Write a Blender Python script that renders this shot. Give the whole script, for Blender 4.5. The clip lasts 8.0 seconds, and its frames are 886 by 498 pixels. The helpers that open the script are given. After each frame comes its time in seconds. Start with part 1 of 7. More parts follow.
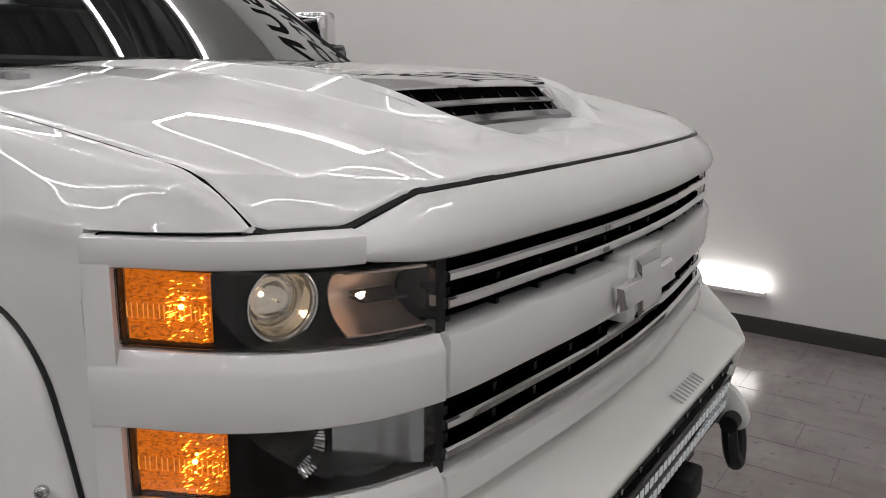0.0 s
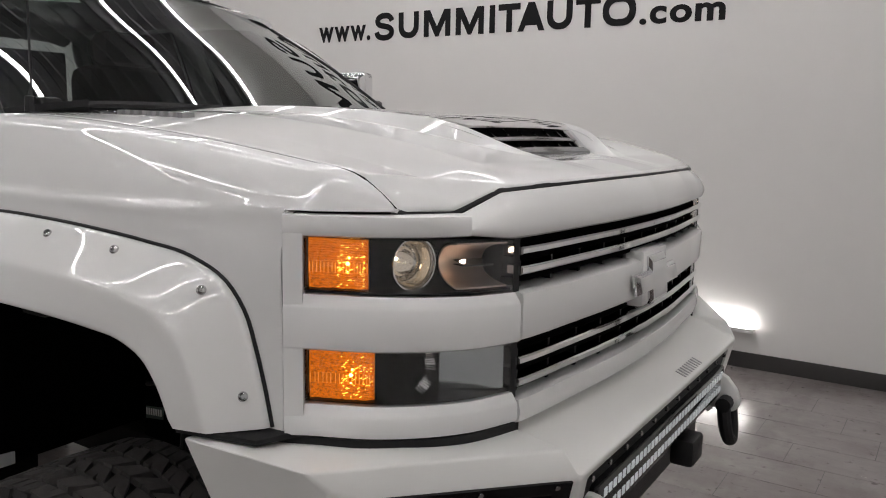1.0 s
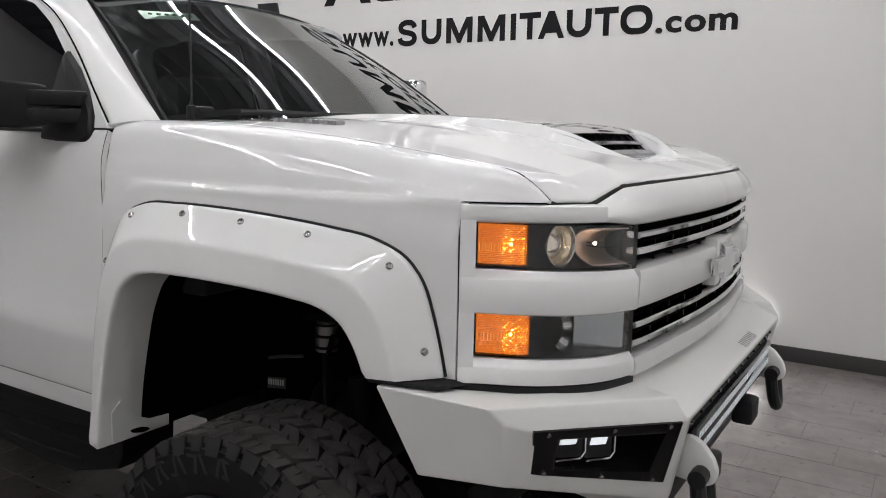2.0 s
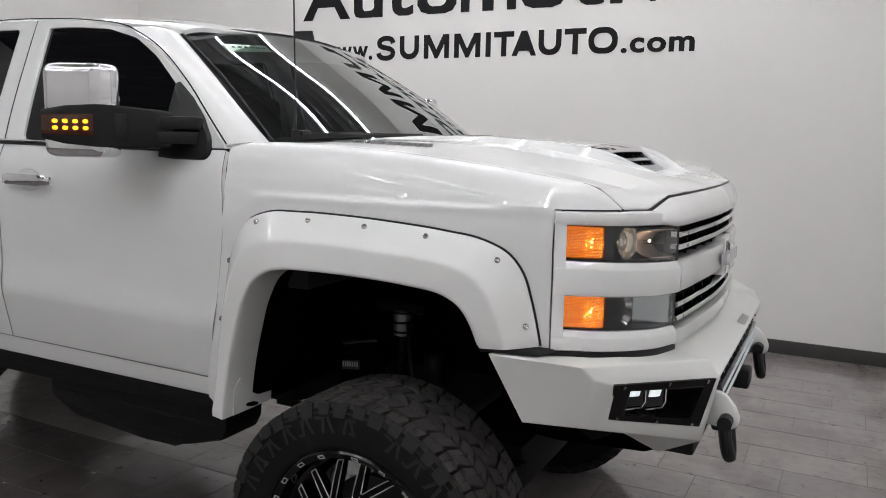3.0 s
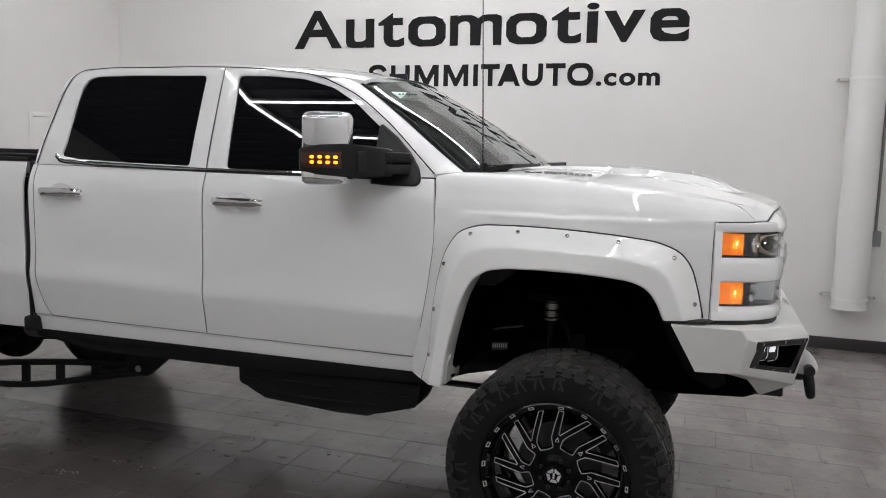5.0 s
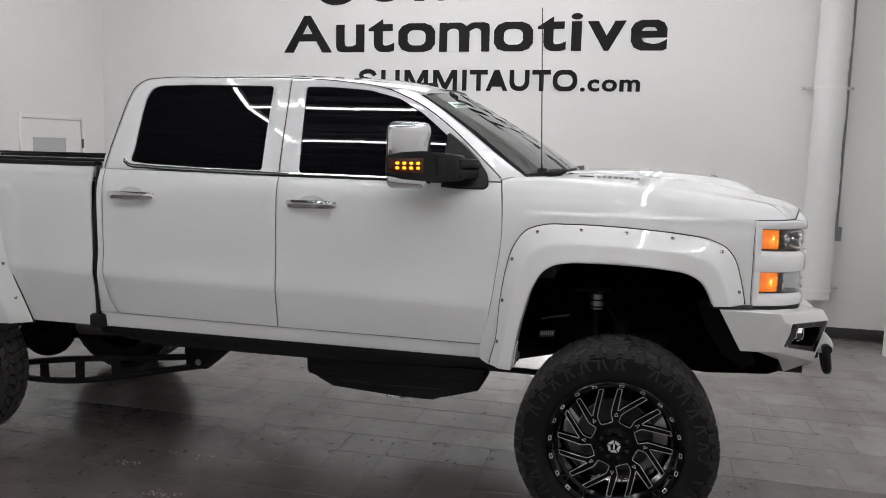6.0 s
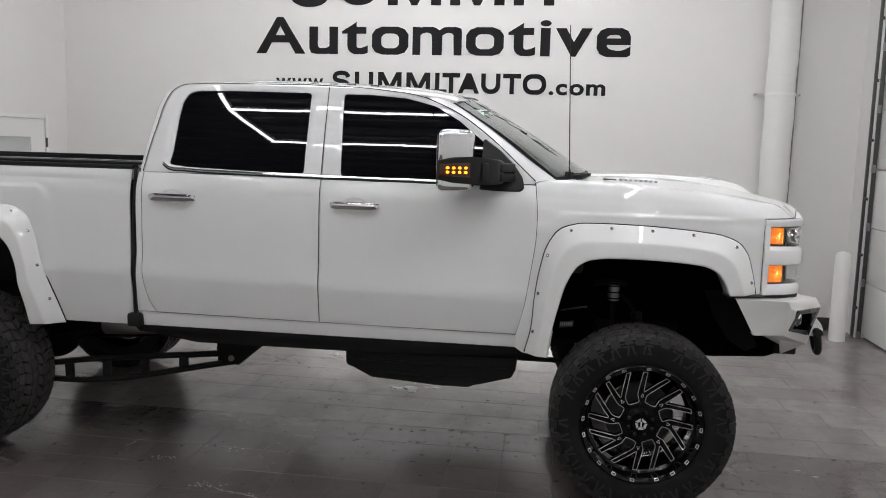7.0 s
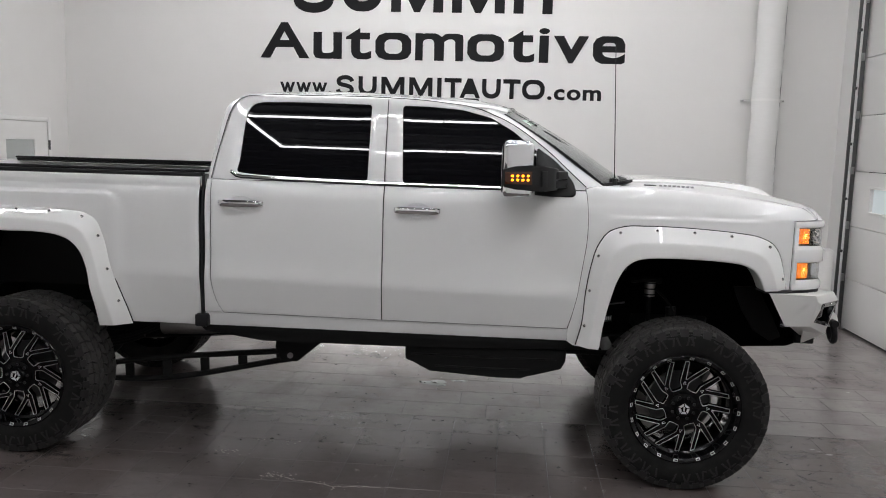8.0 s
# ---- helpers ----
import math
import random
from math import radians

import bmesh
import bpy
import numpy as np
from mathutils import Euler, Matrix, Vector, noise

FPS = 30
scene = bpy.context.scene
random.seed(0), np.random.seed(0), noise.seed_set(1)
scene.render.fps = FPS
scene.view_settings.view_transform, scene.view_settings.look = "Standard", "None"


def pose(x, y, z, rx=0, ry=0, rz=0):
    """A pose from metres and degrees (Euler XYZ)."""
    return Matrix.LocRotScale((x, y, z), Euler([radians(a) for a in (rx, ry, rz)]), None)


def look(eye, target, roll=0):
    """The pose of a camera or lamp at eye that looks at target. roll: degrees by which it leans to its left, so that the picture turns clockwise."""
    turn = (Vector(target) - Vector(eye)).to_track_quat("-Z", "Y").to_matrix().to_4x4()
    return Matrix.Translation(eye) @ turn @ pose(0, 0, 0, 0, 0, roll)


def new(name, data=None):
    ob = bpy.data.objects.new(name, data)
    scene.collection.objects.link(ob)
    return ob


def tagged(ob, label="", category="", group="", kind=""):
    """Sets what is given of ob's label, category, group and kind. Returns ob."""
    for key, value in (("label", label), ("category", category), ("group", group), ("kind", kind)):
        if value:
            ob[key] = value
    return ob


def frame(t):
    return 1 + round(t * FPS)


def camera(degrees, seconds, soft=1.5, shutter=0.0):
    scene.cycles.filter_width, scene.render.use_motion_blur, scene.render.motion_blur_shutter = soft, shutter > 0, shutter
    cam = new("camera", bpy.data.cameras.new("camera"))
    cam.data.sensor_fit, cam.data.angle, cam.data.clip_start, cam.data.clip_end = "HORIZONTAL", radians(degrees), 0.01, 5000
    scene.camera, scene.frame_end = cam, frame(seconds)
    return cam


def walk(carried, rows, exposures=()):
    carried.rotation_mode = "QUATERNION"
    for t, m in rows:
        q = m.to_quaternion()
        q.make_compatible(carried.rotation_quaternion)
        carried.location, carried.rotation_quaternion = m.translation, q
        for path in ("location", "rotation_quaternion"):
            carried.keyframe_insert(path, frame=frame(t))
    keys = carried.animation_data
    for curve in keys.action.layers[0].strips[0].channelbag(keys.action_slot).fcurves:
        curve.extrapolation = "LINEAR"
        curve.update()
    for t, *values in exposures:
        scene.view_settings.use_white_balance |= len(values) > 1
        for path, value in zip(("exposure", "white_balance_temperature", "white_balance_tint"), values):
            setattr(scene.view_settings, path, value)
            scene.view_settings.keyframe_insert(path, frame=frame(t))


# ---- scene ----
cam = camera(58.5, 8.0, soft=1.0)
PATH = [
    (0, (1.387, -1.362, 1.722), (0.301, 0.255, 1.271), 0.9),
    (0.5, (1.466, -1.565, 1.707), (0.376, 0.077, 1.365), 1.0),
    (1, (1.508, -1.818, 1.675), (0.423, -0.166, 1.374), 1.0),
    (1.5, (1.501, -2.046, 1.671), (0.423, -0.387, 1.373), 1.0),
    (2, (1.409, -2.277, 1.683), (0.355, -0.604, 1.384), 1.1),
    (2.2, (1.376, -2.374, 1.691), (0.337, -0.691, 1.395), 1.0),
    (3.3, (1.199, -3.094, 1.735), (0.346, -1.305, 1.462), 1.3),
    (3.5, (1.122, -3.207, 1.736), (0.306, -1.399, 1.475), 1.3),
    (4, (0.932, -3.499, 1.755), (0.192, -1.657, 1.509), 1.3),
    (4.5, (0.759, -3.855, 1.771), (0.066, -1.995, 1.526), 1.3),
    (4.7, (0.682, -3.96, 1.783), (0.01, -2.092, 1.536), 1.3),
    (5.8, (0.144, -4.504, 1.793), (-0.368, -2.587, 1.545), 1.4),
    (6, (0.056, -4.615, 1.812), (-0.42, -2.688, 1.563), 1.4),
    (6.5, (-0.173, -4.846, 1.828), (-0.552, -2.899, 1.577), 1.5),
    (7, (-0.475, -5.014, 1.842), (-0.755, -3.05, 1.589), 1.6),
    (7.5, (-0.748, -5.204, 1.867), (-0.948, -3.23, 1.614), 1.6),
    (8, (-1.021, -5.385, 1.891), (-1.182, -3.408, 1.634), 1.6),
]
walk(cam, [(t, look(eye, target, roll)) for t, eye, target, roll in PATH],
     exposures=[(0.0, -0.14, 6700, 12), (1.0, -0.08, 6700, 12), (1.5, -0.09, 6650, 12), (2.0, 0.19, 6500, 11), (3.5, 0.31, 6450, 10), (8.0, 0.36, 6450, 10)])

# ---- world and lights (the room is closed; its light comes from the ceiling strips) ----
world = bpy.data.worlds.new("world")
scene.world = world
world.use_nodes = True
world.node_tree.nodes["Background"].inputs[0].default_value = (0.5, 0.52, 0.55, 1)
world.node_tree.nodes["Background"].inputs[1].default_value = 0.05
STRIP_POWER = 33.0
FLOOR_LAMP_POWER = 8.8

# room: x0, x1, y0, y1, height
RX0, RX1, RY0, RY1, RH = -6.46, 2.66, -9.5, 4.03, 4.61


# ---- small mesh tools ----
def curve(pts, n):
    """n points of a smooth line through pts, evenly along it."""
    p = np.array(pts, float)
    if len(p) == 2:
        return p[0] + np.linspace(0, 1, n)[:, None] * (p[1] - p[0])
    s = np.concatenate([[0], np.cumsum(np.linalg.norm(np.diff(p, axis=0), axis=1))])
    d = np.diff(p, axis=0) / np.diff(s)[:, None]
    m = np.empty_like(p)
    m[0], m[-1] = d[0], d[-1]
    w = np.diff(s)
    m[1:-1] = (d[:-1] * w[1:, None] + d[1:] * w[:-1, None]) / (w[1:] + w[:-1])[:, None]
    q = np.linspace(0, s[-1], n)
    k = np.clip(np.searchsorted(s, q, side="right") - 1, 0, len(s) - 2)
    h = w[k][:, None]
    u = ((q - s[k]) / w[k])[:, None]
    return ((2 * u**3 - 3 * u**2 + 1) * p[k] + (u**3 - 2 * u**2 + u) * h * m[k]
            + (-2 * u**3 + 3 * u**2) * p[k + 1] + (u**3 - u**2) * h * m[k + 1])


def poly(pts, n):
    """n points evenly along the straight-sided line through pts."""
    p = np.array(pts, float)
    s = np.concatenate([[0], np.cumsum(np.linalg.norm(np.diff(p, axis=0), axis=1))])
    q = np.linspace(0, s[-1], n)
    return np.stack([np.interp(q, s, p[:, i]) for i in range(p.shape[1])], 1)


def sm(a, b, v):
    t = np.clip((v - a) / (b - a), 0, 1)
    return t * t * (3 - 2 * t)


def table(pts):
    """A smooth function of one number through pts."""
    c = curve(sorted(pts), 400)
    return lambda v: np.interp(v, c[:, 0], c[:, 1])


def fair(pts, deg=3):
    """A fair polynomial line close to pts."""
    p = np.array(pts)
    c = np.polyfit(p[:, 0], p[:, 1], deg)
    return lambda v: np.polyval(c, v)


def loft(sections, nu, nv):
    """A grid through sections, each a list of points."""
    rows = np.array([curve(q, nv) for q in sections])
    return np.stack([curve(rows[:, j], nu) for j in range(nv)], 1)


def coons(bottom, top, left, right):
    """A flat grid inside four lines; bottom and top run alike, left and right run from bottom to top."""
    nu, nv = len(bottom), len(left)
    u = np.linspace(0, 1, nu)[:, None, None]
    v = np.linspace(0, 1, nv)[None, :, None]
    b, t, l, r = bottom[:, None], top[:, None], left[None], right[None]
    return ((1 - v) * b + v * t + (1 - u) * l + u * r
            - ((1 - u) * (1 - v) * b[0] + u * (1 - v) * b[-1] + (1 - u) * v * t[0] + u * v * t[-1]))


def sheet(bm, g, closed_u=False):
    """Faces over a grid of points."""
    nu, nv = g.shape[:2]
    vs = [[bm.verts.new(g[i, j]) for j in range(nv)] for i in range(nu)]
    for i in range(nu if closed_u else nu - 1):
        for j in range(nv - 1):
            k = (i + 1) % nu
            bm.faces.new((vs[i][j], vs[k][j], vs[k][j + 1], vs[i][j + 1]))
    return vs


def normals(g):
    du, dv = np.gradient(g, axis=0), np.gradient(g, axis=1)
    n = np.cross(du, dv)
    return n / np.maximum(np.linalg.norm(n, axis=2), 1e-9)[..., None]


def shell(g, thick=0.012, away=(-1.6, 0, 1.2), soft=0.003):
    """A panel of the given thickness under the grid g, its face turned from the point away; its rim rolls over softly."""
    n = normals(g)
    c = g.reshape(-1, 3).mean(0)
    if (n.reshape(-1, 3).mean(0) * (c - np.array(away))).sum() < 0:
        n = -n
    f = g.copy()
    for e in (np.s_[0, :], np.s_[-1, :], np.s_[:, 0], np.s_[:, -1]):
        f[e] = g[e] - n[e] * soft
    b = g - n * thick
    bm = bmesh.new()
    a, z = sheet(bm, f), sheet(bm, b)
    nu, nv = g.shape[:2]
    rim = [(i, 0) for i in range(nu)] + [(nu - 1, j) for j in range(1, nv)] + [(i, nv - 1) for i in range(nu - 2, -1, -1)] + [(0, j) for j in range(nv - 2, 0, -1)]
    for (i, j), (k, l) in zip(rim, rim[1:] + rim[:1]):
        bm.faces.new((a[i][j], a[k][l], z[k][l], z[i][j]))
    return bm


def box(bm, lo, hi, bevel=0.0, turn=None):
    """A box between two corners, with bevelled edges, turned by the matrix turn."""
    got = bmesh.ops.create_cube(bm, size=1)["verts"]
    lo, hi = Vector(lo), Vector(hi)
    m = Matrix.Translation((lo + hi) / 2) @ Matrix.Diagonal((*(hi - lo), 1))
    bmesh.ops.transform(bm, matrix=m, verts=got)
    if bevel:
        es = {e for v in got for e in v.link_edges}
        got = list({v for f in bmesh.ops.bevel(bm, geom=list(es), offset=bevel, segments=2, profile=0.5, affect="EDGES")["faces"] for v in f.verts} | {v for v in got if v.is_valid})
    if turn is not None:
        bmesh.ops.transform(bm, matrix=turn, verts=got)
    return bm


def tube(bm, pts, r, seg=12, caps=True):
    """A round bar along pts; r is one radius or one for each point."""
    p = np.array(pts, float)
    rr = np.broadcast_to(np.array(r, float), (len(p),))
    t = np.gradient(p, axis=0)
    t /= np.maximum(np.linalg.norm(t, axis=1), 1e-9)[:, None]
    ref = np.eye(3)[np.argmin(np.abs(t).max(axis=0))]
    rings = []
    for q, d, w in zip(p, t, rr):
        a = np.cross(d, ref)
        a /= np.linalg.norm(a)
        b = np.cross(d, a)
        rings.append([bm.verts.new(q + w * (math.cos(x) * a + math.sin(x) * b)) for x in np.linspace(0, 2 * math.pi, seg, endpoint=False)])
    for r0, r1 in zip(rings, rings[1:]):
        for i in range(seg):
            bm.faces.new((r0[i], r0[(i + 1) % seg], r1[(i + 1) % seg], r1[i]))
    if caps:
        bm.faces.new(rings[0][::-1])
        bm.faces.new(rings[-1])
    return bm


def prism(bm, pts, vec, bevel=0.0):
    """A flat outline pushed along vec into a solid."""
    p = [Vector(q) for q in pts]
    v = Vector(vec)
    a, b = [bm.verts.new(q) for q in p], [bm.verts.new(q + v) for q in p]
    fs = [bm.faces.new(a), bm.faces.new(b[::-1])]
    for i in range(len(p)):
        k = (i + 1) % len(p)
        fs.append(bm.faces.new((a[k], a[i], b[i], b[k])))
    if bevel:
        bmesh.ops.bevel(bm, geom=list({e for f in fs for e in f.edges}), offset=bevel, segments=2, profile=0.5, affect="EDGES")
    return bm


def revolve(bm, profile, seg, axis_y=True):
    """Turns (radius, along) points round the y axis."""
    g = np.array([[(r * math.cos(a), y, r * math.sin(a)) for r, y in profile] for a in np.linspace(0, 2 * math.pi, seg, endpoint=False)])
    sheet(bm, g, closed_u=True)
    return bm


def mesh_of(name, bm, material, sharp=35):
    bmesh.ops.recalc_face_normals(bm, faces=bm.faces)
    for f in bm.faces:
        f.smooth = True
    for e in bm.edges:
        if len(e.link_faces) == 2 and e.calc_face_angle(0) > radians(sharp):
            e.smooth = False
    me = bpy.data.meshes.new(name)
    bm.to_mesh(me)
    bm.free()
    me.materials.append(material)
    return me


def part(name, bm, material, parent=None, label="", sharp=35):
    """One mesh object under a thing or a part."""
    ob = new(name, mesh_of(name, bm, material, sharp))
    ob.parent = parent
    if label:
        tagged(ob, label)
    return ob


def structure(name, bm, material, label, category):
    return tagged(part(name, bm, material), label, category, "", "structure")


def thing(name, place, label, category, group=""):
    ob = new(name)
    ob.location = place
    ob.empty_display_size = 0.1
    return tagged(ob, label, category, group)


# ---- materials ----
def material(name, color, rough=0.5, metal=0.0, coat=0.0, grain=0.0, grain_scale=40.0, stain=0.0, stain_scale=3.0, bump=0.0, bump_scale=200.0,
             emit=None, power=0.0, glass=0.0, rough_var=0.0, spec=0.5, glow_tex=False, stretch=(1, 1, 1), by_piece=0.0, ior=1.5, coat_rough=0.03, stain_color=None):
    m = bpy.data.materials.new(name)
    m.use_nodes = True
    nt = m.node_tree
    b = nt.nodes["Principled BSDF"]
    b.inputs["Base Color"].default_value = (*color, 1)
    b.inputs["Roughness"].default_value = rough
    b.inputs["Metallic"].default_value = metal
    b.inputs["Coat Weight"].default_value = coat
    b.inputs["Coat Roughness"].default_value = coat_rough
    b.inputs["Transmission Weight"].default_value = glass
    b.inputs["Specular IOR Level"].default_value = spec
    b.inputs["IOR"].default_value = ior
    if emit:
        b.inputs["Emission Color"].default_value = (*emit, 1)
        b.inputs["Emission Strength"].default_value = power

    def node(kind, **kw):
        n = nt.nodes.new(kind)
        for k, v in kw.items():
            n.inputs[k].default_value = v
        return n

    if grain or stain or bump or rough_var or by_piece:
        co = nt.nodes.new("ShaderNodeTexCoord")
        mp = node("ShaderNodeMapping", Scale=stretch)
        nt.links.new(co.outputs["Object"], mp.inputs[0])
        vec = mp.outputs[0]
        if by_piece:
            info = nt.nodes.new("ShaderNodeObjectInfo")
            add = nt.nodes.new("ShaderNodeVectorMath")
            add.operation = "MULTIPLY_ADD"
            add.inputs[1].default_value = (37, 53, 71)
            nt.links.new(info.outputs["Random"], add.inputs[0])
            nt.links.new(vec, add.inputs[2])
            vec = add.outputs[0]
        last = None

        def layer(value, amount, dark):
            nonlocal last
            mix = nt.nodes.new("ShaderNodeMix")
            mix.data_type = "RGBA"
            mul = nt.nodes.new("ShaderNodeMath")
            mul.operation = "MULTIPLY"
            mul.inputs[1].default_value = amount
            nt.links.new(value, mul.inputs[0])
            nt.links.new(mul.outputs[0], mix.inputs[0])
            if last is None:
                mix.inputs[6].default_value = (*color, 1)
            else:
                nt.links.new(last, mix.inputs[6])
            mix.inputs[7].default_value = (*dark, 1)
            last = mix.outputs[2]

        if grain:
            n = node("ShaderNodeTexNoise", Scale=grain_scale, Detail=6.0, Roughness=0.65)
            nt.links.new(vec, n.inputs["Vector"])
            layer(n.outputs[0], grain, tuple(c * 0.35 for c in color))
        if stain:
            n = node("ShaderNodeTexNoise", Scale=stain_scale, Detail=5.0, Roughness=0.6)
            nt.links.new(vec, n.inputs["Vector"])
            r = nt.nodes.new("ShaderNodeValToRGB")
            r.color_ramp.elements[0].position, r.color_ramp.elements[1].position = 0.48, 0.72
            nt.links.new(n.outputs[0], r.inputs[0])
            layer(r.outputs[0], stain, stain_color or tuple(c * 0.5 for c in color))
        if by_piece:
            layer(info.outputs["Random"], by_piece, tuple(c * 0.4 for c in color))
        if last is not None:
            nt.links.new(last, b.inputs["Base Color"])
            if glow_tex:
                nt.links.new(last, b.inputs["Emission Color"])
        if rough_var:
            n = node("ShaderNodeTexNoise", Scale=stain_scale * 2.3, Detail=6.0, Roughness=0.7)
            nt.links.new(vec, n.inputs["Vector"])
            mr = nt.nodes.new("ShaderNodeMapRange")
            mr.inputs[1].default_value, mr.inputs[2].default_value = 0.3, 0.7
            mr.inputs[3].default_value, mr.inputs[4].default_value = max(rough - rough_var, 0.02), rough + rough_var
            nt.links.new(n.outputs[0], mr.inputs[0])
            nt.links.new(mr.outputs[0], b.inputs["Roughness"])
        if bump:
            n = node("ShaderNodeTexNoise", Scale=bump_scale, Detail=4.0)
            nt.links.new(vec, n.inputs["Vector"])
            bp = node("ShaderNodeBump", Strength=bump, Distance=0.002)
            nt.links.new(n.outputs[0], bp.inputs["Height"])
            nt.links.new(bp.outputs[0], b.inputs["Normal"])
    return m


PAINT = material("white_car_paint", (0.765, 0.765, 0.76), 0.5, coat=1.0, spec=0.0, coat_rough=0.008)
BUMPER_PAINT = material("white_powder_coat", (0.76, 0.76, 0.74), 0.38, coat=0.3, bump=0.05, bump_scale=600, coat_rough=0.2)
FLARE_PAINT = material("white_flare_paint", (0.765, 0.765, 0.755), 0.5, coat=1.0, spec=0.0, coat_rough=0.012)
BLACK = material("black_plastic", (0.008, 0.008, 0.009), 0.5, spec=0.35, bump=0.15, bump_scale=900)
MIRROR_BLACK = material("satin_black_plastic", (0.0075, 0.0075, 0.008), 0.42, spec=0.28)
GLOSS_BLACK = material("gloss_black", (0.006, 0.006, 0.007), 0.12, coat=0.5)
UNDER = material("underbody_black", (0.008, 0.008, 0.008), 0.6, spec=0.18, grain=0.6, grain_scale=20, bump=0.2, bump_scale=80)
# near-black of the arch liners; in seams and gaps it stands for shade
LINER = material("liner_and_gap_black", (0.0022, 0.002, 0.0023), 0.95, spec=0.02)
# carcass rubber, its colour deepened for the shade in the tread grooves
RUBBER = material("tyre_rubber", (0.009, 0.0087, 0.0087), 0.65, spec=0.2, grain=0.5, grain_scale=60, stain=0.4, stain_scale=9, stain_color=(0.03, 0.029, 0.027), bump=0.2, bump_scale=250)
# tread rubber, its colour raised for the light falling from above
RUBBER_LIT = material("lit_tread_rubber", (0.066, 0.062, 0.060), 0.7, spec=0.3, grain=0.5, grain_scale=90, stain=0.5, stain_scale=14, stain_color=(0.025, 0.024, 0.023), bump=0.3, bump_scale=300)
RUBBER_SIDE = material("sidewall_rubber", (0.026, 0.025, 0.025), 0.6, spec=0.3, grain=0.5, grain_scale=80, stain=0.4, stain_scale=11, stain_color=(0.012, 0.0115, 0.011), bump=0.3, bump_scale=260)
RIM_BLACK = material("gloss_black_wheel", (0.003, 0.003, 0.0035), 0.14, coat=0.1, spec=0.2)
MILLED = material("milled_aluminium", (0.85, 0.85, 0.86), 0.42, 0.9)
BRAKE = material("brake_iron", (0.10, 0.10, 0.10), 0.5, 0.6, grain=0.4, grain_scale=30)
DARK_CHROME = material("smoked_chrome", (0.22, 0.22, 0.23), 0.10, 1.0)
CHROME = material("chrome", (0.80, 0.80, 0.81), 0.05, 1.0)
BOLT_STEEL = material("stainless_bolt", (0.55, 0.55, 0.55), 0.22, 1.0)
STEEL = material("raw_steel", (0.35, 0.34, 0.33), 0.4, 1.0, grain=0.3, grain_scale=30)
TINT = material("tinted_glass", (0.004, 0.004, 0.005), 0.01, ior=1.4)
SCREEN = material("windscreen_glass", (0.42, 0.48, 0.47), 0.0, glass=1.0, ior=2.15)
LENS = material("clear_lens", (0.97, 0.97, 0.97), 0.0, glass=1.0, ior=1.39)
HOUSING = material("lamp_housing", (0.005, 0.005, 0.006), 0.2, spec=0.3)
# the pinkish tint stands in for the low beam's glow on the reflector
REFLECTOR = material("warm_tinted_reflector", (0.74, 0.60, 0.52), 0.34, 0.75, grain=0.2, grain_scale=300, bump=0.4, bump_scale=700)
SMOKE = material("dark_reflector", (0.50, 0.53, 0.55), 0.16, 1.0)
AMBER_DARK = material("amber_shade", (0.34, 0.06, 0.002), 0.08, coat=0.5, emit=(1.0, 0.15, 0.003), power=0.30)
# the stain on lens and prisms mottles the glow, imitating bright and dark facets
AMBER = material("amber_lens", (0.42, 0.108, 0.004), 0.12, coat=0.6, stain=0.9, stain_scale=160, stain_color=(0.20, 0.03, 0.001), bump=0.8, bump_scale=420, emit=(1.0, 0.20, 0.006), power=0.95, glow_tex=True)
AMBER_GLOW = material("amber_bulb", (1.0, 0.6, 0.1), 0.3, emit=(1.0, 0.60, 0.12), power=9.0)
AMBER_HOT = material("amber_spark", (1.0, 0.5, 0.1), 0.3, emit=(1.0, 0.56, 0.05), power=3.6)
AMBER_DIM = material("amber_prism", (0.46, 0.115, 0.005), 0.08, coat=0.5, stain=1.0, stain_scale=190, stain_color=(0.10, 0.014, 0.001), emit=(1.0, 0.26, 0.005), power=1.15, glow_tex=True, stretch=(1, 0.6, 1.6))
AMBER_RIB = material("amber_rib", (0.55, 0.22, 0.06), 0.1, coat=0.5, emit=(1.0, 0.36, 0.03), power=0.75)
# a weak emission imitates the bulb's light caught in the bowl
BOWL = material("glowing_reflector", (0.92, 0.85, 0.76), 0.10, 0.97, emit=(1.0, 0.80, 0.54), power=0.05)
DIODE = material("light_bar_diode", (0.45, 0.47, 0.50), 0.12, emit=(0.9, 0.97, 1.0), power=0.22)
AMBER_SMOKE = material("smoked_amber_lens", (0.020, 0.007, 0.002), 0.15, coat=0.4, emit=(1.0, 0.16, 0.003), power=0.012)
AMBER_DIODE = material("amber_diode", (1, 0.5, 0.05), 0.3, emit=(1.0, 0.26, 0.004), power=2.6)
# glow of the fill body added inside the headlight
HOT_FILL = material("hot_fill", (1, 0.9, 0.7), 0.3, emit=(1.0, 0.76, 0.56), power=60.0)
WARM_GLOW = material("warm_bulb", (1, 0.9, 0.7), 0.3, emit=(1.0, 0.80, 0.54), power=12.0)
LED_GLOW = material("white_led", (1, 1, 1), 0.3, emit=(0.9, 0.97, 1.0), power=0.6)
INTERIOR = material("dark_interior", (0.018, 0.018, 0.019), 0.8, bump=0.2, bump_scale=300)
WALL = material("white_wall_paint", (0.765, 0.752, 0.737), 0.6, grain=0.05, grain_scale=6, stain=0.05, stain_scale=0.7, bump=0.12, bump_scale=160)
WALL_SIDE = material("grey_white_wall_paint", (0.79, 0.78, 0.765), 0.6, grain=0.05, grain_scale=6, bump=0.12, bump_scale=160)
BASE_TILE = material("dark_base_tile", (0.045, 0.042, 0.041), 0.35, grain=0.3, grain_scale=14)
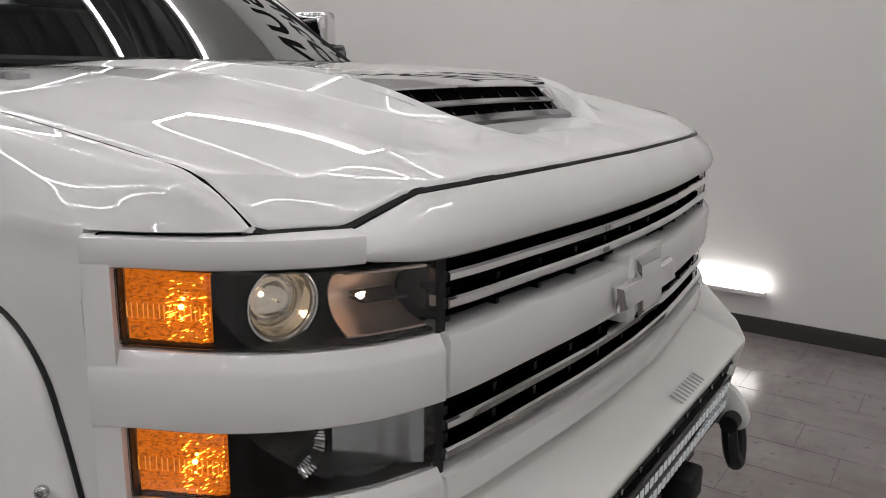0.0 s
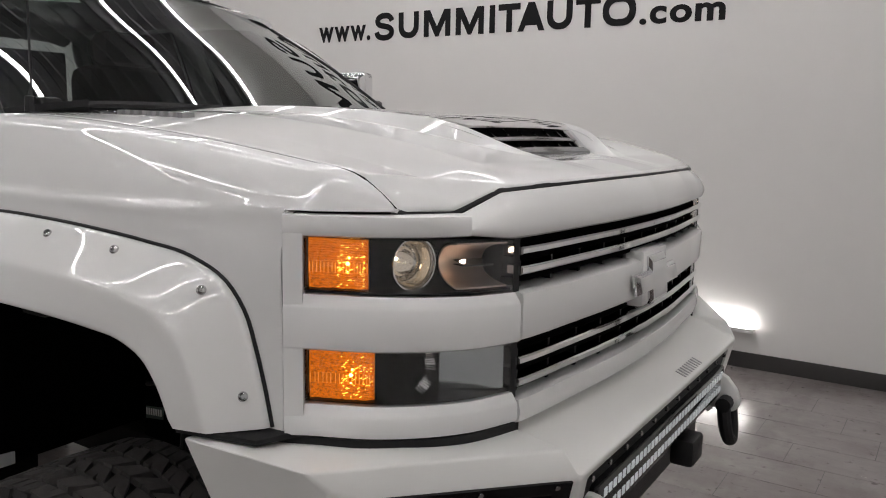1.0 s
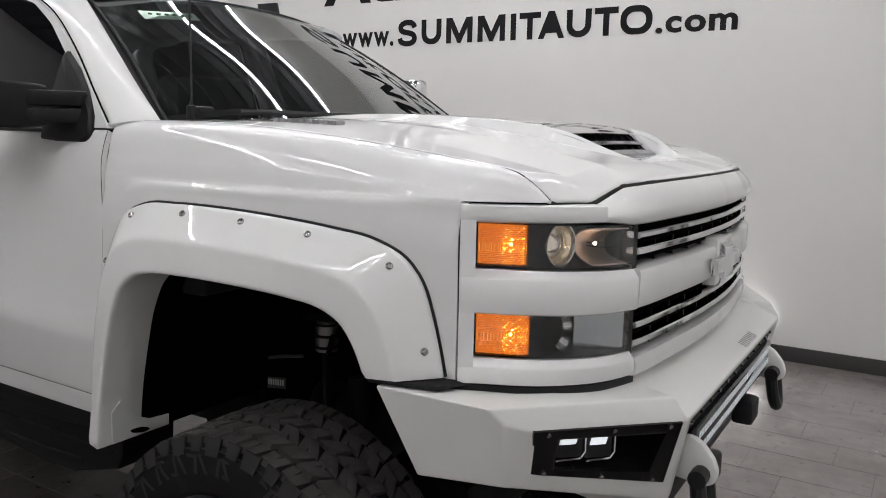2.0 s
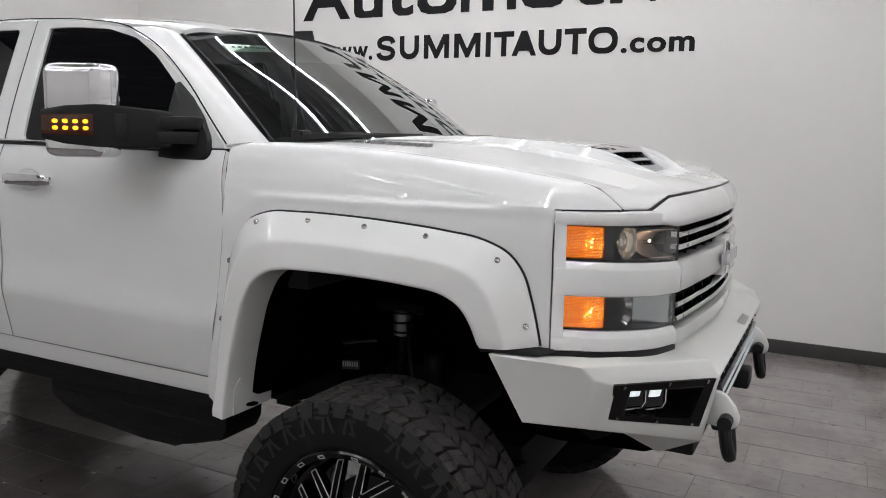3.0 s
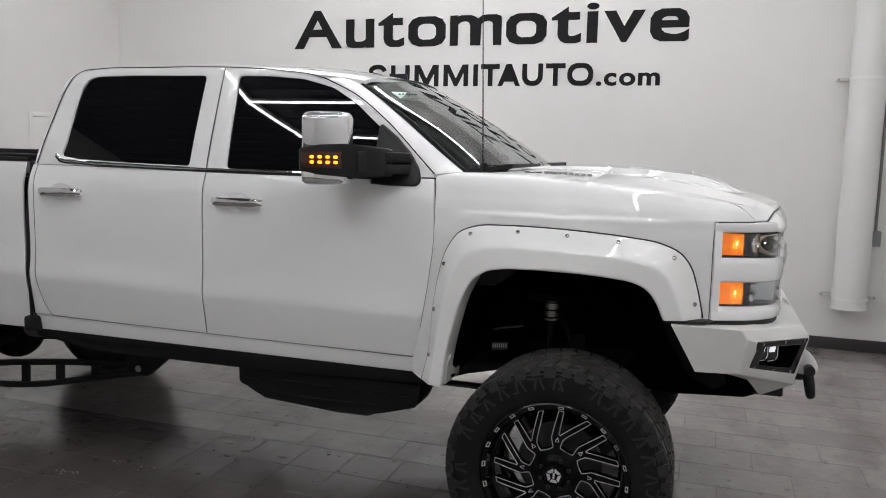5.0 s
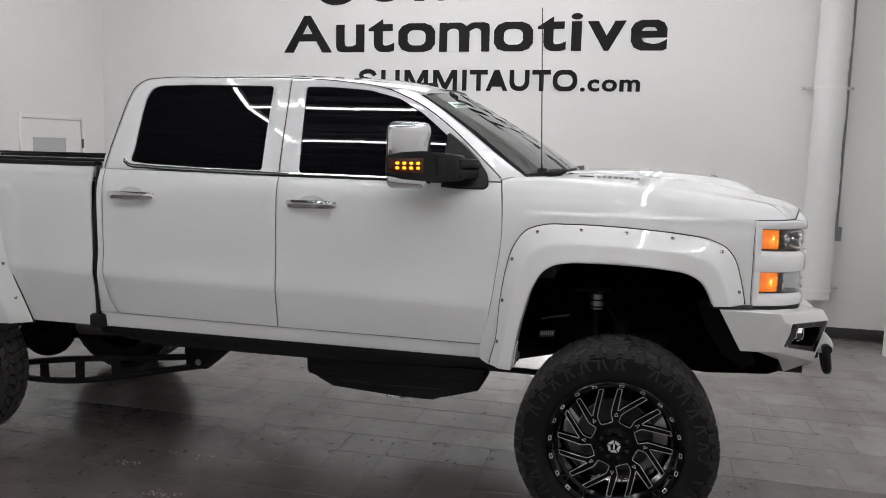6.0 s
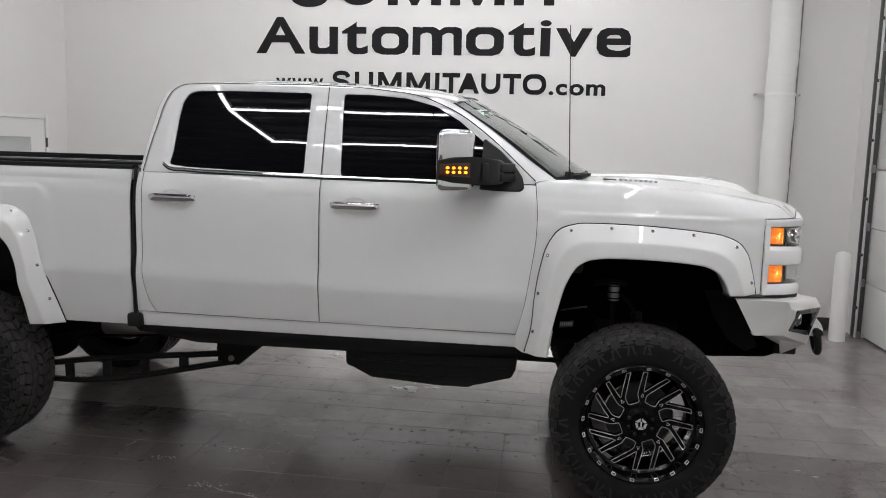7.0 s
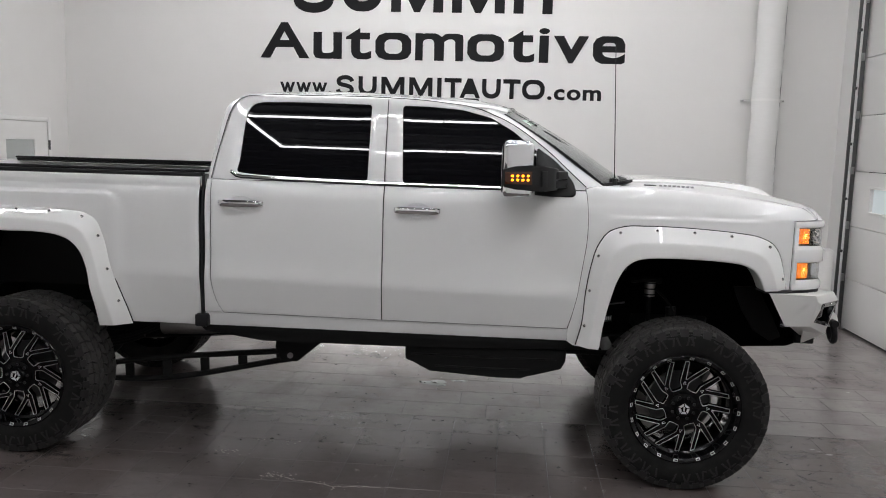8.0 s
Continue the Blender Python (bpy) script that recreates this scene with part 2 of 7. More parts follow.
CEILING = material("dark_metal_deck", (0.085, 0.085, 0.088), 0.6, grain=0.2, grain_scale=5)
TILE = material("slate_floor_tile", (0.158, 0.137, 0.134), 0.16, grain=0.5, grain_scale=9, stain=0.45, stain_scale=2.0, rough_var=0.06, bump=0.15, bump_scale=45, stretch=(1, 2.2, 1), by_piece=0.28, stain_color=(0.08, 0.066, 0.06), ior=1.85)
PLANK = material("pale_plank_tile", (0.33, 0.297, 0.29), 0.145, grain=0.55, grain_scale=9, stain=0.45, stain_scale=2.0, rough_var=0.07, bump=0.32, bump_scale=38, stretch=(1, 2.2, 1), by_piece=0.36, stain_color=(0.19, 0.17, 0.16), ior=1.85)


def weather_floor(m):
    """Brown stains, scuffs and dull patches that run across the tiles."""
    nt = m.node_tree
    b = nt.nodes["Principled BSDF"]
    geo = nt.nodes.new("ShaderNodeNewGeometry")

    def spots(scale, lo, hi, detail=6.0, stretch=(1, 1, 1)):
        mp = nt.nodes.new("ShaderNodeMapping")
        mp.inputs["Scale"].default_value = stretch
        nt.links.new(geo.outputs["Position"], mp.inputs[0])
        n = nt.nodes.new("ShaderNodeTexNoise")
        n.inputs["Scale"].default_value, n.inputs["Detail"].default_value, n.inputs["Roughness"].default_value = scale, detail, 0.62
        nt.links.new(mp.outputs[0], n.inputs["Vector"])
        r = nt.nodes.new("ShaderNodeMapRange")
        r.inputs[1].default_value, r.inputs[2].default_value = lo, hi
        nt.links.new(n.outputs[0], r.inputs[0])
        return r.outputs[0]

    def over(value, amount, color):
        old = b.inputs["Base Color"].links[0].from_socket
        mix, mul = nt.nodes.new("ShaderNodeMix"), nt.nodes.new("ShaderNodeMath")
        mix.data_type = "RGBA"
        mul.operation = "MULTIPLY"
        mul.inputs[1].default_value = amount
        nt.links.new(value, mul.inputs[0])
        nt.links.new(mul.outputs[0], mix.inputs[0])
        nt.links.new(old, mix.inputs[6])
        mix.inputs[7].default_value = (*color, 1)
        nt.links.new(mix.outputs[2], b.inputs["Base Color"])

    over(spots(0.55, 0.46, 0.66), 0.55, (0.095, 0.066, 0.054))
    over(spots(2.3, 0.50, 0.70, stretch=(1, 0.5, 1)), 0.5, (0.08, 0.065, 0.058))
    over(spots(16.0, 0.60, 0.70), 0.60, (0.045, 0.036, 0.031))
    over(spots(7.0, 0.66, 0.74, 9.0), 0.30, (0.28, 0.26, 0.245))
    old = b.inputs["Roughness"].links[0].from_socket
    mix = nt.nodes.new("ShaderNodeMath")
    mix.operation = "MULTIPLY_ADD"
    mix.inputs[1].default_value = 0.07
    nt.links.new(spots(1.3, 0.42, 0.66), mix.inputs[0])
    nt.links.new(old, mix.inputs[2])
    nt.links.new(mix.outputs[0], b.inputs["Roughness"])


weather_floor(TILE)
weather_floor(PLANK)
CHIP = material("pale_grit", (0.34, 0.30, 0.27), 0.8, grain=0.4, grain_scale=200)
FLOOR_STAIN = material("dark_floor_stain", (0.070, 0.060, 0.058), 0.30, spec=0.4, rough_var=0.1, grain=0.4, grain_scale=40)
GROUT = material("dark_grout", (0.075, 0.066, 0.064), 0.75, grain=0.4, grain_scale=60)
LETTER = material("black_sign_vinyl", (0.010, 0.010, 0.011), 0.7, spec=0.2)
STRIP = material("led_strip", (1, 1, 1), 0.5, emit=(0.985, 0.985, 1.0), power=STRIP_POWER)
FLOOR_STRIP = material("floor_led", (1, 1, 1), 0.5, emit=(1.0, 0.99, 0.97), power=FLOOR_LAMP_POWER)
DUCT = material("white_fabric_duct", (0.76, 0.755, 0.74), 0.65, grain=0.1, grain_scale=12, bump=0.3, bump_scale=25, stretch=(1, 1, 4))
DOOR_WHITE = material("white_door_paint", (0.80, 0.79, 0.775), 0.45, grain=0.06, grain_scale=8)
GALV = material("galvanised_steel", (0.12, 0.12, 0.12), 0.45, 0.9, grain=0.4, grain_scale=25)
FROST = material("frosted_daylit_pane", (0.55, 0.60, 0.61), 0.25, emit=(0.86, 0.96, 1.0), power=0.18)
DOOR_PANE = material("grey_door_glass", (0.50, 0.52, 0.51), 0.15, grain=0.15, grain_scale=30)
CONDUIT = material("grey_conduit", (0.25, 0.25, 0.25), 0.45, 0.5)
GREEN = material("pale_green_sticker", (0.72, 0.88, 0.77), 0.5)
INK = material("dark_ink", (0.05, 0.07, 0.06), 0.5)
BADGE_GREY = material("badge_grey", (0.42, 0.42, 0.43), 0.3, 0.7)
PALE = material("pale_label", (0.6, 0.6, 0.58), 0.5)

# ---- the room ----
T = 0.2
bm = bmesh.new()
box(bm, (RX0 - T, RY1, 0), (RX1 + T, RY1 + T, RH))
structure("wall_north", bm, WALL, "plain white painted showroom wall carrying black lettering", "wall")
bm = bmesh.new()
DY0, DY1, DZ = 2.66, 3.60, 2.05
box(bm, (RX0 - T, RY0, 0), (RX0, DY0, RH))
box(bm, (RX0 - T, DY1, 0), (RX0, RY1, RH))
box(bm, (RX0 - T, DY0, DZ), (RX0, DY1, RH))
structure("wall_west", bm, WALL, "plain white painted wall with a service door", "wall")
GY0, GY1, GZ = -1.2, 3.60, 4.15
bm = bmesh.new()
box(bm, (RX1, GY1, 0), (RX1 + T, RY1, RH))
box(bm, (RX1, RY0, 0), (RX1 + T, GY0, RH))
box(bm, (RX1, GY0, GZ), (RX1 + T, GY1, RH))
structure("wall_east", bm, WALL_SIDE, "white painted wall round the overhead garage door", "wall")
bm = bmesh.new()
box(bm, (RX0 - T, RY0 - T, 0), (RX1 + T, RY0, RH))
structure("wall_south", bm, WALL, "plain white painted wall", "wall")
bm = bmesh.new()
box(bm, (RX0 - T, RY0 - T, RH + 0.06), (RX1 + T, RY1 + T, RH + 0.2))
n = 60
for i in range(n):
    y = RY0 + (RY1 - RY0) * (i + 0.5) / n
    prism(bm, [(RX0, y - 0.07, RH + 0.058), (RX0, y - 0.05, RH + 0.030), (RX0, y + 0.05, RH + 0.030), (RX0, y + 0.07, RH + 0.058)], (RX1 - RX0, 0, 0))
# pale soffit out of view, added so the windscreen reflects something bright
soffit = bmesh.new()
box(soffit, (RX0 + 0.002, 2.68, RH - 0.03), (RX1 - 0.002, RY1 - 0.002, RH + 0.055), 0.004)
structure("ceiling_soffit", soffit, WALL_SIDE, "unseen white soffit along the sign wall, added to lighten reflections", "ceiling")
structure("ceiling", bm, CEILING, "dark ribbed metal deck ceiling", "ceiling")
bm = bmesh.new()
box(bm, (RX0, RY1 - 0.014, 0), (RX1, RY1, 0.115), 0.003)
structure("baseboard", bm, BASE_TILE, "dark tiled base strip along the wall", "baseboard")
bm = bmesh.new()
box(bm, (RX0, RY0, 0), (RX0 + 0.014, DY0 - 0.06, 0.115), 0.003)
box(bm, (RX0, DY1 + 0.06, 0), (RX0 + 0.014, RY1 - 0.016, 0.115), 0.003)
structure("baseboard_west", bm, BASE_TILE, "dark tiled base strip along the wall", "baseboard")

# service door in the west wall
bm = bmesh.new()
box(bm, (RX0 - 0.05, DY0 - 0.05, 0), (RX0 + 0.012, DY0, DZ + 0.05), 0.003)
box(bm, (RX0 - 0.05, DY1, 0), (RX0 + 0.012, DY1 + 0.05, DZ + 0.05), 0.003)
box(bm, (RX0 - 0.05, DY0 + 0.002, DZ), (RX0 + 0.012, DY1 - 0.002, DZ + 0.05), 0.003)
door = structure("door_1", bm, DOOR_WHITE, "white steel service door with a glazed upper light, closed", "door")
bm = bmesh.new()
for lo, hi in (((DY0 + 0.004, 0.01), (DY0 + 0.16, DZ - 0.004)), ((DY1 - 0.26, 0.01), (DY1 - 0.004, DZ - 0.004)), ((DY0 + 0.16, 0.01), (DY1 - 0.26, 1.05)), ((DY0 + 0.16, 1.84), (DY1 - 0.26, DZ - 0.004))):
    box(bm, (RX0 - 0.045, lo[0], lo[1]), (RX0 - 0.003, hi[0], hi[1]))
part("door_leaf", bm, DOOR_WHITE, door)
bm = bmesh.new()
box(bm, (RX0 - 0.03, DY0 + 0.16, 1.05), (RX0 - 0.018, DY1 - 0.26, 1.84))
part("door_glass", bm, DOOR_PANE, door, "grey wired glass")
for z in (0.3, 1.05, 1.78):
    bm = bmesh.new()
    tube(bm, [(RX0 + 0.016, DY1 + 0.004, z - 0.055), (RX0 + 0.016, DY1 + 0.004, z + 0.055)], 0.013, 8)
    part("hinge", bm, GALV, door, "dark steel hinge")

# overhead garage door with its track
bm = bmesh.new()
box(bm, (RX1 + 0.09, GY0, 0), (RX1 + 0.16, GY1, 0.02))
gdoor = structure("door_2", bm, BLACK, "white sectional overhead garage door, closed, with small windows", "garage door")
edges = [0.02, 0.575, 1.15, 1.745, 2.34, 2.95, 3.55, 4.14]
for k, (z0, z1) in enumerate(zip(edges, edges[1:])):
    bm = bmesh.new()
    if k == 2:
        wins = [(2.55, 3.16), (1.45, 2.06), (0.35, 0.96), (-0.75, -0.14)]
        cuts = [GY1] + [v for a, b in wins for v in (b, a)] + [GY0]
        box(bm, (RX1 + 0.06, GY0, z0 + 0.004), (RX1 + 0.11, GY1, 1.335))
        box(bm, (RX1 + 0.06, GY0, 1.575), (RX1 + 0.11, GY1, z1 - 0.004))
        for a, b in zip(cuts[0::2], cuts[1::2]):
            box(bm, (RX1 + 0.06, b, 1.335), (RX1 + 0.11, a, 1.575))
    else:
        box(bm, (RX1 + 0.06, GY0, z0 + 0.004), (RX1 + 0.11, GY1, z1 - 0.004), 0.004)
    panel = part("panel", bm, DOOR_WHITE, gdoor)
    if k == 2:
        for a, b in wins:
            bm = bmesh.new()
            for y0, y1, w0, w1 in ((a - 0.025, b + 0.025, 1.31, 1.337), (a - 0.025, b + 0.025, 1.573, 1.60), (a - 0.025, a + 0.002, 1.337, 1.573), (b - 0.002, b + 0.025, 1.337, 1.573)):
                box(bm, (RX1 + 0.042, y0, w0), (RX1 + 0.058, y1, w1), 0.003)
            part("window_frame", bm, DOOR_WHITE, panel)
            bm = bmesh.new()
            box(bm, (RX1 + 0.08, a, 1.335), (RX1 + 0.088, b, 1.575))
            part("pane", bm, FROST, panel, "grey daylight pane")
track = thing("door_track", (RX1, GY1, 0), "galvanised steel vertical track with rollers beside the garage door", "door track")
for dx, dy, w in ((-0.005, 0.06, 0.035), (0.03, -0.005, 0.03)):
    bm = bmesh.new()
    box(bm, (dx - 0.02, dy - w / 2, 0.0), (dx + 0.02, dy + w / 2, 4.3), 0.003)
    part("rail", bm, GALV, track)
for i, z in enumerate(edges[:-1]):
    bm = bmesh.new()
    tube(bm, [(0.02, -0.05, z + 0.01), (0.02, 0.075, z + 0.01)], 0.012, 8)
    box(bm, (0.0, -0.05, z - 0.03), (0.03, -0.01, z + 0.05), 0.003)
    part("roller", bm, STEEL, track)
    bm = bmesh.new()
    box(bm, (-0.02, 0.0, z + 0.28), (0.02, 0.07, z + 0.31), 0.003)
    part("bracket", bm, GALV, track)

# white post, duct, conduit
post = thing("bollard", (2.42, 3.42, 0), "white painted steel bollard standing on the tiled floor", "bollard")
bm = bmesh.new()
tube(bm, [(0, 0, 0), (0, 0, 0.82), (0, 0, 0.88), (0, 0, 0.905), (0, 0, 0.915)], [0.08, 0.08, 0.078, 0.06, 0.03], 28)
part("post_sleeve", bm, DOOR_WHITE, post)
duct = thing("exhaust_duct", (1.79, 3.85, 0), "white fabric-wrapped vertical duct strapped to the wall", "duct")
bm = bmesh.new()
zs = np.linspace(0.43, RH, 60)
tube(bm, [(0.004 * math.sin(9 * z), 0.003 * math.sin(13 * z), z) for z in zs], [0.146 + 0.003 * math.sin(47 * z) for z in zs], 36)
part("sleeve", bm, DUCT, duct)
for z in (0.53, 2.5, 4.3):
    bm = bmesh.new()
    tube(bm, [(0, 0, z - 0.012), (0, 0, z + 0.012)], 0.152, 36)
    part("strap", bm, DOOR_WHITE, duct)
    for s in (-1, 1):
        bm = bmesh.new()
        box(bm, (min(s * 0.14, s * 0.235), 0.10, z - 0.014), (max(s * 0.14, s * 0.235), 0.155, z + 0.014), 0.004)
        part("bracket", bm, PALE, duct)
        bm = bmesh.new()
        tube(bm, [(s * 0.22, 0.092, z), (s * 0.22, 0.12, z)], 0.007, 8)
        part("screw", bm, CONDUIT, duct)
pipe = thing("conduit", (1.985, RY1 - 0.018, 0), "grey electrical conduit with an outlet box on the wall", "conduit")
bm = bmesh.new()
tube(bm, [(0, 0, 1.06), (0, 0, RH)], 0.013, 10)
part("tube", bm, CONDUIT, pipe)
bm = bmesh.new()
box(bm, (-0.045, -0.035, 1.0), (0.045, 0.016, 1.14), 0.006)
part("outlet_box", bm, CONDUIT, pipe)

# long light standing at the foot of the wall
lamp = thing("floor_light", (0, RY1 - 0.05, 0), "glowing white linear light fixture low on the wall", "light")
bm = bmesh.new()
box(bm, (-3.4, -0.02, 0.27), (0.355, 0.045, 0.30), 0.004)
part("tray", bm, DOOR_WHITE, lamp)
bm = bmesh.new()
box(bm, (-3.39, -0.015, 0.302), (0.35, 0.04, 0.375), 0.012)
part("diffuser", bm, FLOOR_STRIP, lamp, "glowing white diffuser")

# ceiling strips: closed loops of slim linear lights hung under the deck, plus added fill rows
STRIP_Z = RH - 0.06
def strip(x0, y0, x1, y1):
    """A slim light between two places under the deck."""
    a, b = Vector((x0, y0, STRIP_Z)), Vector((x1, y1, STRIP_Z))
    ob = thing("strip_light", (a + b) / 2, "slim white linear ceiling light, switched on, some added unseen", "ceiling light", "ceiling strip lights")
    d = b - a
    ob.rotation_euler = (0, 0, math.atan2(d.y, d.x))
    half = d.length / 2
    m = bmesh.new()
    box(m, (-half, -0.022, 0.004), (half, 0.022, 0.06), 0.004)
    part("body", m, DOOR_WHITE, ob)
    m = bmesh.new()
    box(m, (-half, -0.020, -0.012), (half, 0.020, 0.002), 0.003)
    part("diffuser", m, STRIP, ob)


LOOP_Y = (2.6, 1.55, -0.1, -3.2, -4.05)
# the rows at -5.9 and -7.6 are added unseen, to fill the truck's side
for y in LOOP_Y + (-5.9, -7.6):
    for x0, x1 in ((-3.52 if y == -4.05 else -3.76, -1.655), (-1.645, 0.48)):
        strip(x0, y, x1, y)
for x in (-3.74, 0.46):
    for y1, y0 in zip(LOOP_Y, LOOP_Y[1:]):
        cut = [y0 + 0.022, y1 - 0.022] if y1 - y0 < 2 else [y0 + 0.022, (y0 + y1) / 2, y1 - 0.022]
        for a, b in zip(cut, cut[1:]):
            strip(x + (0.24 if x < 0 and y0 == -4.05 else 0), a + 0.002, x, b - 0.002)
# short eastern rows, added unseen to light the truck's front
for y in (-1.9, -5.9, -7.6):
    strip(0.55, y, 2.20, y)
# towards the service door: unseen strips added to brighten the west wall
for y in (1.888, -1.0):
    strip(-6.1, y, -4.1, y)
# a straight run in front of the garage door, added unseen to light the nose
for y0, y1 in ((-4.0, -1.93), (-1.87, 0.2), (0.21, 2.3)):
    strip(2.22, y0, 2.22, y1)

# ---- lettering on the north wall ----
def letter_mesh(ch, bold):
    cu = bpy.data.curves.new("glyph", "FONT")
    cu.body, cu.size, cu.offset, cu.extrude = ch, 1.0, bold, 0.0
    cu.resolution_u = 4
    ob = new("glyph", cu)
    bpy.context.view_layer.update()
    me = bpy.data.meshes.new_from_object(ob.evaluated_get(bpy.context.evaluated_depsgraph_get()))
    bpy.data.objects.remove(ob)
    bpy.data.curves.remove(cu)
    return me


def extents(me):
    c = np.array([v.co for v in me.vertices])
    return c[:, 0].min(), c[:, 0].max(), c[:, 1].min(), c[:, 1].max()


CAP = extents(letter_mesh("H", 0.0))[3]


XH = extents(letter_mesh("x", 0.0))[3]


def word(parent, text, x0, x1, z, cap, bold, gap, tall=0.0, square=0.0):
    """Letters of a word spread from x0 to x1, standing on z; tall raises the small letters, square fills out round ones."""
    low, full = XH + bold, CAP + bold
    ms = [letter_mesh(c, bold) for c in text]
    ex = [extents(m) for m in ms]
    wide = sum(e[1] - e[0] for e in ex) + gap * (len(ms) - 1)
    kx, kz, x = (x1 - x0) / wide, cap / (CAP + 2 * bold), x0
    for ch, m, e in zip(text, ms, ex):
        b = bmesh.new()
        b.from_mesh(m)
        for v in b.verts:
            if square and ch in "oeum":
                w, h = (e[1] - e[0]) / 2, (e[3] - e[2]) / 2
                u, q = (v.co.x - e[0]) / w - 1, (v.co.y - e[2]) / h - 1
                k = 1 + square * abs(math.sin(2 * math.atan2(q, u)))
                v.co.x, v.co.y = e[0] + w * (1 + max(-1, min(1, u * k))), e[2] + h * (1 + max(-1, min(1, q * k)))
            if tall:
                v.co.y = np.interp(v.co.y, [-bold, low, full], [-bold, low + tall, full]) if v.co.y < full else v.co.y
            v.co = Vector((x + (v.co.x - e[0]) * kx, 0, z + (v.co.y + bold) * kz))
        top = bmesh.ops.extrude_face_region(b, geom=list(b.faces))
        for v in top["geom"]:
            if isinstance(v, bmesh.types.BMVert):
                v.co.y = -0.006
        x += (e[1] - e[0] + gap) * kx
        part("letter", b, LETTER, parent, sharp=50)


def slab(b, outer, inner=None, thick=0.006):
    """A flat sign shape in x and z, with an inner outline cut out where one is given (as many points)."""
    if inner is None:
        prism(b, [(x, 0, z) for x, z in outer], (0, -thick, 0))
        return
    rings = [[b.verts.new((x, y, z)) for x, z in q] for q, y in ((outer, 0), (outer, -thick), (inner, -thick), (inner, 0))]
    for p, q in zip(rings, rings[1:] + rings[:1]):
        for k in range(len(p)):
            l = (k + 1) % len(p)
            b.faces.new((p[k], p[l], q[l], q[k]))


def bar_shape(kind, w, h, t):
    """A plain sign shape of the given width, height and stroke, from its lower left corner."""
    b = bmesh.new()

    def corners(i, which):
        r = max(min(w, h) * 0.44 - i * 0.8, 0.01)
        pts = []
        for cx, cz, a0 in [((w - i - r), i + r, -90), (w - i - r, h - i - r, 0), (i + r, h - i - r, 90), (i + r, i + r, 180)]:
            if a0 in which:
                pts += [(cx + r * math.cos(radians(a0 + a)), cz + r * math.sin(radians(a0 + a))) for a in range(0, 91, 15)]
        return pts

    if kind == "bend":
        # an upper and a lower bow of one stroke, joined by a slanting back
        q = [(0.90, 0.72), (0.84, 0.83), (0.72, 0.905), (0.52, 0.93), (0.30, 0.90), (0.16, 0.82), (0.125, 0.72), (0.17, 0.62), (0.31, 0.555), (0.52, 0.515), (0.72, 0.465), (0.855, 0.385), (0.885, 0.28), (0.84, 0.17), (0.70, 0.095), (0.50, 0.07), (0.28, 0.095), (0.13, 0.18), (0.085, 0.30)]
        mid = curve([(x * w, z * h) for x, z in q], 60)
        d = np.gradient(mid, axis=0)
        d /= np.linalg.norm(d, axis=1)[:, None]
        side = np.stack([-d[:, 1], d[:, 0]], 1) * t * 0.5
        g = np.stack([mid + side, mid - side], 1)
        front = [[b.verts.new((x, -0.006, z)) for x, z in row] for row in g]
        back = [[b.verts.new((x, 0, z)) for x, z in row] for row in g]
        for k in range(len(mid) - 1):
            b.faces.new((front[k][0], front[k + 1][0], front[k + 1][1], front[k][1]))
            for e in (0, 1):
                b.faces.new((front[k][e], front[k + 1][e], back[k + 1][e], back[k][e]))
        for k in (0, -1):
            b.faces.new((front[k][0], front[k][1], back[k][1], back[k][0]))
    if kind == "bar":
        slab(b, [(0, 0), (t, 0), (t, h), (0, h)])
    if kind == "ring":
        slab(b, corners(0, (-90, 0, 90, 180)), corners(t, (-90, 0, 90, 180)))
    if kind == "cup":
        o, n = corners(0, (180, -90)), corners(t, (180, -90))
        o, n = o[7:] + o[:7], n[7:] + n[:7]
        slab(b, [(0, h)] + o + [(w, h), (w - t, h)] + n[::-1] + [(t, h)])
    if kind == "comb":
        slab(b, [(0, 0), (t, 0), (t, h * 0.62), (w / 2 - t * 0.3, 0), (w / 2 + t * 0.3, 0), (w - t, h * 0.62), (w - t, 0), (w, 0), (w, h), (w - t * 1.25, h), (w / 2, h * 0.36), (t * 1.25, h), (0, h)])
    if kind == "hammer":
        slab(b, [(0, h), (0, h - t), ((w - t) / 2, h - t), ((w - t) / 2, 0), ((w + t) / 2, 0), ((w + t) / 2, h - t), (w, h - t), (w, h)])
    if kind == "gable":
        slab(b, [(0, 0), (t, 0), (w * 0.29, h * 0.2), (w * 0.71, h * 0.2), (w - t, 0), (w, 0), (w / 2 + t * 0.55, h), (w / 2 - t * 0.55, h)])
    return b


# pairs that stand closer together than the rest, as shares of the height
CLOSER = {("bar", "hammer"): 0.10, ("hammer", "gable"): 0.34, ("gable", "cup"): 0.16, ("cup", "hammer"): 0.12, ("hammer", "ring"): 0.16}


def shapes(parent, kinds, x0, x1, z, h, t):
    wide = {"bar": t, "bend": h * 0.93, "ring": h * 1.16, "cup": h * 0.96, "comb": h * 1.22, "hammer": h * 0.89, "gable": h * 1.07}
    near = [CLOSER[p] * h if p in CLOSER else 0.0 for p in zip(kinds, kinds[1:])]
    gap = (x1 - x0 - sum(wide[k] for k in kinds) + sum(near)) / (len(kinds) - 1)
    x = x0
    for k, closer in zip(kinds, near + [0.0]):
        ob = part("sign_shape", bar_shape(k, wide[k], h, t), LETTER, parent, sharp=50)
        ob.location = (x, 0, z)
        x += wide[k] + gap - closer


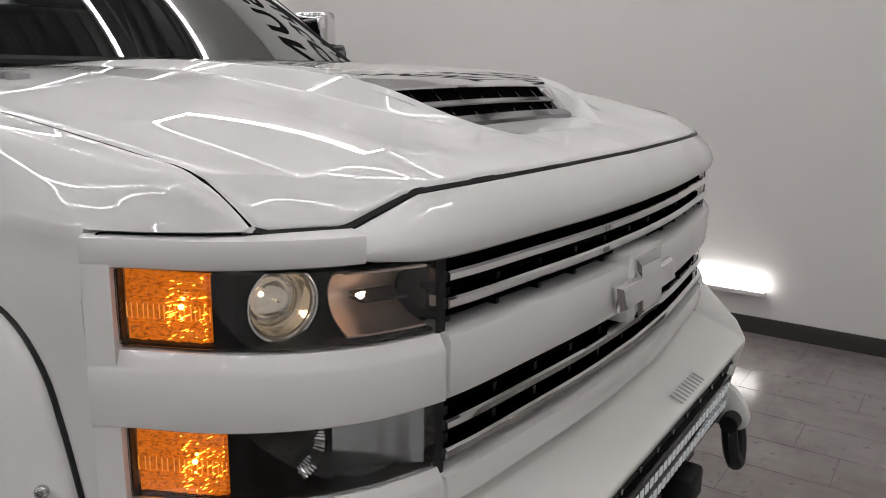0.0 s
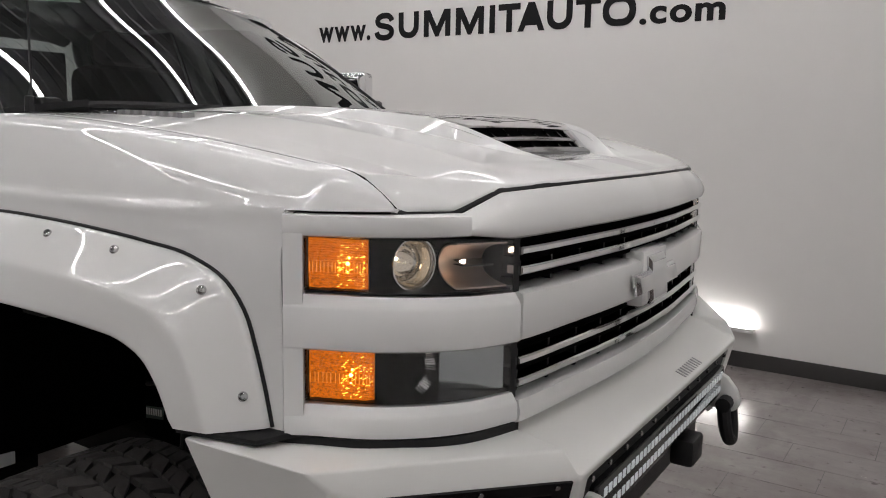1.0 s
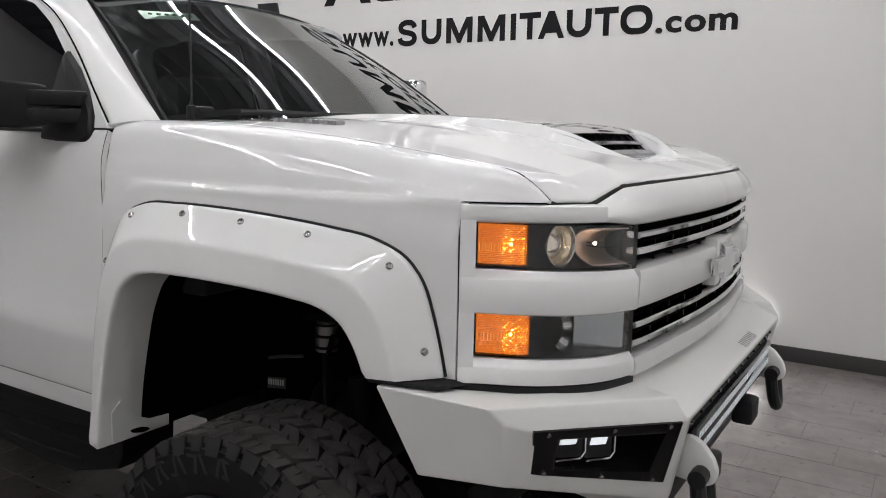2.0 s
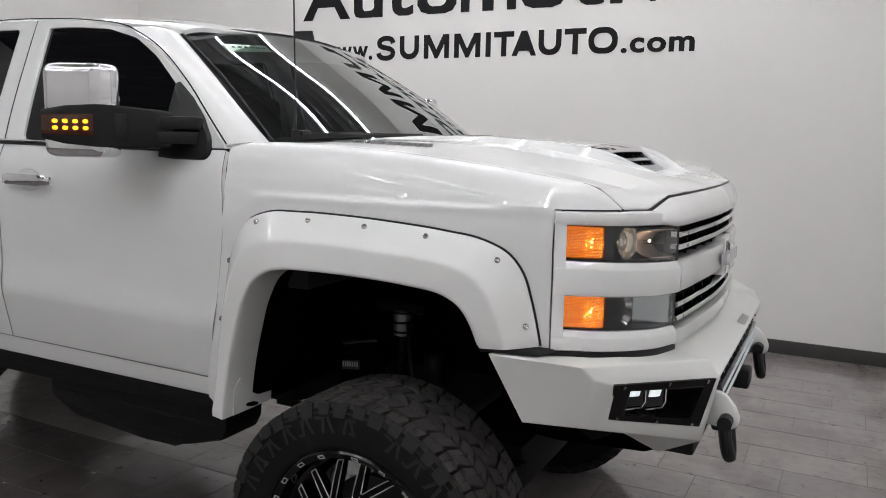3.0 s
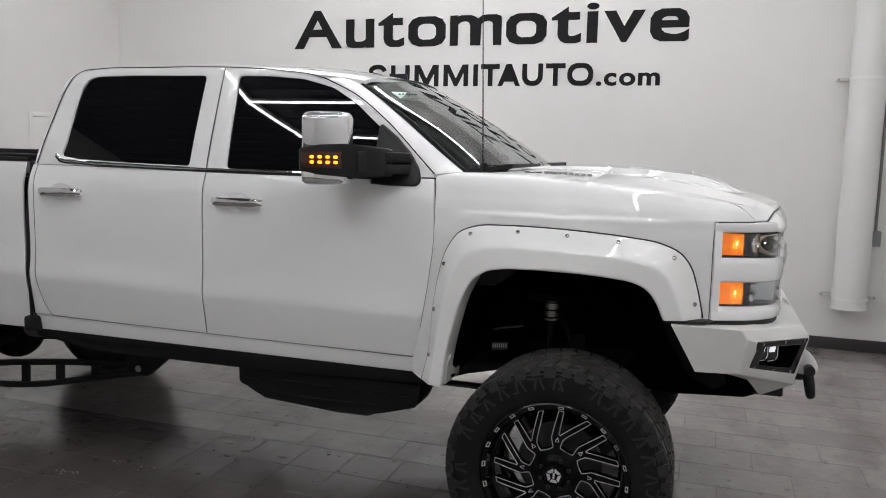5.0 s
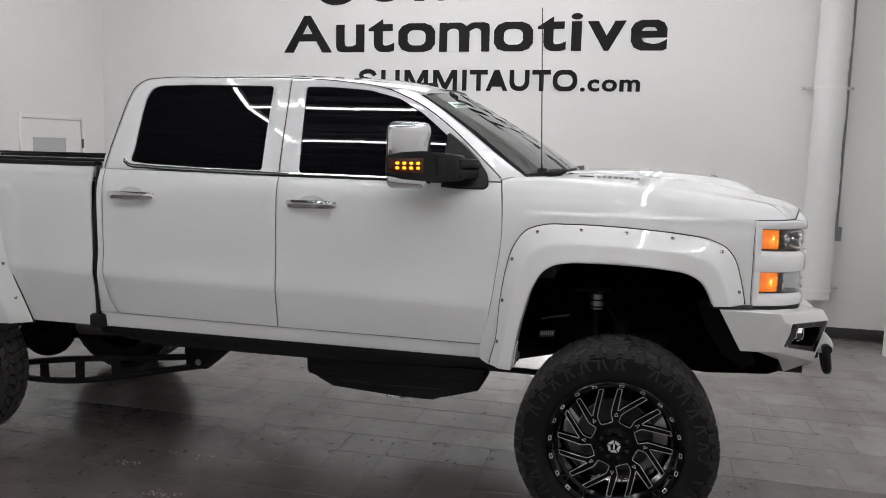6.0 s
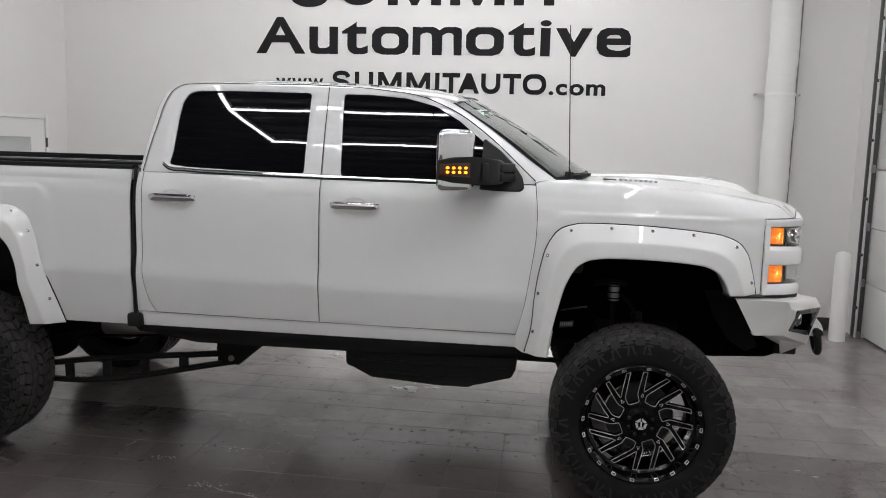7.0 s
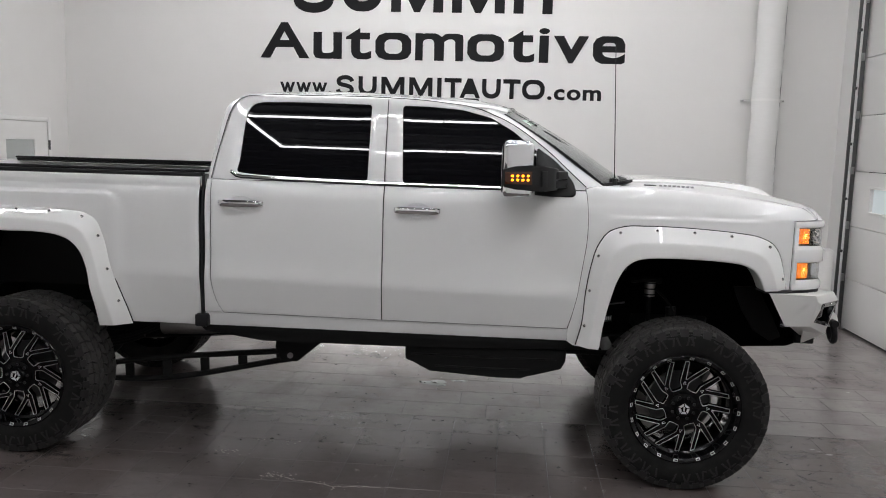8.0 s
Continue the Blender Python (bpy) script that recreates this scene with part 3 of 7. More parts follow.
sign = thing("wall_sign", (0, RY1, 0), "large black lettering mounted on the white wall", "sign")
NAME = ["bend", "cup", "comb", "comb", "bar", "hammer"]
shapes(sign, NAME, -3.62, -0.44, 3.43, 0.50, 0.115)
word(sign, "Automotive", -4.03, 0.24, 2.882, 0.41, 0.022, 0.06, 0.05, 0.12)
word(sign, "www.", -3.79, -3.17, 2.466, 0.205, 0.02, 0.06)
shapes(sign, NAME + ["gable", "cup", "hammer", "ring"], -3.11, -0.655, 2.462, 0.225, 0.05)
word(sign, ".com", -0.625, -0.005, 2.462, 0.18, 0.03, 0.08)

# ---- the pickup truck: x forward from the front axle, y to its left, z up ----
truck = thing("pickup_truck", (-0.010, 0.07, 0), "glossy white lifted crew-cab pickup truck with its lights on", "pickup truck")
truck.rotation_euler = (0, 0, radians(0.6))
SIDES = (-1, 1)
H = table([(0.6, 0.935), (0.80, 0.946), (0.87, 0.959), (0.95, 0.974), (1.0, 0.984), (1.04, 0.9915), (1.072, 0.9965), (1.095, 0.9968), (1.125, 0.9945), (1.16, 0.9910), (1.19, 0.9892), (1.3, 0.9885), (1.4, 0.989), (1.5, 0.988), (1.545, 0.9862), (1.575, 0.9825), (1.60, 0.9765), (1.63, 0.9655), (1.664, 0.9495), (1.70, 0.932)])
TOP_H = table([(1.60, 0.968), (1.668, 0.948), (1.78, 0.912), (1.9, 0.868), (2.0, 0.829), (2.12, 0.781), (2.165, 0.762), (2.2, 0.745)])


_z = np.linspace(1.66, 2.14, 40)
GLASS_H = fair(list(zip(_z, TOP_H(_z))), 2)


def soften(pts, reach=0.011, times=3):
    """A closed outline with its corners cut round, none by more than reach."""
    p = [np.array(q, float) for q in pts]
    for k in range(times):
        out = []
        for a, b in zip(p, p[1:] + p[:1]):
            d = min(0.25, reach * 0.5 ** k / max(np.linalg.norm(b - a), 1e-6))
            out += [a + (b - a) * d, b + (a - b) * d]
        p = out
    return [tuple(q) for q in p]


def on_side(flat, s, h=H, out=0.0):
    """Puts a flat grid of (x, z) on the truck's side s."""
    g = np.zeros(flat.shape[:-1] + (3,))
    g[..., 0], g[..., 2] = flat[..., 0], flat[..., 1]
    lift = 0.018 * (flat[..., 0] + 1.5) * (1 - sm(1.25, 1.4, flat[..., 1])) if h is H else 0.0
    g[..., 1] = s * (h(flat[..., 1] + lift) + out)
    return g


def spokes_to(outline, centre, angles):
    """Where rays from centre at the angles leave a closed outline."""
    p = np.array(outline, float)
    q = np.roll(p, -1, axis=0)
    out = []
    for a in angles:
        d = np.array((math.cos(a), math.sin(a)))
        best = 0
        for u, v in zip(p, q):
            e = v - u
            den = d[0] * e[1] - d[1] * e[0]
            if abs(den) < 1e-12:
                continue
            w = u - centre
            t = (w[0] * e[1] - w[1] * e[0]) / den
            k = (w[0] * d[1] - w[1] * d[0]) / den
            if t > 0 and -1e-9 <= k <= 1 + 1e-9:
                best = max(best, t)
        out.append(centre + best * d)
    return np.array(out)


def door_frame(outer, inner, s, n=120):
    """The painted ring between a door's upper outline and its window."""
    c = np.array(inner).mean(0)
    ang = np.linspace(0, 2 * math.pi, n, endpoint=False)
    corner = [math.atan2(p[1] - c[1], p[0] - c[0]) for p in list(outer) + list(inner)]
    ang = np.array(sorted(set(np.round(np.concatenate([ang, np.array(corner) % (2 * math.pi)]), 5))))
    a, b = spokes_to(outer, c, ang), spokes_to(inner, c, ang)
    rows = [a, a * 0.97 + b * 0.03, a * 0.5 + b * 0.5, a * 0.06 + b * 0.94, b]
    outs = [-0.004, 0.0, 0.0, 0.0, -0.004]
    m = bmesh.new()
    g = np.stack([on_side(r, s, TOP_H, o) for r, o in zip(rows, outs)] + [on_side(b, s, TOP_H, -0.03)], 1)
    sheet(m, g, closed_u=True)
    back = np.stack([on_side(a, s, TOP_H, -0.004), on_side(a, s, TOP_H, -0.04)], 1)
    sheet(m, back, closed_u=True)
    return m


FRONT_CUT = [(-0.59, 1.69), (-0.576, 1.56), (-0.573, 1.41), (-0.595, 1.216), (-0.624, 1.022), (-0.648, 0.92), (-0.662, 0.872)]
REAR_CUT = [(-2.742, 1.668), (-2.739, 1.5), (-2.739, 1.25), (-2.736, 1.06), (-2.722, 0.98), (-2.70, 0.92), (-2.675, 0.885)]
fc = curve(FRONT_CUT, 80)
fx = lambda z: np.interp(z, fc[::-1, 1], fc[::-1, 0])
G = 0.0016
zz = np.array(sorted(list(np.linspace(0.876, 1.664, 30)) + list(np.linspace(1.03, 1.21, 19)) + list(np.linspace(1.545, 1.655, 14))))
nz = len(zz)
front_skin = coons(poly([(-1.733 + G, 0.880), (fx(0.876) - G, 0.876)], 40), poly([(-1.73 + G, 1.664), (fx(1.664) - G, 1.664)], 40),
                   np.stack([np.interp(zz, [0.85, 1.668], [-1.733, -1.73]) + G, zz], 1), np.stack([fx(zz) - G, zz], 1))
rq = curve(REAR_CUT[::-1], 200)
rz = 0.885 + (zz - zz[0]) * (1.668 - 0.885) / (zz[-1] - zz[0])
rc = np.stack([np.interp(rz, rq[:, 1], rq[:, 0]), rz], 1)
rear_skin = coons(poly([rc[0], (-1.736 - G, 0.880)], 40), poly([(-2.742, 1.668), (-1.733 - G, 1.664)], 40),
                  rc, np.stack([np.interp(zz, [0.85, 1.668], [-1.736, -1.733]) - G, zz], 1))
REAR_TOP = [(-2.742, 1.668), (-2.722, 1.80), (-2.70, 1.92), (-2.672, 2.06), (-2.645, 2.115), (-2.60, 2.147), (-2.5, 2.158), (-2.2, 2.162), (-1.746, 2.16), (-1.733, 1.668)]
REAR_WIN = [(-2.606, 1.712), (-2.592, 1.78), (-2.586, 1.98), (-2.578, 2.06), (-2.55, 2.105), (-2.50, 2.121), (-2.3, 2.126), (-1.838, 2.122), (-1.833, 1.684), (-2.2, 1.69), (-2.5, 1.700)]
FRONT_TOP = [(-1.73, 1.668), (-1.742, 2.16), (-1.6, 2.155), (-1.44, 2.14), (-1.207, 2.104), (-1.023, 2.022), (-0.841, 1.898), (-0.66, 1.74), (-0.598, 1.68), (-0.592, 1.668)]
FRONT_WIN = [(-1.63, 1.678), (-1.656, 2.120), (-1.505, 2.119), (-1.305, 2.104), (-1.138, 2.062), (-1.008, 1.988), (-0.848, 1.861), (-0.70, 1.722), (-0.685, 1.672)]
REAR_WIN, FRONT_WIN = soften(REAR_WIN), soften(FRONT_WIN)
PILLAR_EDGE = {}
for s in SIDES:
    for skin, top, win, hx in ((front_skin, FRONT_TOP, FRONT_WIN, -1.537), (rear_skin, REAR_TOP, REAR_WIN, -2.558)):
        d = part("door", shell(on_side(skin, s), 0.02), PAINT, truck)
        part("window_surround", door_frame(top, win, s), PAINT, d)
        c = np.array(win).mean(0)
        m = bmesh.new()
        g = np.stack([on_side(c + (poly(win + win[:1], 121)[:-1] - c) * k, s, GLASS_H, -0.014) for k in (1.015, 0.85, 0.7, 0.55, 0.4, 0.25, 0.12, 0.004)], 1)
        sheet(m, g, closed_u=True)
        part("window_pane", m, TINT, d, "dark tinted glass")
        # dark seam round the skin: thin tubes in place of the gap's shade
        lines = [[(x, z) for x, z in zip(fx(zz), zz)], [(-1.733, 0.8775), (-0.663, 0.8735)], [(-1.734, 0.88), (-1.7315, 1.662)]] if hx > -2 else [list(rc), [(-2.675, 0.8825), (-1.735, 0.8775)]]
        for line in lines:
            m = bmesh.new()
            p = np.array([poly(line, 40)])
            tube(m, on_side(p, s, H, -0.0016)[0], 0.0009, 6)
            part("door_seam", m, LINER, d)
        if hx > -2:
            m = bmesh.new()
            tube(m, on_side(np.array([poly([(-1.7345, 1.672), (-1.7425, 2.158)], 20)]), s, TOP_H, -0.0012)[0], 0.0018, 6)
            part("door_seam", m, LINER, d)
        # bright belt strip
        x0, x1 = (-1.74, -0.73) if hx > -2 else (-2.62, -1.74)
        pts = [(x, z) for x, z in ((x0, 1.674), (x1, 1.668))] if hx > -2 else [(-2.635, 1.722), (-2.61, 1.703), (-2.5, 1.692), (-2.2, 1.682), (-1.738, 1.674)]
        p = curve(pts, 24)
        m = bmesh.new()
        tube(m, [(x, s * (TOP_H(z) + 0.003), z) for x, z in p], 0.0048, 8)
        part("belt_moulding", m, CHROME, d, "chrome belt moulding")
        m = bmesh.new()
        tube(m, [(x, s * (TOP_H(z - 0.012) + 0.003), z - 0.012) for x, z in p], 0.0045, 6)
        part("belt_seal", m, BLACK, d)
        # handle with its cup
        y0 = H(1.53)
        m = bmesh.new()
        prof = curve([(-0.132, 0.012), (-0.122, 0.024), (-0.06, 0.034), (0.0, 0.036), (0.06, 0.034), (0.122, 0.024), (0.132, 0.012)], 23)
        rr = np.interp(np.abs(prof[:, 0]), [0, 0.09, 0.132], [1, 1, 0.7])
        zc = 1.527 if hx > -2 else 1.535
        rows = []
        for (u, o), r in zip(prof, rr):
            rows.append([(hx + u, s * (y0 + o + 0.008 * math.cos(a) * r), zc + 0.0215 * math.sin(a) * r) for a in np.linspace(0, 2 * math.pi, 12)])
        sheet(m, np.array(rows))
        part("handle", m, CHROME, d, "chrome door handle")
        m = bmesh.new()
        g = np.array([[(hx + r * 0.075 * math.cos(a), s * (y0 + 0.006 * r - 0.002), zc + r * 0.042 * math.sin(a)) for r in (1.0, 0.92, 0.7, 0.4, 0.02)] for a in np.linspace(0, 2 * math.pi, 32, endpoint=False)])
        g[:, 1:, 1] -= s * 0.003
        sheet(m, g, closed_u=True)
        part("handle_cup", m, PAINT, d)

    # sill under the doors
    g = coons(poly([(-2.79, 0.80), (-0.60, 0.80)], 60), poly([(-2.79, 0.881), (-2.675, 0.880), (-1.73, 0.875), (-0.655, 0.871)], 60), poly([(-2.79, 0.80), (-2.79, 0.881)], 8), poly([(-0.60, 0.80), (-0.655, 0.871)], 8))
    part("sill", shell(on_side(g, s, H, -0.006), 0.02), PAINT, truck)
    # cab corner behind the rear door
    left = curve([(-2.79, 0.885), (-2.775, 1.2), (-2.775, 1.5), (-2.772, 1.668)], nz)
    left = np.stack([np.interp(rz, left[:, 1], left[:, 0]), rz], 1)
    right = np.stack([rc[:, 0] - 2 * G, rz], 1)
    g = coons(poly([left[0], right[0]], 6), poly([left[-1], right[-1]], 6), left, right)
    part("cab_corner", shell(on_side(g, s), 0.02), PAINT, truck)
    inner = [(x - 0.006, z) for x, z in REAR_TOP[:6]]
    outer = [(-2.772, 1.668), (-2.76, 1.80), (-2.742, 1.92), (-2.716, 2.06), (-2.695, 2.108), (-2.652, 2.140)]
    a, b = curve(outer, 26), curve(inner, 26)
    g = np.stack([on_side(a, s, TOP_H, -0.012), on_side(a * 0.7 + b * 0.3, s, TOP_H, -0.003), on_side(b, s, TOP_H)], 1)
    part("cab_pillar", shell(g, 0.015), PAINT, truck)
    # screen pillar between door and windscreen
    edge = curve([(-0.594, 1.682), (-0.66, 1.742), (-0.841, 1.902), (-1.023, 2.028), (-1.207, 2.110)], 30)
    p0 = on_side(edge, s, TOP_H)
    p2 = curve([(-0.485, s * 0.850, 1.694), (-0.622, s * 0.812, 1.79), (-0.826, s * 0.752, 1.94), (-1.00, s * 0.692, 2.055), (-1.11, s * 0.65, 2.118)], 30)
    PILLAR_EDGE[s] = p2
    m = bmesh.new()
    line = curve([(-1.18, 2.102), (-1.207, 2.111), (-1.44, 2.147), (-1.742, 2.166), (-2.2, 2.168), (-2.5, 2.164), (-2.60, 2.152), (-2.652, 2.118), (-2.678, 2.06), (-2.706, 1.92), (-2.728, 1.80), (-2.7475, 1.672)], 70)
    tube(m, on_side(np.array([line]), s, TOP_H, -0.0005)[0], 0.0022, 6)
    part("roof_seam", m, LINER, truck)
    m = bmesh.new()
    tube(m, p0 + np.array((0.004, 0, 0.003)), 0.0026, 6)
    part("pillar_seam", m, LINER, truck)
    mid = (p0 + p2) / 2 + np.array((0.003, s * 0.006, 0.004))
    part("screen_pillar", shell(np.stack([curve([a, b, c], 9) for a, b, c in zip(p0, mid, p2)], 0), 0.015), PAINT, truck)

# roof
sec = []
for x, zc, ze, ye in ((-1.045, 2.142, 2.112, 0.66), (-1.12, 2.165, 2.125, 0.69), (-1.25, 2.188, 2.138, 0.73), (-1.5, 2.208, 2.158, 0.757), (-1.9, 2.222, 2.168, 0.762), (-2.3, 2.222, 2.168, 0.762), (-2.55, 2.205, 2.164, 0.757), (-2.64, 2.182, 2.15, 0.75), (-2.70, 2.13, 2.10, 0.73)):
    half = [(0, zc), (0.25, zc - 0.004), (0.45, zc - 0.012), (0.62 * ye / 0.76, ze + 0.018), (0.72 * ye / 0.76, ze + 0.006), (ye, ze - 0.006)]
    sec.append([(x + 0.05 * (1 - (abs(y) / ye) ** 2) * (1 if x > -1.3 else -0.3 if x < -2.6 else 0), y, z) for y, z in [(-y, z) for y, z in half[::-1]] + half[1:]])
part("roof", shell(loft(sec, 50, 41), 0.02), PAINT, truck)
m = bmesh.new()
prism(m, [(-0.085, -0.02, 0), (0.075, -0.006, 0), (0.075, 0.006, 0), (-0.085, 0.02, 0)], (0, 0, 0.02))
prism(m, [(-0.08, -0.014, 0.02), (0.03, -0.006, 0.02), (0.03, 0.006, 0.02), (-0.08, 0.014, 0.02)], (-0.015, 0, 0.06))
fin = part("roof_fin", m, BLACK, truck, "black roof aerial fin")
fin.location = (-1.27, 0.44, 2.165)

# windscreen, cowl, wipers
sec = []
for y in (-0.84, -0.7, -0.4, 0, 0.4, 0.7, 0.84):
    k = abs(y) / 0.84
    top = (-1.0 - 0.10 * k**2, y * 0.765, 2.148 - 0.034 * k**2)
    bot = (-0.22 - 0.25 * k**2.2, y, 1.672 + 0.016 * k)
    mid = tuple((a + b) / 2 for a, b in zip(top, bot))
    sec.append([bot, (mid[0] + 0.009, mid[1] * 1.0, mid[2] + 0.014), top])
g = loft(sec, 40, 24)
part("windscreen", shell(g, 0.006, soft=0.0), SCREEN, truck, "raked clear windscreen")
m = bmesh.new()
for line in (g[0], g[-1], g[:, -1]):
    tube(m, line + np.array((0, 0, 0.001)), 0.0055, 6)
part("screen_seal", m, BLACK, truck)
# dark flange that closes the gap between pillar and glass
for s in SIDES:
    rim = poly(g[0] if s < 0 else g[-1], 30) + np.array((0, -s * 0.012, -0.006))
    under = PILLAR_EDGE[s] + np.array((-0.002, s * 0.004, -0.006))
    part("screen_flange", shell(np.stack([under, (under + rim) / 2 - np.array((0, 0, 0.002)), rim], 1), 0.003, soft=0.0), BLACK, truck)
m = bmesh.new()
g2 = np.stack([np.array([(x - 0.01, y * 0.99, z - 0.012) for x, y, z in g[:, 0]]), np.array([(x + 0.10, y * 0.985, z + 0.012) for x, y, z in g[:, 0]])], 1)
part("cowl", shell(g2, 0.02, soft=0.0), BLACK, truck, "black plastic cowl")
for s in SIDES:
    m = bmesh.new()
    prism(m, [(-0.53, s * 0.85, 1.684), (-0.40, s * 0.80, 1.70), (-0.30, s * 0.72, 1.715), (-0.33, s * 0.70, 1.70), (-0.47, s * 0.80, 1.672)], (0, 0, 0.016))
    part("cowl_corner", m, BLACK, truck)
for y0, y1 in ((-0.76, -0.12), (-0.05, 0.60)):
    m = bmesh.new()
    p = curve([(-0.42, y0, 1.715), (-0.335, y0 + 0.12, 1.722), (-0.31, (y0 + y1) / 2, 1.722), (-0.30, y1, 1.722)], 14)
    tube(m, p, 0.010, 6)
    box(m, (-0.44, y0 - 0.03, 1.69), (-0.39, y0 + 0.03, 1.735), 0.01)
    part("wiper", m, BLACK, truck)
m = bmesh.new()
tube(m, [(-0.415, -0.80, 1.70), (-0.415, -0.80, 1.735), (-0.415, -0.80, 1.737), (-0.417, -0.795, 1.76), (-0.445, -0.77, 2.50)], [0.016, 0.013, 0.006, 0.003, 0.0022], 8)
part("aerial", m, BLACK, truck, "thin black whip aerial")
# inspection sticker behind the screen
g = loft([[(-0.918, -0.565, 2.013), (-0.968, -0.555, 2.044)], [(-0.895, -0.46, 2.02), (-0.945, -0.45, 2.051)], [(-0.88, -0.36, 2.025), (-0.93, -0.35, 2.056)]], 8, 3)
st = part("sticker", shell(g + np.array((0.016, 0, 0.018)), 0.001, soft=0.0), GREEN, truck, "pale green sticker")
for u in (0.15, 0.3, 0.45, 0.6, 0.75, 0.9):
    m = bmesh.new()
    i = int(u * 7)
    q = g[i, 1] + np.array((0.019, 0, 0.0215))
    box(m, q - np.array((0.004, 0.006, 0.002)), q + np.array((0.004, 0.006, 0.003)))
    part("sticker_mark", m, INK, st)

# cabin inside
m = bmesh.new()
prism(m, [(-0.32, -0.86, 1.62), (-0.70, -0.86, 1.70), (-0.78, -0.86, 1.64), (-0.78, -0.86, 1.2), (-0.32, -0.86, 1.2)], (0, 1.72, 0), 0.02)
part("dashboard", m, INTERIOR, truck, "dark dashboard")
m = bmesh.new()
box(m, (-2.72, -0.93, 0.84), (-0.62, 0.93, 1.2))
box(m, (-2.72, -0.72, 1.2), (-2.68, 0.72, 2.05))
part("cab_floor", m, INTERIOR, truck)
for y in (-0.42, 0.42):
    m = bmesh.new()
    box(m, (-1.75, y - 0.27, 1.2), (-1.2, y + 0.27, 1.38), 0.05)
    box(m, (-1.80, y - 0.26, 1.3), (-1.62, y + 0.26, 1.92), 0.06)
    box(m, (-1.80, y - 0.14, 1.93), (-1.68, y + 0.14, 2.08), 0.04)
    part("seat", m, INTERIOR, truck)

# ---- fenders, hood, front ----
EDGE_Z_REAR = fair([(-0.62, 1.690), (-0.45, 1.694), (-0.2, 1.688), (0.0, 1.676), (0.2, 1.658), (0.4, 1.634), (0.55, 1.615), (0.645, 1.598)], 3)
EDGE_Z = table([(x, EDGE_Z_REAR(x)) for x in np.linspace(-0.62, 0.63, 26)] + [(0.65, 1.594), (0.68, 1.572), (0.716, 1.538)])
EDGE_Y_REAR = fair([(-0.62, 0.880), (-0.45, 0.870), (-0.2, 0.865), (0.0, 0.862), (0.2, 0.860), (0.4, 0.857), (0.6, 0.850)], 3)
EDGE_Y = table([(x, EDGE_Y_REAR(x)) for x in np.linspace(-0.62, 0.60, 25)] + [(0.66, 0.842), (0.718, 0.826)])
FEND_W = fair([(-0.62, 0.988), (-0.3, 0.988), (0.0, 0.985), (0.3, 0.974), (0.45, 0.962), (0.56, 0.945)], 3)
TIP_REAR = fair([(-0.62, 0.976), (-0.3, 0.976), (0.0, 0.974), (0.3, 0.964), (0.45, 0.953), (0.55, 0.943)], 3)
TIP_Y = table([(x, TIP_REAR(x)) for x in np.linspace(-0.62, 0.54, 25)] + [(0.60, 0.923), (0.65, 0.893), (0.69, 0.864), (0.716, 0.838)])
LOW = table([(-0.70, 0.80), (-0.60, 0.80), (-0.50, 0.80), (-0.47, 1.0), (-0.44, 1.18), (-0.41, 1.34), (-0.37, 1.42), (-0.1, 1.44), (0.2, 1.42), (0.40, 1.37), (0.46, 1.26), (0.50, 1.15), (0.57, 1.14)])


def smoothed(g, along, reach=0.055):
    """A grid with its small waves taken out along its rows, which stand at the places along."""
    out = g.copy()
    for i, x in enumerate(along):
        d = along - x
        w = np.sqrt(np.exp(-(d / reach) ** 2) * np.gradient(along))
        a = np.stack([np.ones(len(d)), d, d * d], 1) * w[:, None]
        out[i] = np.linalg.lstsq(a, g.reshape(len(g), -1) * w[:, None], rcond=None)[0][0].reshape(g.shape[1:])
    return out


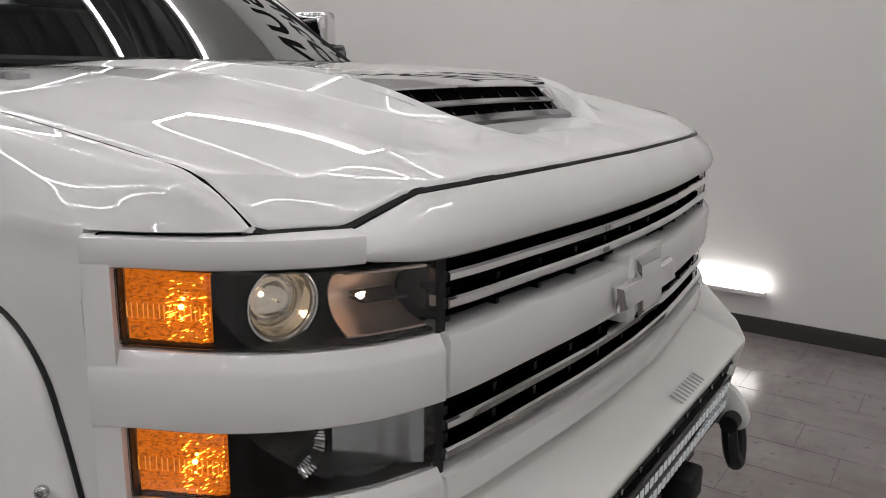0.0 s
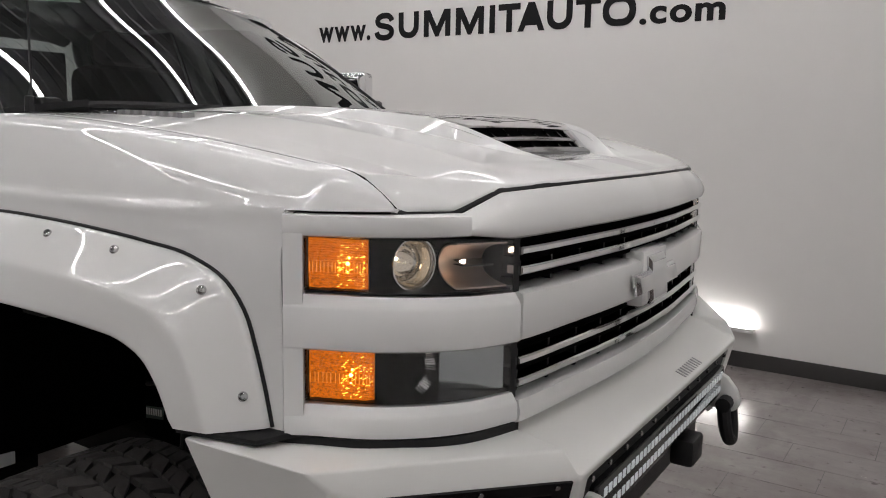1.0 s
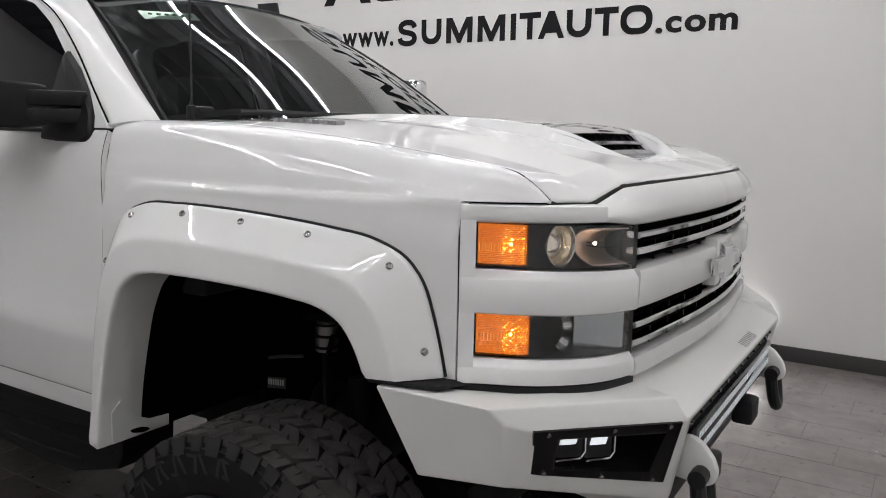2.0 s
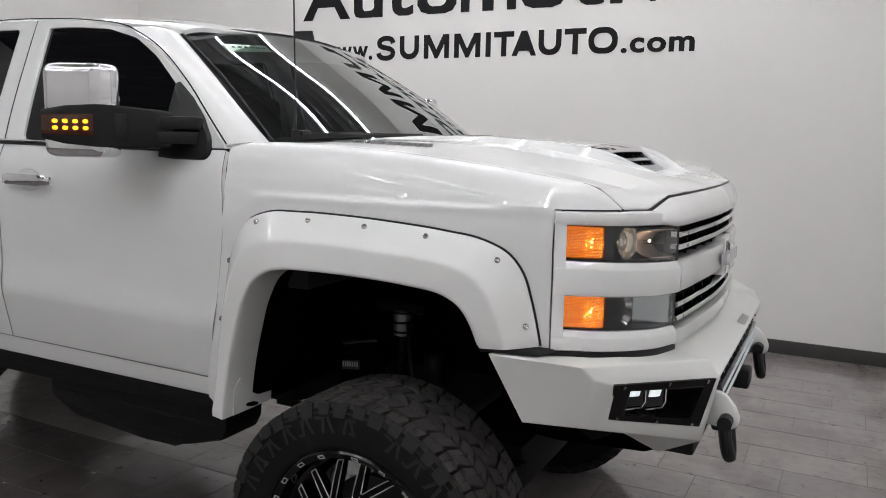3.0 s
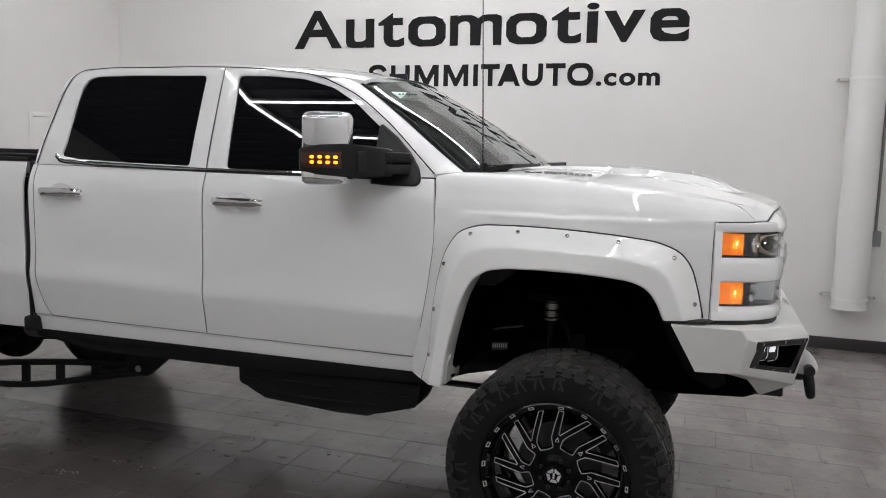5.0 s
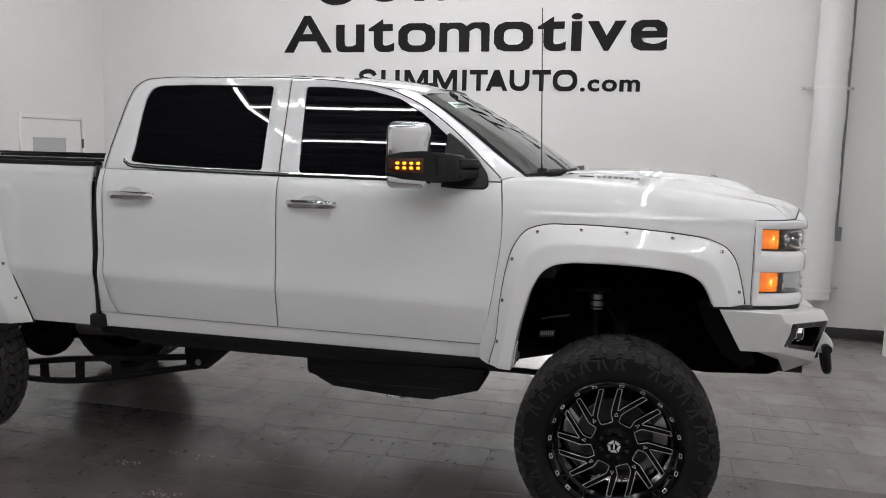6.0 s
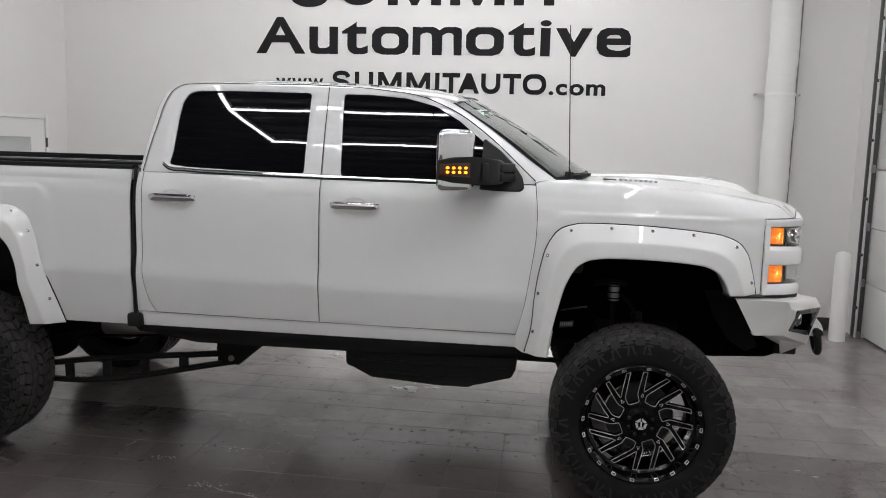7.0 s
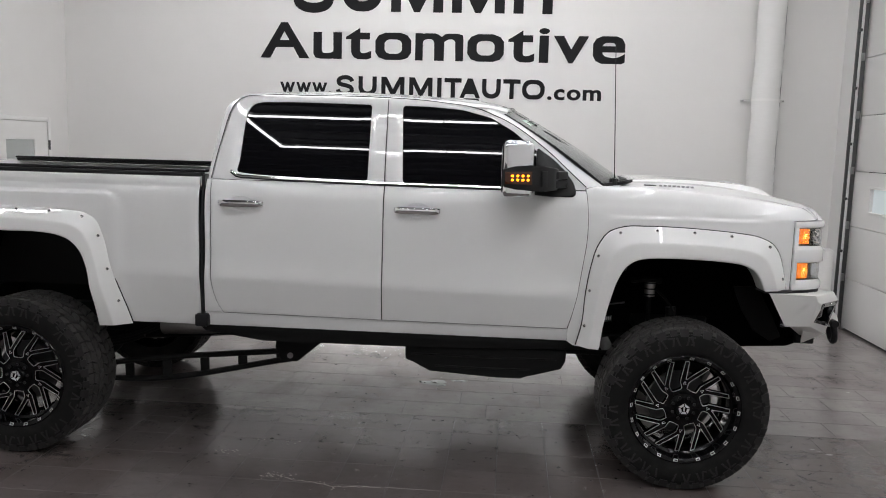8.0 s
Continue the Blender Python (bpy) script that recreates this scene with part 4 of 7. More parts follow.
for s in SIDES:
    m = bmesh.new()
    lower, upper = [], []
    x_cut = float(fx(1.536)) + G
    xs = np.concatenate([np.linspace(x_cut, -0.40, 14), np.linspace(-0.385, 0.561, 44), np.linspace(0.575, 0.714, 12)])
    for x in xs:
        yo, ez, ey = TIP_Y(x), EDGE_Z(x), min(EDGE_Y(x), TIP_Y(x) - 0.002) + 0.004
        zm = 1.536
        up = curve([(yo, zm), (yo - 0.016 * min(1, (yo - ey) / 0.08), zm + 0.34 * (ez - zm)), (ey + min(0.040, 0.34 * (yo - ey)), ez - 0.011 * min(1, (ez - zm) / 0.1)), (ey, ez)], 22)
        shift = (fx(up[:, 1]) - fx(1.536)) * (1 - sm(x_cut, -0.40, x))
        upper.append(np.stack([x + shift, s * up[:, 0], up[:, 1]], 1))
        if x < 0.562:
            w = FEND_W(x)
            step = sm(-0.54, -0.44, x) * (1 - sm(0.30, 0.50, x))
            c = curve([(w - 0.014, 0.80), (w + 0.002, 1.0), (w + 0.001, 1.2), (w + 0.001, 1.38), (w + 0.002, 1.46), (yo + 0.011 * step, 1.505), (yo + 0.010 * step, 1.524), (yo, zm)], 120)
            lo = min(np.searchsorted(c[:, 1], LOW(x)), 110)
            q = poly(c[lo:], 24)
            q[-1] = up[0]
            shift = (fx(np.clip(q[:, 1], 0.856, 1.6)) - fx(1.536)) * (1 - sm(x_cut, -0.40, x))
            lower.append(np.stack([x + shift, s * q[:, 0], q[:, 1]], 1))
    upper, lower = smoothed(np.array(upper), xs), smoothed(np.array(lower), xs[:len(lower)])
    lower[:, -1] = upper[:len(lower), 0]
    sheet(m, lower)
    sheet(m, upper)
    bmesh.ops.remove_doubles(m, verts=m.verts, dist=2e-4)
    edge = [e for e in m.edges if e.is_boundary]
    got = bmesh.ops.extrude_edge_only(m, edges=edge)
    for v in got["geom"]:
        if isinstance(v, bmesh.types.BMVert):
            v.co.y -= s * 0.014
            v.co.z -= 0.004
    fender = part("fender", m, PAINT, truck, sharp=40)
    # dark seams as tubes in place of shaded gaps: hood edge, headlight surround
    m = bmesh.new()
    tube(m, [(x, s * (EDGE_Y(x) + 0.001), EDGE_Z(x) - 0.0035) for x in np.linspace(-0.44, 0.712, 60)], 0.0036, 6)
    part("hood_gap", m, LINER, fender)
    m = bmesh.new()
    path = [(0.5640, 0.9450, 1.14), (0.5640, 0.9450, 1.30), (0.5640, 0.9445, 1.48), (0.5665, 0.9425, 1.512), (0.579, 0.9345, 1.5320)] + [(x, TIP_Y(x) - 0.001, 1.5335) for x in np.linspace(0.60, 0.712, 8)]
    tube(m, [(x, s * y, z) for x, y, z in curve(path, 50)], 0.0013, 6)
    part("lamp_gap", m, LINER, fender)



HOOD_FRONT = [(0.0, 0.860), (0.3, 0.848), (0.5, 0.825), (0.634, 0.797), (0.727, 0.768), (0.827, 0.712), (0.858, 0.655)]
HOOD_FRONT_Z = [(0.0, 1.578), (0.3, 1.577), (0.5, 1.574), (0.625, 1.570), (0.727, 1.533), (0.822, 1.536), (0.858, 1.592)]
hf, hfz = poly(HOOD_FRONT, 200), poly(HOOD_FRONT_Z, 200)


# hood creases, each as (x, distance to the middle) and (x, z): outer shoulder, dome edge, ridge foot, ridge crest
L_Y = fair([(-0.5, 0.765), (0.0, 0.760), (0.31, 0.756), (0.5, 0.754), (0.72, 0.738)], 3)
U_Y = fair([(-0.5, 0.60), (0.25, 0.59), (0.53, 0.586), (0.72, 0.576)], 2)
FOOT_Y = table([(-0.5, 0.470), (-0.25, 0.455), (0.0, 0.440), (0.25, 0.424), (0.42, 0.410), (0.53, 0.390), (0.60, 0.362), (0.66, 0.318), (0.70, 0.270), (0.72, 0.242), (0.9, 0.22)])
CREST_Y = table([(-0.5, 0.42), (0.0, 0.395), (0.30, 0.375), (0.46, 0.362), (0.58, 0.333), (0.625, 0.300), (0.66, 0.262), (0.70, 0.215), (0.72, 0.20), (0.9, 0.19)])
L_Z = fair([(-0.46, 1.696), (-0.2, 1.697), (0.0, 1.687), (0.2, 1.670), (0.4, 1.645), (0.55, 1.621), (0.65, 1.600), (0.72, 1.582)], 3)
U_Z = fair([(-0.46, 1.697), (-0.2, 1.706), (0.0, 1.704), (0.3, 1.683), (0.5, 1.656), (0.62, 1.633), (0.72, 1.609)], 3)
FOOT_Z = fair([(-0.46, 1.700), (-0.2, 1.711), (0.0, 1.711), (0.2, 1.700), (0.355, 1.683), (0.52, 1.657), (0.636, 1.630), (0.72, 1.607)], 3)
CREST_Z = table([(-0.46, 1.702), (-0.28, 1.716), (0.03, 1.726), (0.2, 1.721), (0.377, 1.709), (0.46, 1.700), (0.52, 1.689), (0.57, 1.673), (0.61, 1.653), (0.65, 1.632), (0.70, 1.611), (0.72, 1.606), (0.9, 1.58)])
FLOOR_X = [-0.5, 0.452, 0.468, 0.50, 0.55, 0.582, 0.596, 0.64, 0.72, 0.9]
FLOOR_D = [0.002, 0.002, -0.045, -0.072, -0.095, -0.09, 0.0, 0.0, 0.0, 0.0]


def hood_knots(x):
    """The hood's cross-section at x: distances to the middle and heights of its creases."""
    x = min(x, 0.72)
    ey, ez, c, top = EDGE_Y(x) - 0.004, EDGE_Z(min(x, 0.648)), CREST_Y(x), CREST_Z(x)
    if x < 0.59:
        mid = top + np.interp(x, FLOOR_X, FLOOR_D)
    else:
        mid = np.interp(x, [0.59, 0.72], [1.613, 1.605])
    wall = 0.030 if x > 0.46 else 0.055
    return ([0.0, c - wall, c, FOOT_Y(x), U_Y(x), L_Y(x), ey],
            [mid, mid, top, FOOT_Z(x), U_Z(x), L_Z(x), ez])


def hood_z(x, y):
    return float(np.interp(abs(y), *hood_knots(x)))


def eased(line, reach=0.040):
    """The same line with its small waves taken out along x."""
    p = np.array(line)
    out = []
    for x, y, z in p:
        d = p[:, 0] - x
        w = np.exp(-(d / reach) ** 2) * np.gradient(p[:, 0])
        a = np.stack([np.ones(len(d)), d, d * d], 1)
        c = np.linalg.lstsq(a * np.sqrt(w)[:, None], p[:, 1:] * np.sqrt(w)[:, None], rcond=None)[0]
        out.append((x, c[0, 0], c[0, 1]))
    return out


STEPS = [0.0, 0.05, 0.14, 0.38, 0.62, 0.86, 0.95]
cols = [(k, t) for k in range(6) for t in STEPS] + [(5, 1.0)]
rows = []
us = list(np.linspace(0, 0.90, 56)) + [0.92, 0.94, 0.955, 0.97, 0.98, 0.99, 1.0]
for k, t in cols:
    def col_y(x):
        ys, zs = hood_knots(x)
        return ys[k] + (ys[k + 1] - ys[k]) * t, zs[k] + (zs[k + 1] - zs[k]) * t
    xc = 0.70
    for i in range(12):
        xc = np.interp(col_y(xc)[0], [0, 0.2, 0.574, 0.66, 0.735, 0.80, 0.858], [0.735, 0.722, 0.722, 0.718, 0.712, 0.675, 0.625])
    v = col_y(0.0)[0] / 0.858
    xb = -0.30 - 0.17 * v ** 2.2
    line = [(x, *col_y(x)) for x in xb + (xc - xb) * np.array(us)]
    if k >= 2:
        line = eased(line)
    x0, y0, z0 = line[-1]
    y1 = y0 * (1 - 0.026 * sm(0.70, 0.845, y0))
    x1, z1 = np.interp(y1, hf[:, 0], hf[:, 1]), np.interp(y1, hfz[:, 0], hfz[:, 1])
    for u in (0.04, 0.1, 0.2, 0.35, 0.5, 0.65, 0.8, 0.9, 0.96, 1.0):
        drop = 0.80 * u + 0.20 * u ** 3
        line.append((x0 + (x1 - x0) * u, y0 + (y1 - y0) * u, z0 + (z1 - z0) * drop))
    rows.append(line)
g = np.array(rows)
g = np.concatenate([g[:0:-1] * np.array((1, -1, 1)), g])
hood = part("hood", shell(g, 0.014, soft=0.003), PAINT, truck, "glossy white hood with a raised centre and air scoop", sharp=50)

# air scoop between the ridges, facing forward
scoop_bow = lambda y: 0.012 * (1 - (y / 0.34) ** 2)


def scoop_bar(name, prof, half, mat, label=""):
    """A bar across the scoop; prof is its outline as (x, z)."""
    m = bmesh.new()
    g = np.array([[(x + scoop_bow(y), y, z + 0.4 * scoop_bow(y)) for x, z in prof + prof[:1]] for y in np.linspace(-half, half, 21)])
    sheet(m, g)
    bmesh.ops.holes_fill(m, edges=[e for e in m.edges if e.is_boundary])
    bmesh.ops.remove_doubles(m, verts=m.verts, dist=1e-5)
    return part(name, m, mat, scoop, label) if name != "scoop" else part(name, m, mat, truck, label)


scoop = None
scoop = scoop_bar("scoop", [(0.476, 1.668), (0.486, 1.672), (0.562, 1.604), (0.555, 1.598)], 0.335, LINER, "black hood scoop with chrome surround")
scoop_bar("surround_top", [(0.452, 1.7045), (0.474, 1.6995), (0.494, 1.6905), (0.508, 1.680), (0.509, 1.676), (0.504, 1.671), (0.480, 1.672), (0.452, 1.690)], 0.345, CHROME)
scoop_bar("surround_base", [(0.560, 1.6215), (0.566, 1.6265), (0.588, 1.6155), (0.589, 1.608), (0.560, 1.605)], 0.312, DARK_CHROME)
scoop_bar("slat", [(0.520, 1.6515), (0.526, 1.6530), (0.541, 1.6460), (0.542, 1.6430), (0.536, 1.6410), (0.520, 1.6460)], 0.315, DARK_CHROME)
for s in SIDES:
    m = bmesh.new()
    prism(m, [(0.498, s * 0.345, 1.688), (0.586, s * 0.312, 1.6165), (0.568, s * 0.272, 1.6215), (0.497, s * 0.298, 1.680)], (-0.012, 0, -0.015), 0.003)
    part("surround_end", m, CHROME, scoop)
for i in range(7):
    y = -0.24 + 0.08 * i
    m = bmesh.new()
    prism(m, [(0.495, y, 1.668), (0.503, y, 1.676), (0.563, y, 1.628), (0.556, y, 1.618)], (0, 0.004, 0))
    part("rib", m, GLOSS_BLACK, scoop)

# badge along the hood's rear edge, with bars for its writing
for s in SIDES:
    m = bmesh.new()
    prism(m, [(-0.235, s * 0.724, hood_z(-0.235, 0.724) - 0.003), (-0.165, s * 0.720, hood_z(-0.165, 0.720) - 0.003), (-0.165, s * 0.744, hood_z(-0.165, 0.744) - 0.003), (-0.235, s * 0.750, hood_z(-0.235, 0.75) - 0.003)], (0, 0, 0.009), 0.002)
    part("badge", m, DARK_CHROME, hood, "raised smoked-chrome badge bar")
    for i in range(8):
        x = -0.150 + 0.0265 * i
        y = s * (0.733 - 0.003 * i)
        z = hood_z(x, y) + 0.003
        m = bmesh.new()
        prism(m, [(x, y - 0.015, z - 0.005), (x + 0.017, y - 0.015, z - 0.005), (x + 0.021, y + 0.015, z - 0.005), (x + 0.004, y + 0.015, z - 0.005)], (0, 0, 0.011))
        part("badge_mark", m, BADGE_GREY, hood)

# plan line of the front end: (distance to the middle, x)
NOSE = [(0.955, 0.545), (0.945, 0.566), (0.928, 0.592), (0.864, 0.700), (0.80, 0.762), (0.73, 0.804), (0.66, 0.826), (0.612, 0.837), (0.4, 0.862), (0.2, 0.879), (0.0, 0.885)]
nose = curve(NOSE, 400)


def nose_part(y0, y1, prof, s, n=30, drop=0.0):
    """A bar along the nose from |y|=y0 to y1; prof is a list of (out, z)."""
    k0, k1 = [np.argmin(np.abs(nose[:, 0] - v)) for v in (y0, y1)]
    line = poly(nose[k0:k1 + 1], n)
    t = np.gradient(line, axis=0)
    t /= np.linalg.norm(t, axis=1)[:, None]
    nrm = np.stack([t[:, 1], -t[:, 0]], 1)
    g = []
    for (y, x), (ny, nx) in zip(line, nrm):
        sl = drop * np.clip((0.93 - y) / 0.32, 0, 1)
        g.append([(x + nx * o, s * (y + ny * o), z - sl) for o, z in prof])
    return np.array(g)


def nose_bar(name, y0, y1, prof, s, mat, parent, n=30, drop=0.018, label=""):
    m = bmesh.new()
    g = nose_part(y0, y1, prof + prof[:1], s, n, drop)
    vs = sheet(m, g)
    bmesh.ops.holes_fill(m, edges=[e for e in m.edges if e.is_boundary])
    bmesh.ops.remove_doubles(m, verts=m.verts, dist=1e-5)
    return part(name, m, mat, parent, label)


def rounded(z0, z1, out, back=-0.05, r=0.010):
    return [(back, z0), (out - r, z0), (out - r * 0.3, z0 + r * 0.3), (out, z0 + r), (out, z1 - r), (out - r * 0.3, z1 - r * 0.3), (out - r, z1), (back, z1)]


def lamp_line(s, y, out, z):
    """A point on the lamp's plan line, at a depth behind it; the lamps dip slightly towards the middle."""
    return nose_part(y + 0.004, y - 0.004, [(out, z)], s, 3, 0.018)[1, 0]


for s in SIDES:
    bez = nose_bar("headlight_surround", 0.9458, 0.734, rounded(1.493, 1.531, 0.007, r=0.008), s, PAINT, truck, drop=0.005)
    nose_bar("surround_bar", 0.9458, 0.616, [(-0.05, 1.299), (0.004, 1.299), (0.0105, 1.303), (0.012, 1.309), (0.011, 1.372), (0.008, 1.378), (-0.004, 1.394), (-0.05, 1.394)], s, PAINT, bez)
    nose_bar("surround_foot", 0.9458, 0.616, [(-0.05, 1.143), (0.0, 1.143), (0.008, 1.147), (0.011, 1.155), (0.010, 1.180), (0.007, 1.186), (-0.004, 1.200), (-0.05, 1.200)], s, PAINT, bez)
    nose_bar("surround_seal", 0.955, 0.60, [(-0.08, 1.105), (0.0, 1.105), (0.002, 1.141), (-0.08, 1.141)], s, BLACK, bez)
    nose_bar("surround_end", 0.9462, 0.928, [(-0.05, 1.146), (0.004, 1.146), (0.009, 1.152), (0.0095, 1.30), (0.006, 1.50), (0.001, 1.526), (-0.05, 1.527)], s, PAINT, bez, 8, 0)
    for top, z0, z1 in ((True, 1.398, 1.495), (False, 1.202, 1.301)):
        hl = nose_bar("headlight", 0.928, 0.622, [(-0.14, z0), (-0.012, z0), (-0.012, z0 + 0.004), (-0.13, z0 + 0.010), (-0.13, z1 - 0.010), (-0.012, z1 - 0.004), (-0.012, z1), (-0.14, z1)], s, HOUSING, truck, 40, 0.018,
                      "headlight with amber turn lamp, lit")
        part("lens", shell(nose_part(0.928, 0.62, [(-0.006, z0 + 0.002), (-0.004, (z0 + z1) / 2), (-0.006, z1 - 0.002)], s, 40, 0.018), 0.003, soft=0.0), LENS, hl, "clear lens")
        yr = 0.873 if top else 0.866
        zc = (z0 + z1) / 2
        h = (z1 - z0) / 2 - 0.006
        # amber block: pebbled outer third, stacked prisms inside, a band of fine upright ribs across the middle
        yl = 0.9255
        ym = yl - (yl - yr) * 0.40
        part("amber_lamp", shell(nose_part(yl, yr, [(-0.022, zc - h), (-0.019, zc), (-0.022, zc + h)], s, 12, 0.018), 0.012, soft=0.0), AMBER, hl, "lit amber turn lamp")
        rnd = np.random.RandomState(11 if top else 5)
        bars, glints = bmesh.new(), bmesh.new()
        nr = 21
        for j in range(nr):
            z = zc - h + 2 * h * (j + 0.5) / nr
            if abs(z - zc + 0.006) < 0.009:
                continue
            ys = np.linspace(yl - 0.002, yr + 0.003, 18)
            tube(bars, [lamp_line(s, y, -0.0172 + 0.0012 * math.sin(y * 900 + 2 * j), z + 0.0004 * rnd.randn()) for y in ys], h / nr * (0.85 + 0.25 * rnd.rand()), 6)
        part("amber_prism", bars, AMBER_DIM, hl)
        # highlights on the prisms, set in as small glowing beads
        for k in range(70):
            u, v = rnd.rand(), rnd.rand()
            y, z = ym - 0.004 - 0.030 * u ** 1.5, zc + h * (0.9 * (2 * v - 1)) * (1 if k % 3 else 0.5)
            q = lamp_line(s, max(y, yr + 0.004), -0.0135, z)
            bmesh.ops.create_icosphere(glints, subdivisions=1, radius=1.0, matrix=Matrix.Translation(q) @ Matrix.Diagonal((0.0008, 0.0010 + 0.0055 * rnd.rand() ** 2, 0.0004 + 0.0005 * rnd.rand(), 1)))
        tagged(part("amber_spark", glints, AMBER_HOT, hl), kind="stuff")
        beads = bmesh.new()
        for k in range(12):
            q = lamp_line(s, yr + 0.0022, -0.015, zc - h + 2 * h * (k + 0.5) / 12)
            bmesh.ops.create_icosphere(beads, subdivisions=1, radius=1.0, matrix=Matrix.Translation(q) @ Matrix.Diagonal((0.002, 0.0024, 0.0022, 1)))
        tagged(part("amber_bead", beads, AMBER_DARK, hl), kind="stuff")
        ribs = bmesh.new()
        for i in range(17):
            y = yl - 0.002 - (yl - yr - 0.004) * i / 16
            q0, q1 = lamp_line(s, y, -0.014, zc - 0.015), lamp_line(s, y, -0.014, zc + 0.003)
            tube(ribs, [q0, q1], 0.0008, 5)
        tagged(part("amber_rib", ribs, AMBER_RIB, hl), kind="stuff")
        yb = ym - 0.012
        for dz, r, mat in ((0.002, 0.0036, AMBER_GLOW), (0.012, 0.0022, AMBER_GLOW), (-0.012, 0.0014, AMBER_GLOW)):
            m = bmesh.new()
            bmesh.ops.create_icosphere(m, subdivisions=2, radius=r, matrix=Matrix.Translation(lamp_line(s, yb - 0.002 * (dz > 0.01), -0.0125, zc + dz)))
            part("bulb", m, mat, hl)
        nose_bar("amber_frame", 0.9278, 0.9258, [(-0.024, z0 + 0.006), (-0.010, z0 + 0.006), (-0.010, z1 - 0.006), (-0.024, z1 - 0.006)], s, HOUSING, hl, 4)
        # dark upright frame between amber block and beam
        dv = nose_part(yr - 0.001, yr - 0.016, [(-0.010, z0 + 0.006), (-0.010, z1 - 0.006)], s, 4, 0.018)
        part("divider", shell(dv, 0.03, soft=0.0), HOUSING, hl)
        if top:
            base = Vector((0.680, s * 0.781, zc - 0.004))
            ax = Vector((0.95, s * 0.30, 0.0)).normalized()
            m4 = Matrix.Translation(base) @ ax.to_track_quat("Y", "Z").to_matrix().to_4x4()
            for nm, prof, mat, lab in (
                    ("projector_ring", [(0.0405, 0.010), (0.0425, 0.046), (0.0445, 0.052), (0.0470, 0.052), (0.0480, 0.046), (0.0470, 0.0)], CHROME, "chrome projector ring"),
                    ("projector_bowl", [(0.0402, 0.044), (0.039, 0.026), (0.034, 0.010), (0.024, 0.002), (0.012, -0.002), (0.0008, -0.003)], BOWL, "projector bowl with a faint added glow"),
                    ("projector_lens", [(0.036, 0.014), (0.0345, 0.024), (0.028, 0.033), (0.016, 0.0385), (0.0008, 0.040), (0.0008, 0.037), (0.015, 0.0355), (0.026, 0.030), (0.032, 0.022), (0.034, 0.014)], LENS, ""),
                    ("shade_ring", [(0.030, 0.016), (0.0285, 0.019), (0.026, 0.016)], CHROME, "")):
                m = bmesh.new()
                revolve(m, prof, 40)
                part(nm, m, mat, hl, lab).matrix_local = m4
            m = bmesh.new()
            bmesh.ops.create_icosphere(m, subdivisions=2, radius=0.0032, matrix=Matrix.Translation(base + ax * 0.006 + Vector((0, s * 0.008, 0.004))))
            part("low_beam", m, WARM_GLOW, hl, "lit warm bulb or added warm fill")
            # collar steps beside the projector
            for k in range(3):
                m = bmesh.new()
                revolve(m, [(0.050 + 0.005 * k, 0.030 - 0.012 * k), (0.052 + 0.005 * k, 0.032 - 0.012 * k), (0.054 + 0.005 * k, 0.018 - 0.012 * k)], 40)
                part("collar", m, GLOSS_BLACK, hl).matrix_local = m4
        else:
            base = Vector((0.690, s * 0.772, zc - 0.007))
            ax = Vector((0.95, s * 0.30, 0.0)).normalized()
            m4 = Matrix.Translation(base) @ ax.to_track_quat("Y", "Z").to_matrix().to_4x4()
            m = bmesh.new()
            g = []
            for i, a in enumerate(np.linspace(-1.25, 1.25, 49)):
                o = 0.0012 * (i % 2)
                g.append([(-(r - o) * math.cos(a), y, (r - o) * math.sin(a)) for r, y in ((0.047, 0.036), (0.036, 0.020))])
            sheet(m, np.array(g))
            part("ribbed_strip", m, CHROME, hl, "ribbed chrome strip", sharp=5).matrix_local = m4
            for nm, prof, mat in (("bowl", [(0.046, 0.034), (0.040, 0.010), (0.026, -0.008), (0.0008, -0.014)], HOUSING), ("bulb_cap", [(0.011, 0.0), (0.011, 0.024), (0.008, 0.030), (0.0008, 0.031)], GLOSS_BLACK)):
                m = bmesh.new()
                revolve(m, prof, 36)
                part(nm, m, mat, hl).matrix_local = m4
        # reflector on the inner side: a stepped bowl above, an upright mirrored sweep below
        if top:
            prof = curve([(-0.016, z0 + 0.010), (-0.040, z0 + 0.014), (-0.068, zc - 0.022), (-0.080, zc), (-0.068, zc + 0.022), (-0.040, z1 - 0.014), (-0.016, z1 - 0.010)], 17)
            g = nose_part(0.748, 0.630, [tuple(v) for v in prof], s, 20, 0.018)
        else:
            g = np.array([[lamp_line(s, y, o, z) for z in np.linspace(z0 + 0.008, z1 - 0.008, 6)] for y, o in curve([(0.752, -0.066), (0.715, -0.057), (0.680, -0.042), (0.652, -0.024), (0.634, -0.014)], 20)])
        part("reflector", shell(g, 0.003, soft=0.0, away=(0.3, s * 0.4, zc)), REFLECTOR if top else SMOKE, hl, "reflector with the beam's warm light in its colour" if top else "dark mirrored reflector")
        if top:
            g = nose_part(0.722, 0.650, [(-0.064, zc + 0.006), (-0.030, zc), (-0.030, zc - 0.003), (-0.064, zc - 0.004)], s, 12, 0.018)
            part("reflector_fin", shell(g, 0.002, soft=0.0, away=(0.5, s * 0.5, zc - 1)), GLOSS_BLACK, hl)
            # glowing capsule added to light the reflector; no bulb sits here
            m = bmesh.new()
            bmesh.ops.create_icosphere(m, subdivisions=2, radius=1.0, matrix=Matrix.Translation(lamp_line(s, 0.716, -0.046, zc + 0.005)) @ Matrix.Diagonal((0.003, 0.010, 0.0025, 1)))
            part("side_bulb", m, HOT_FILL, hl, "lit warm bulb or added warm fill")

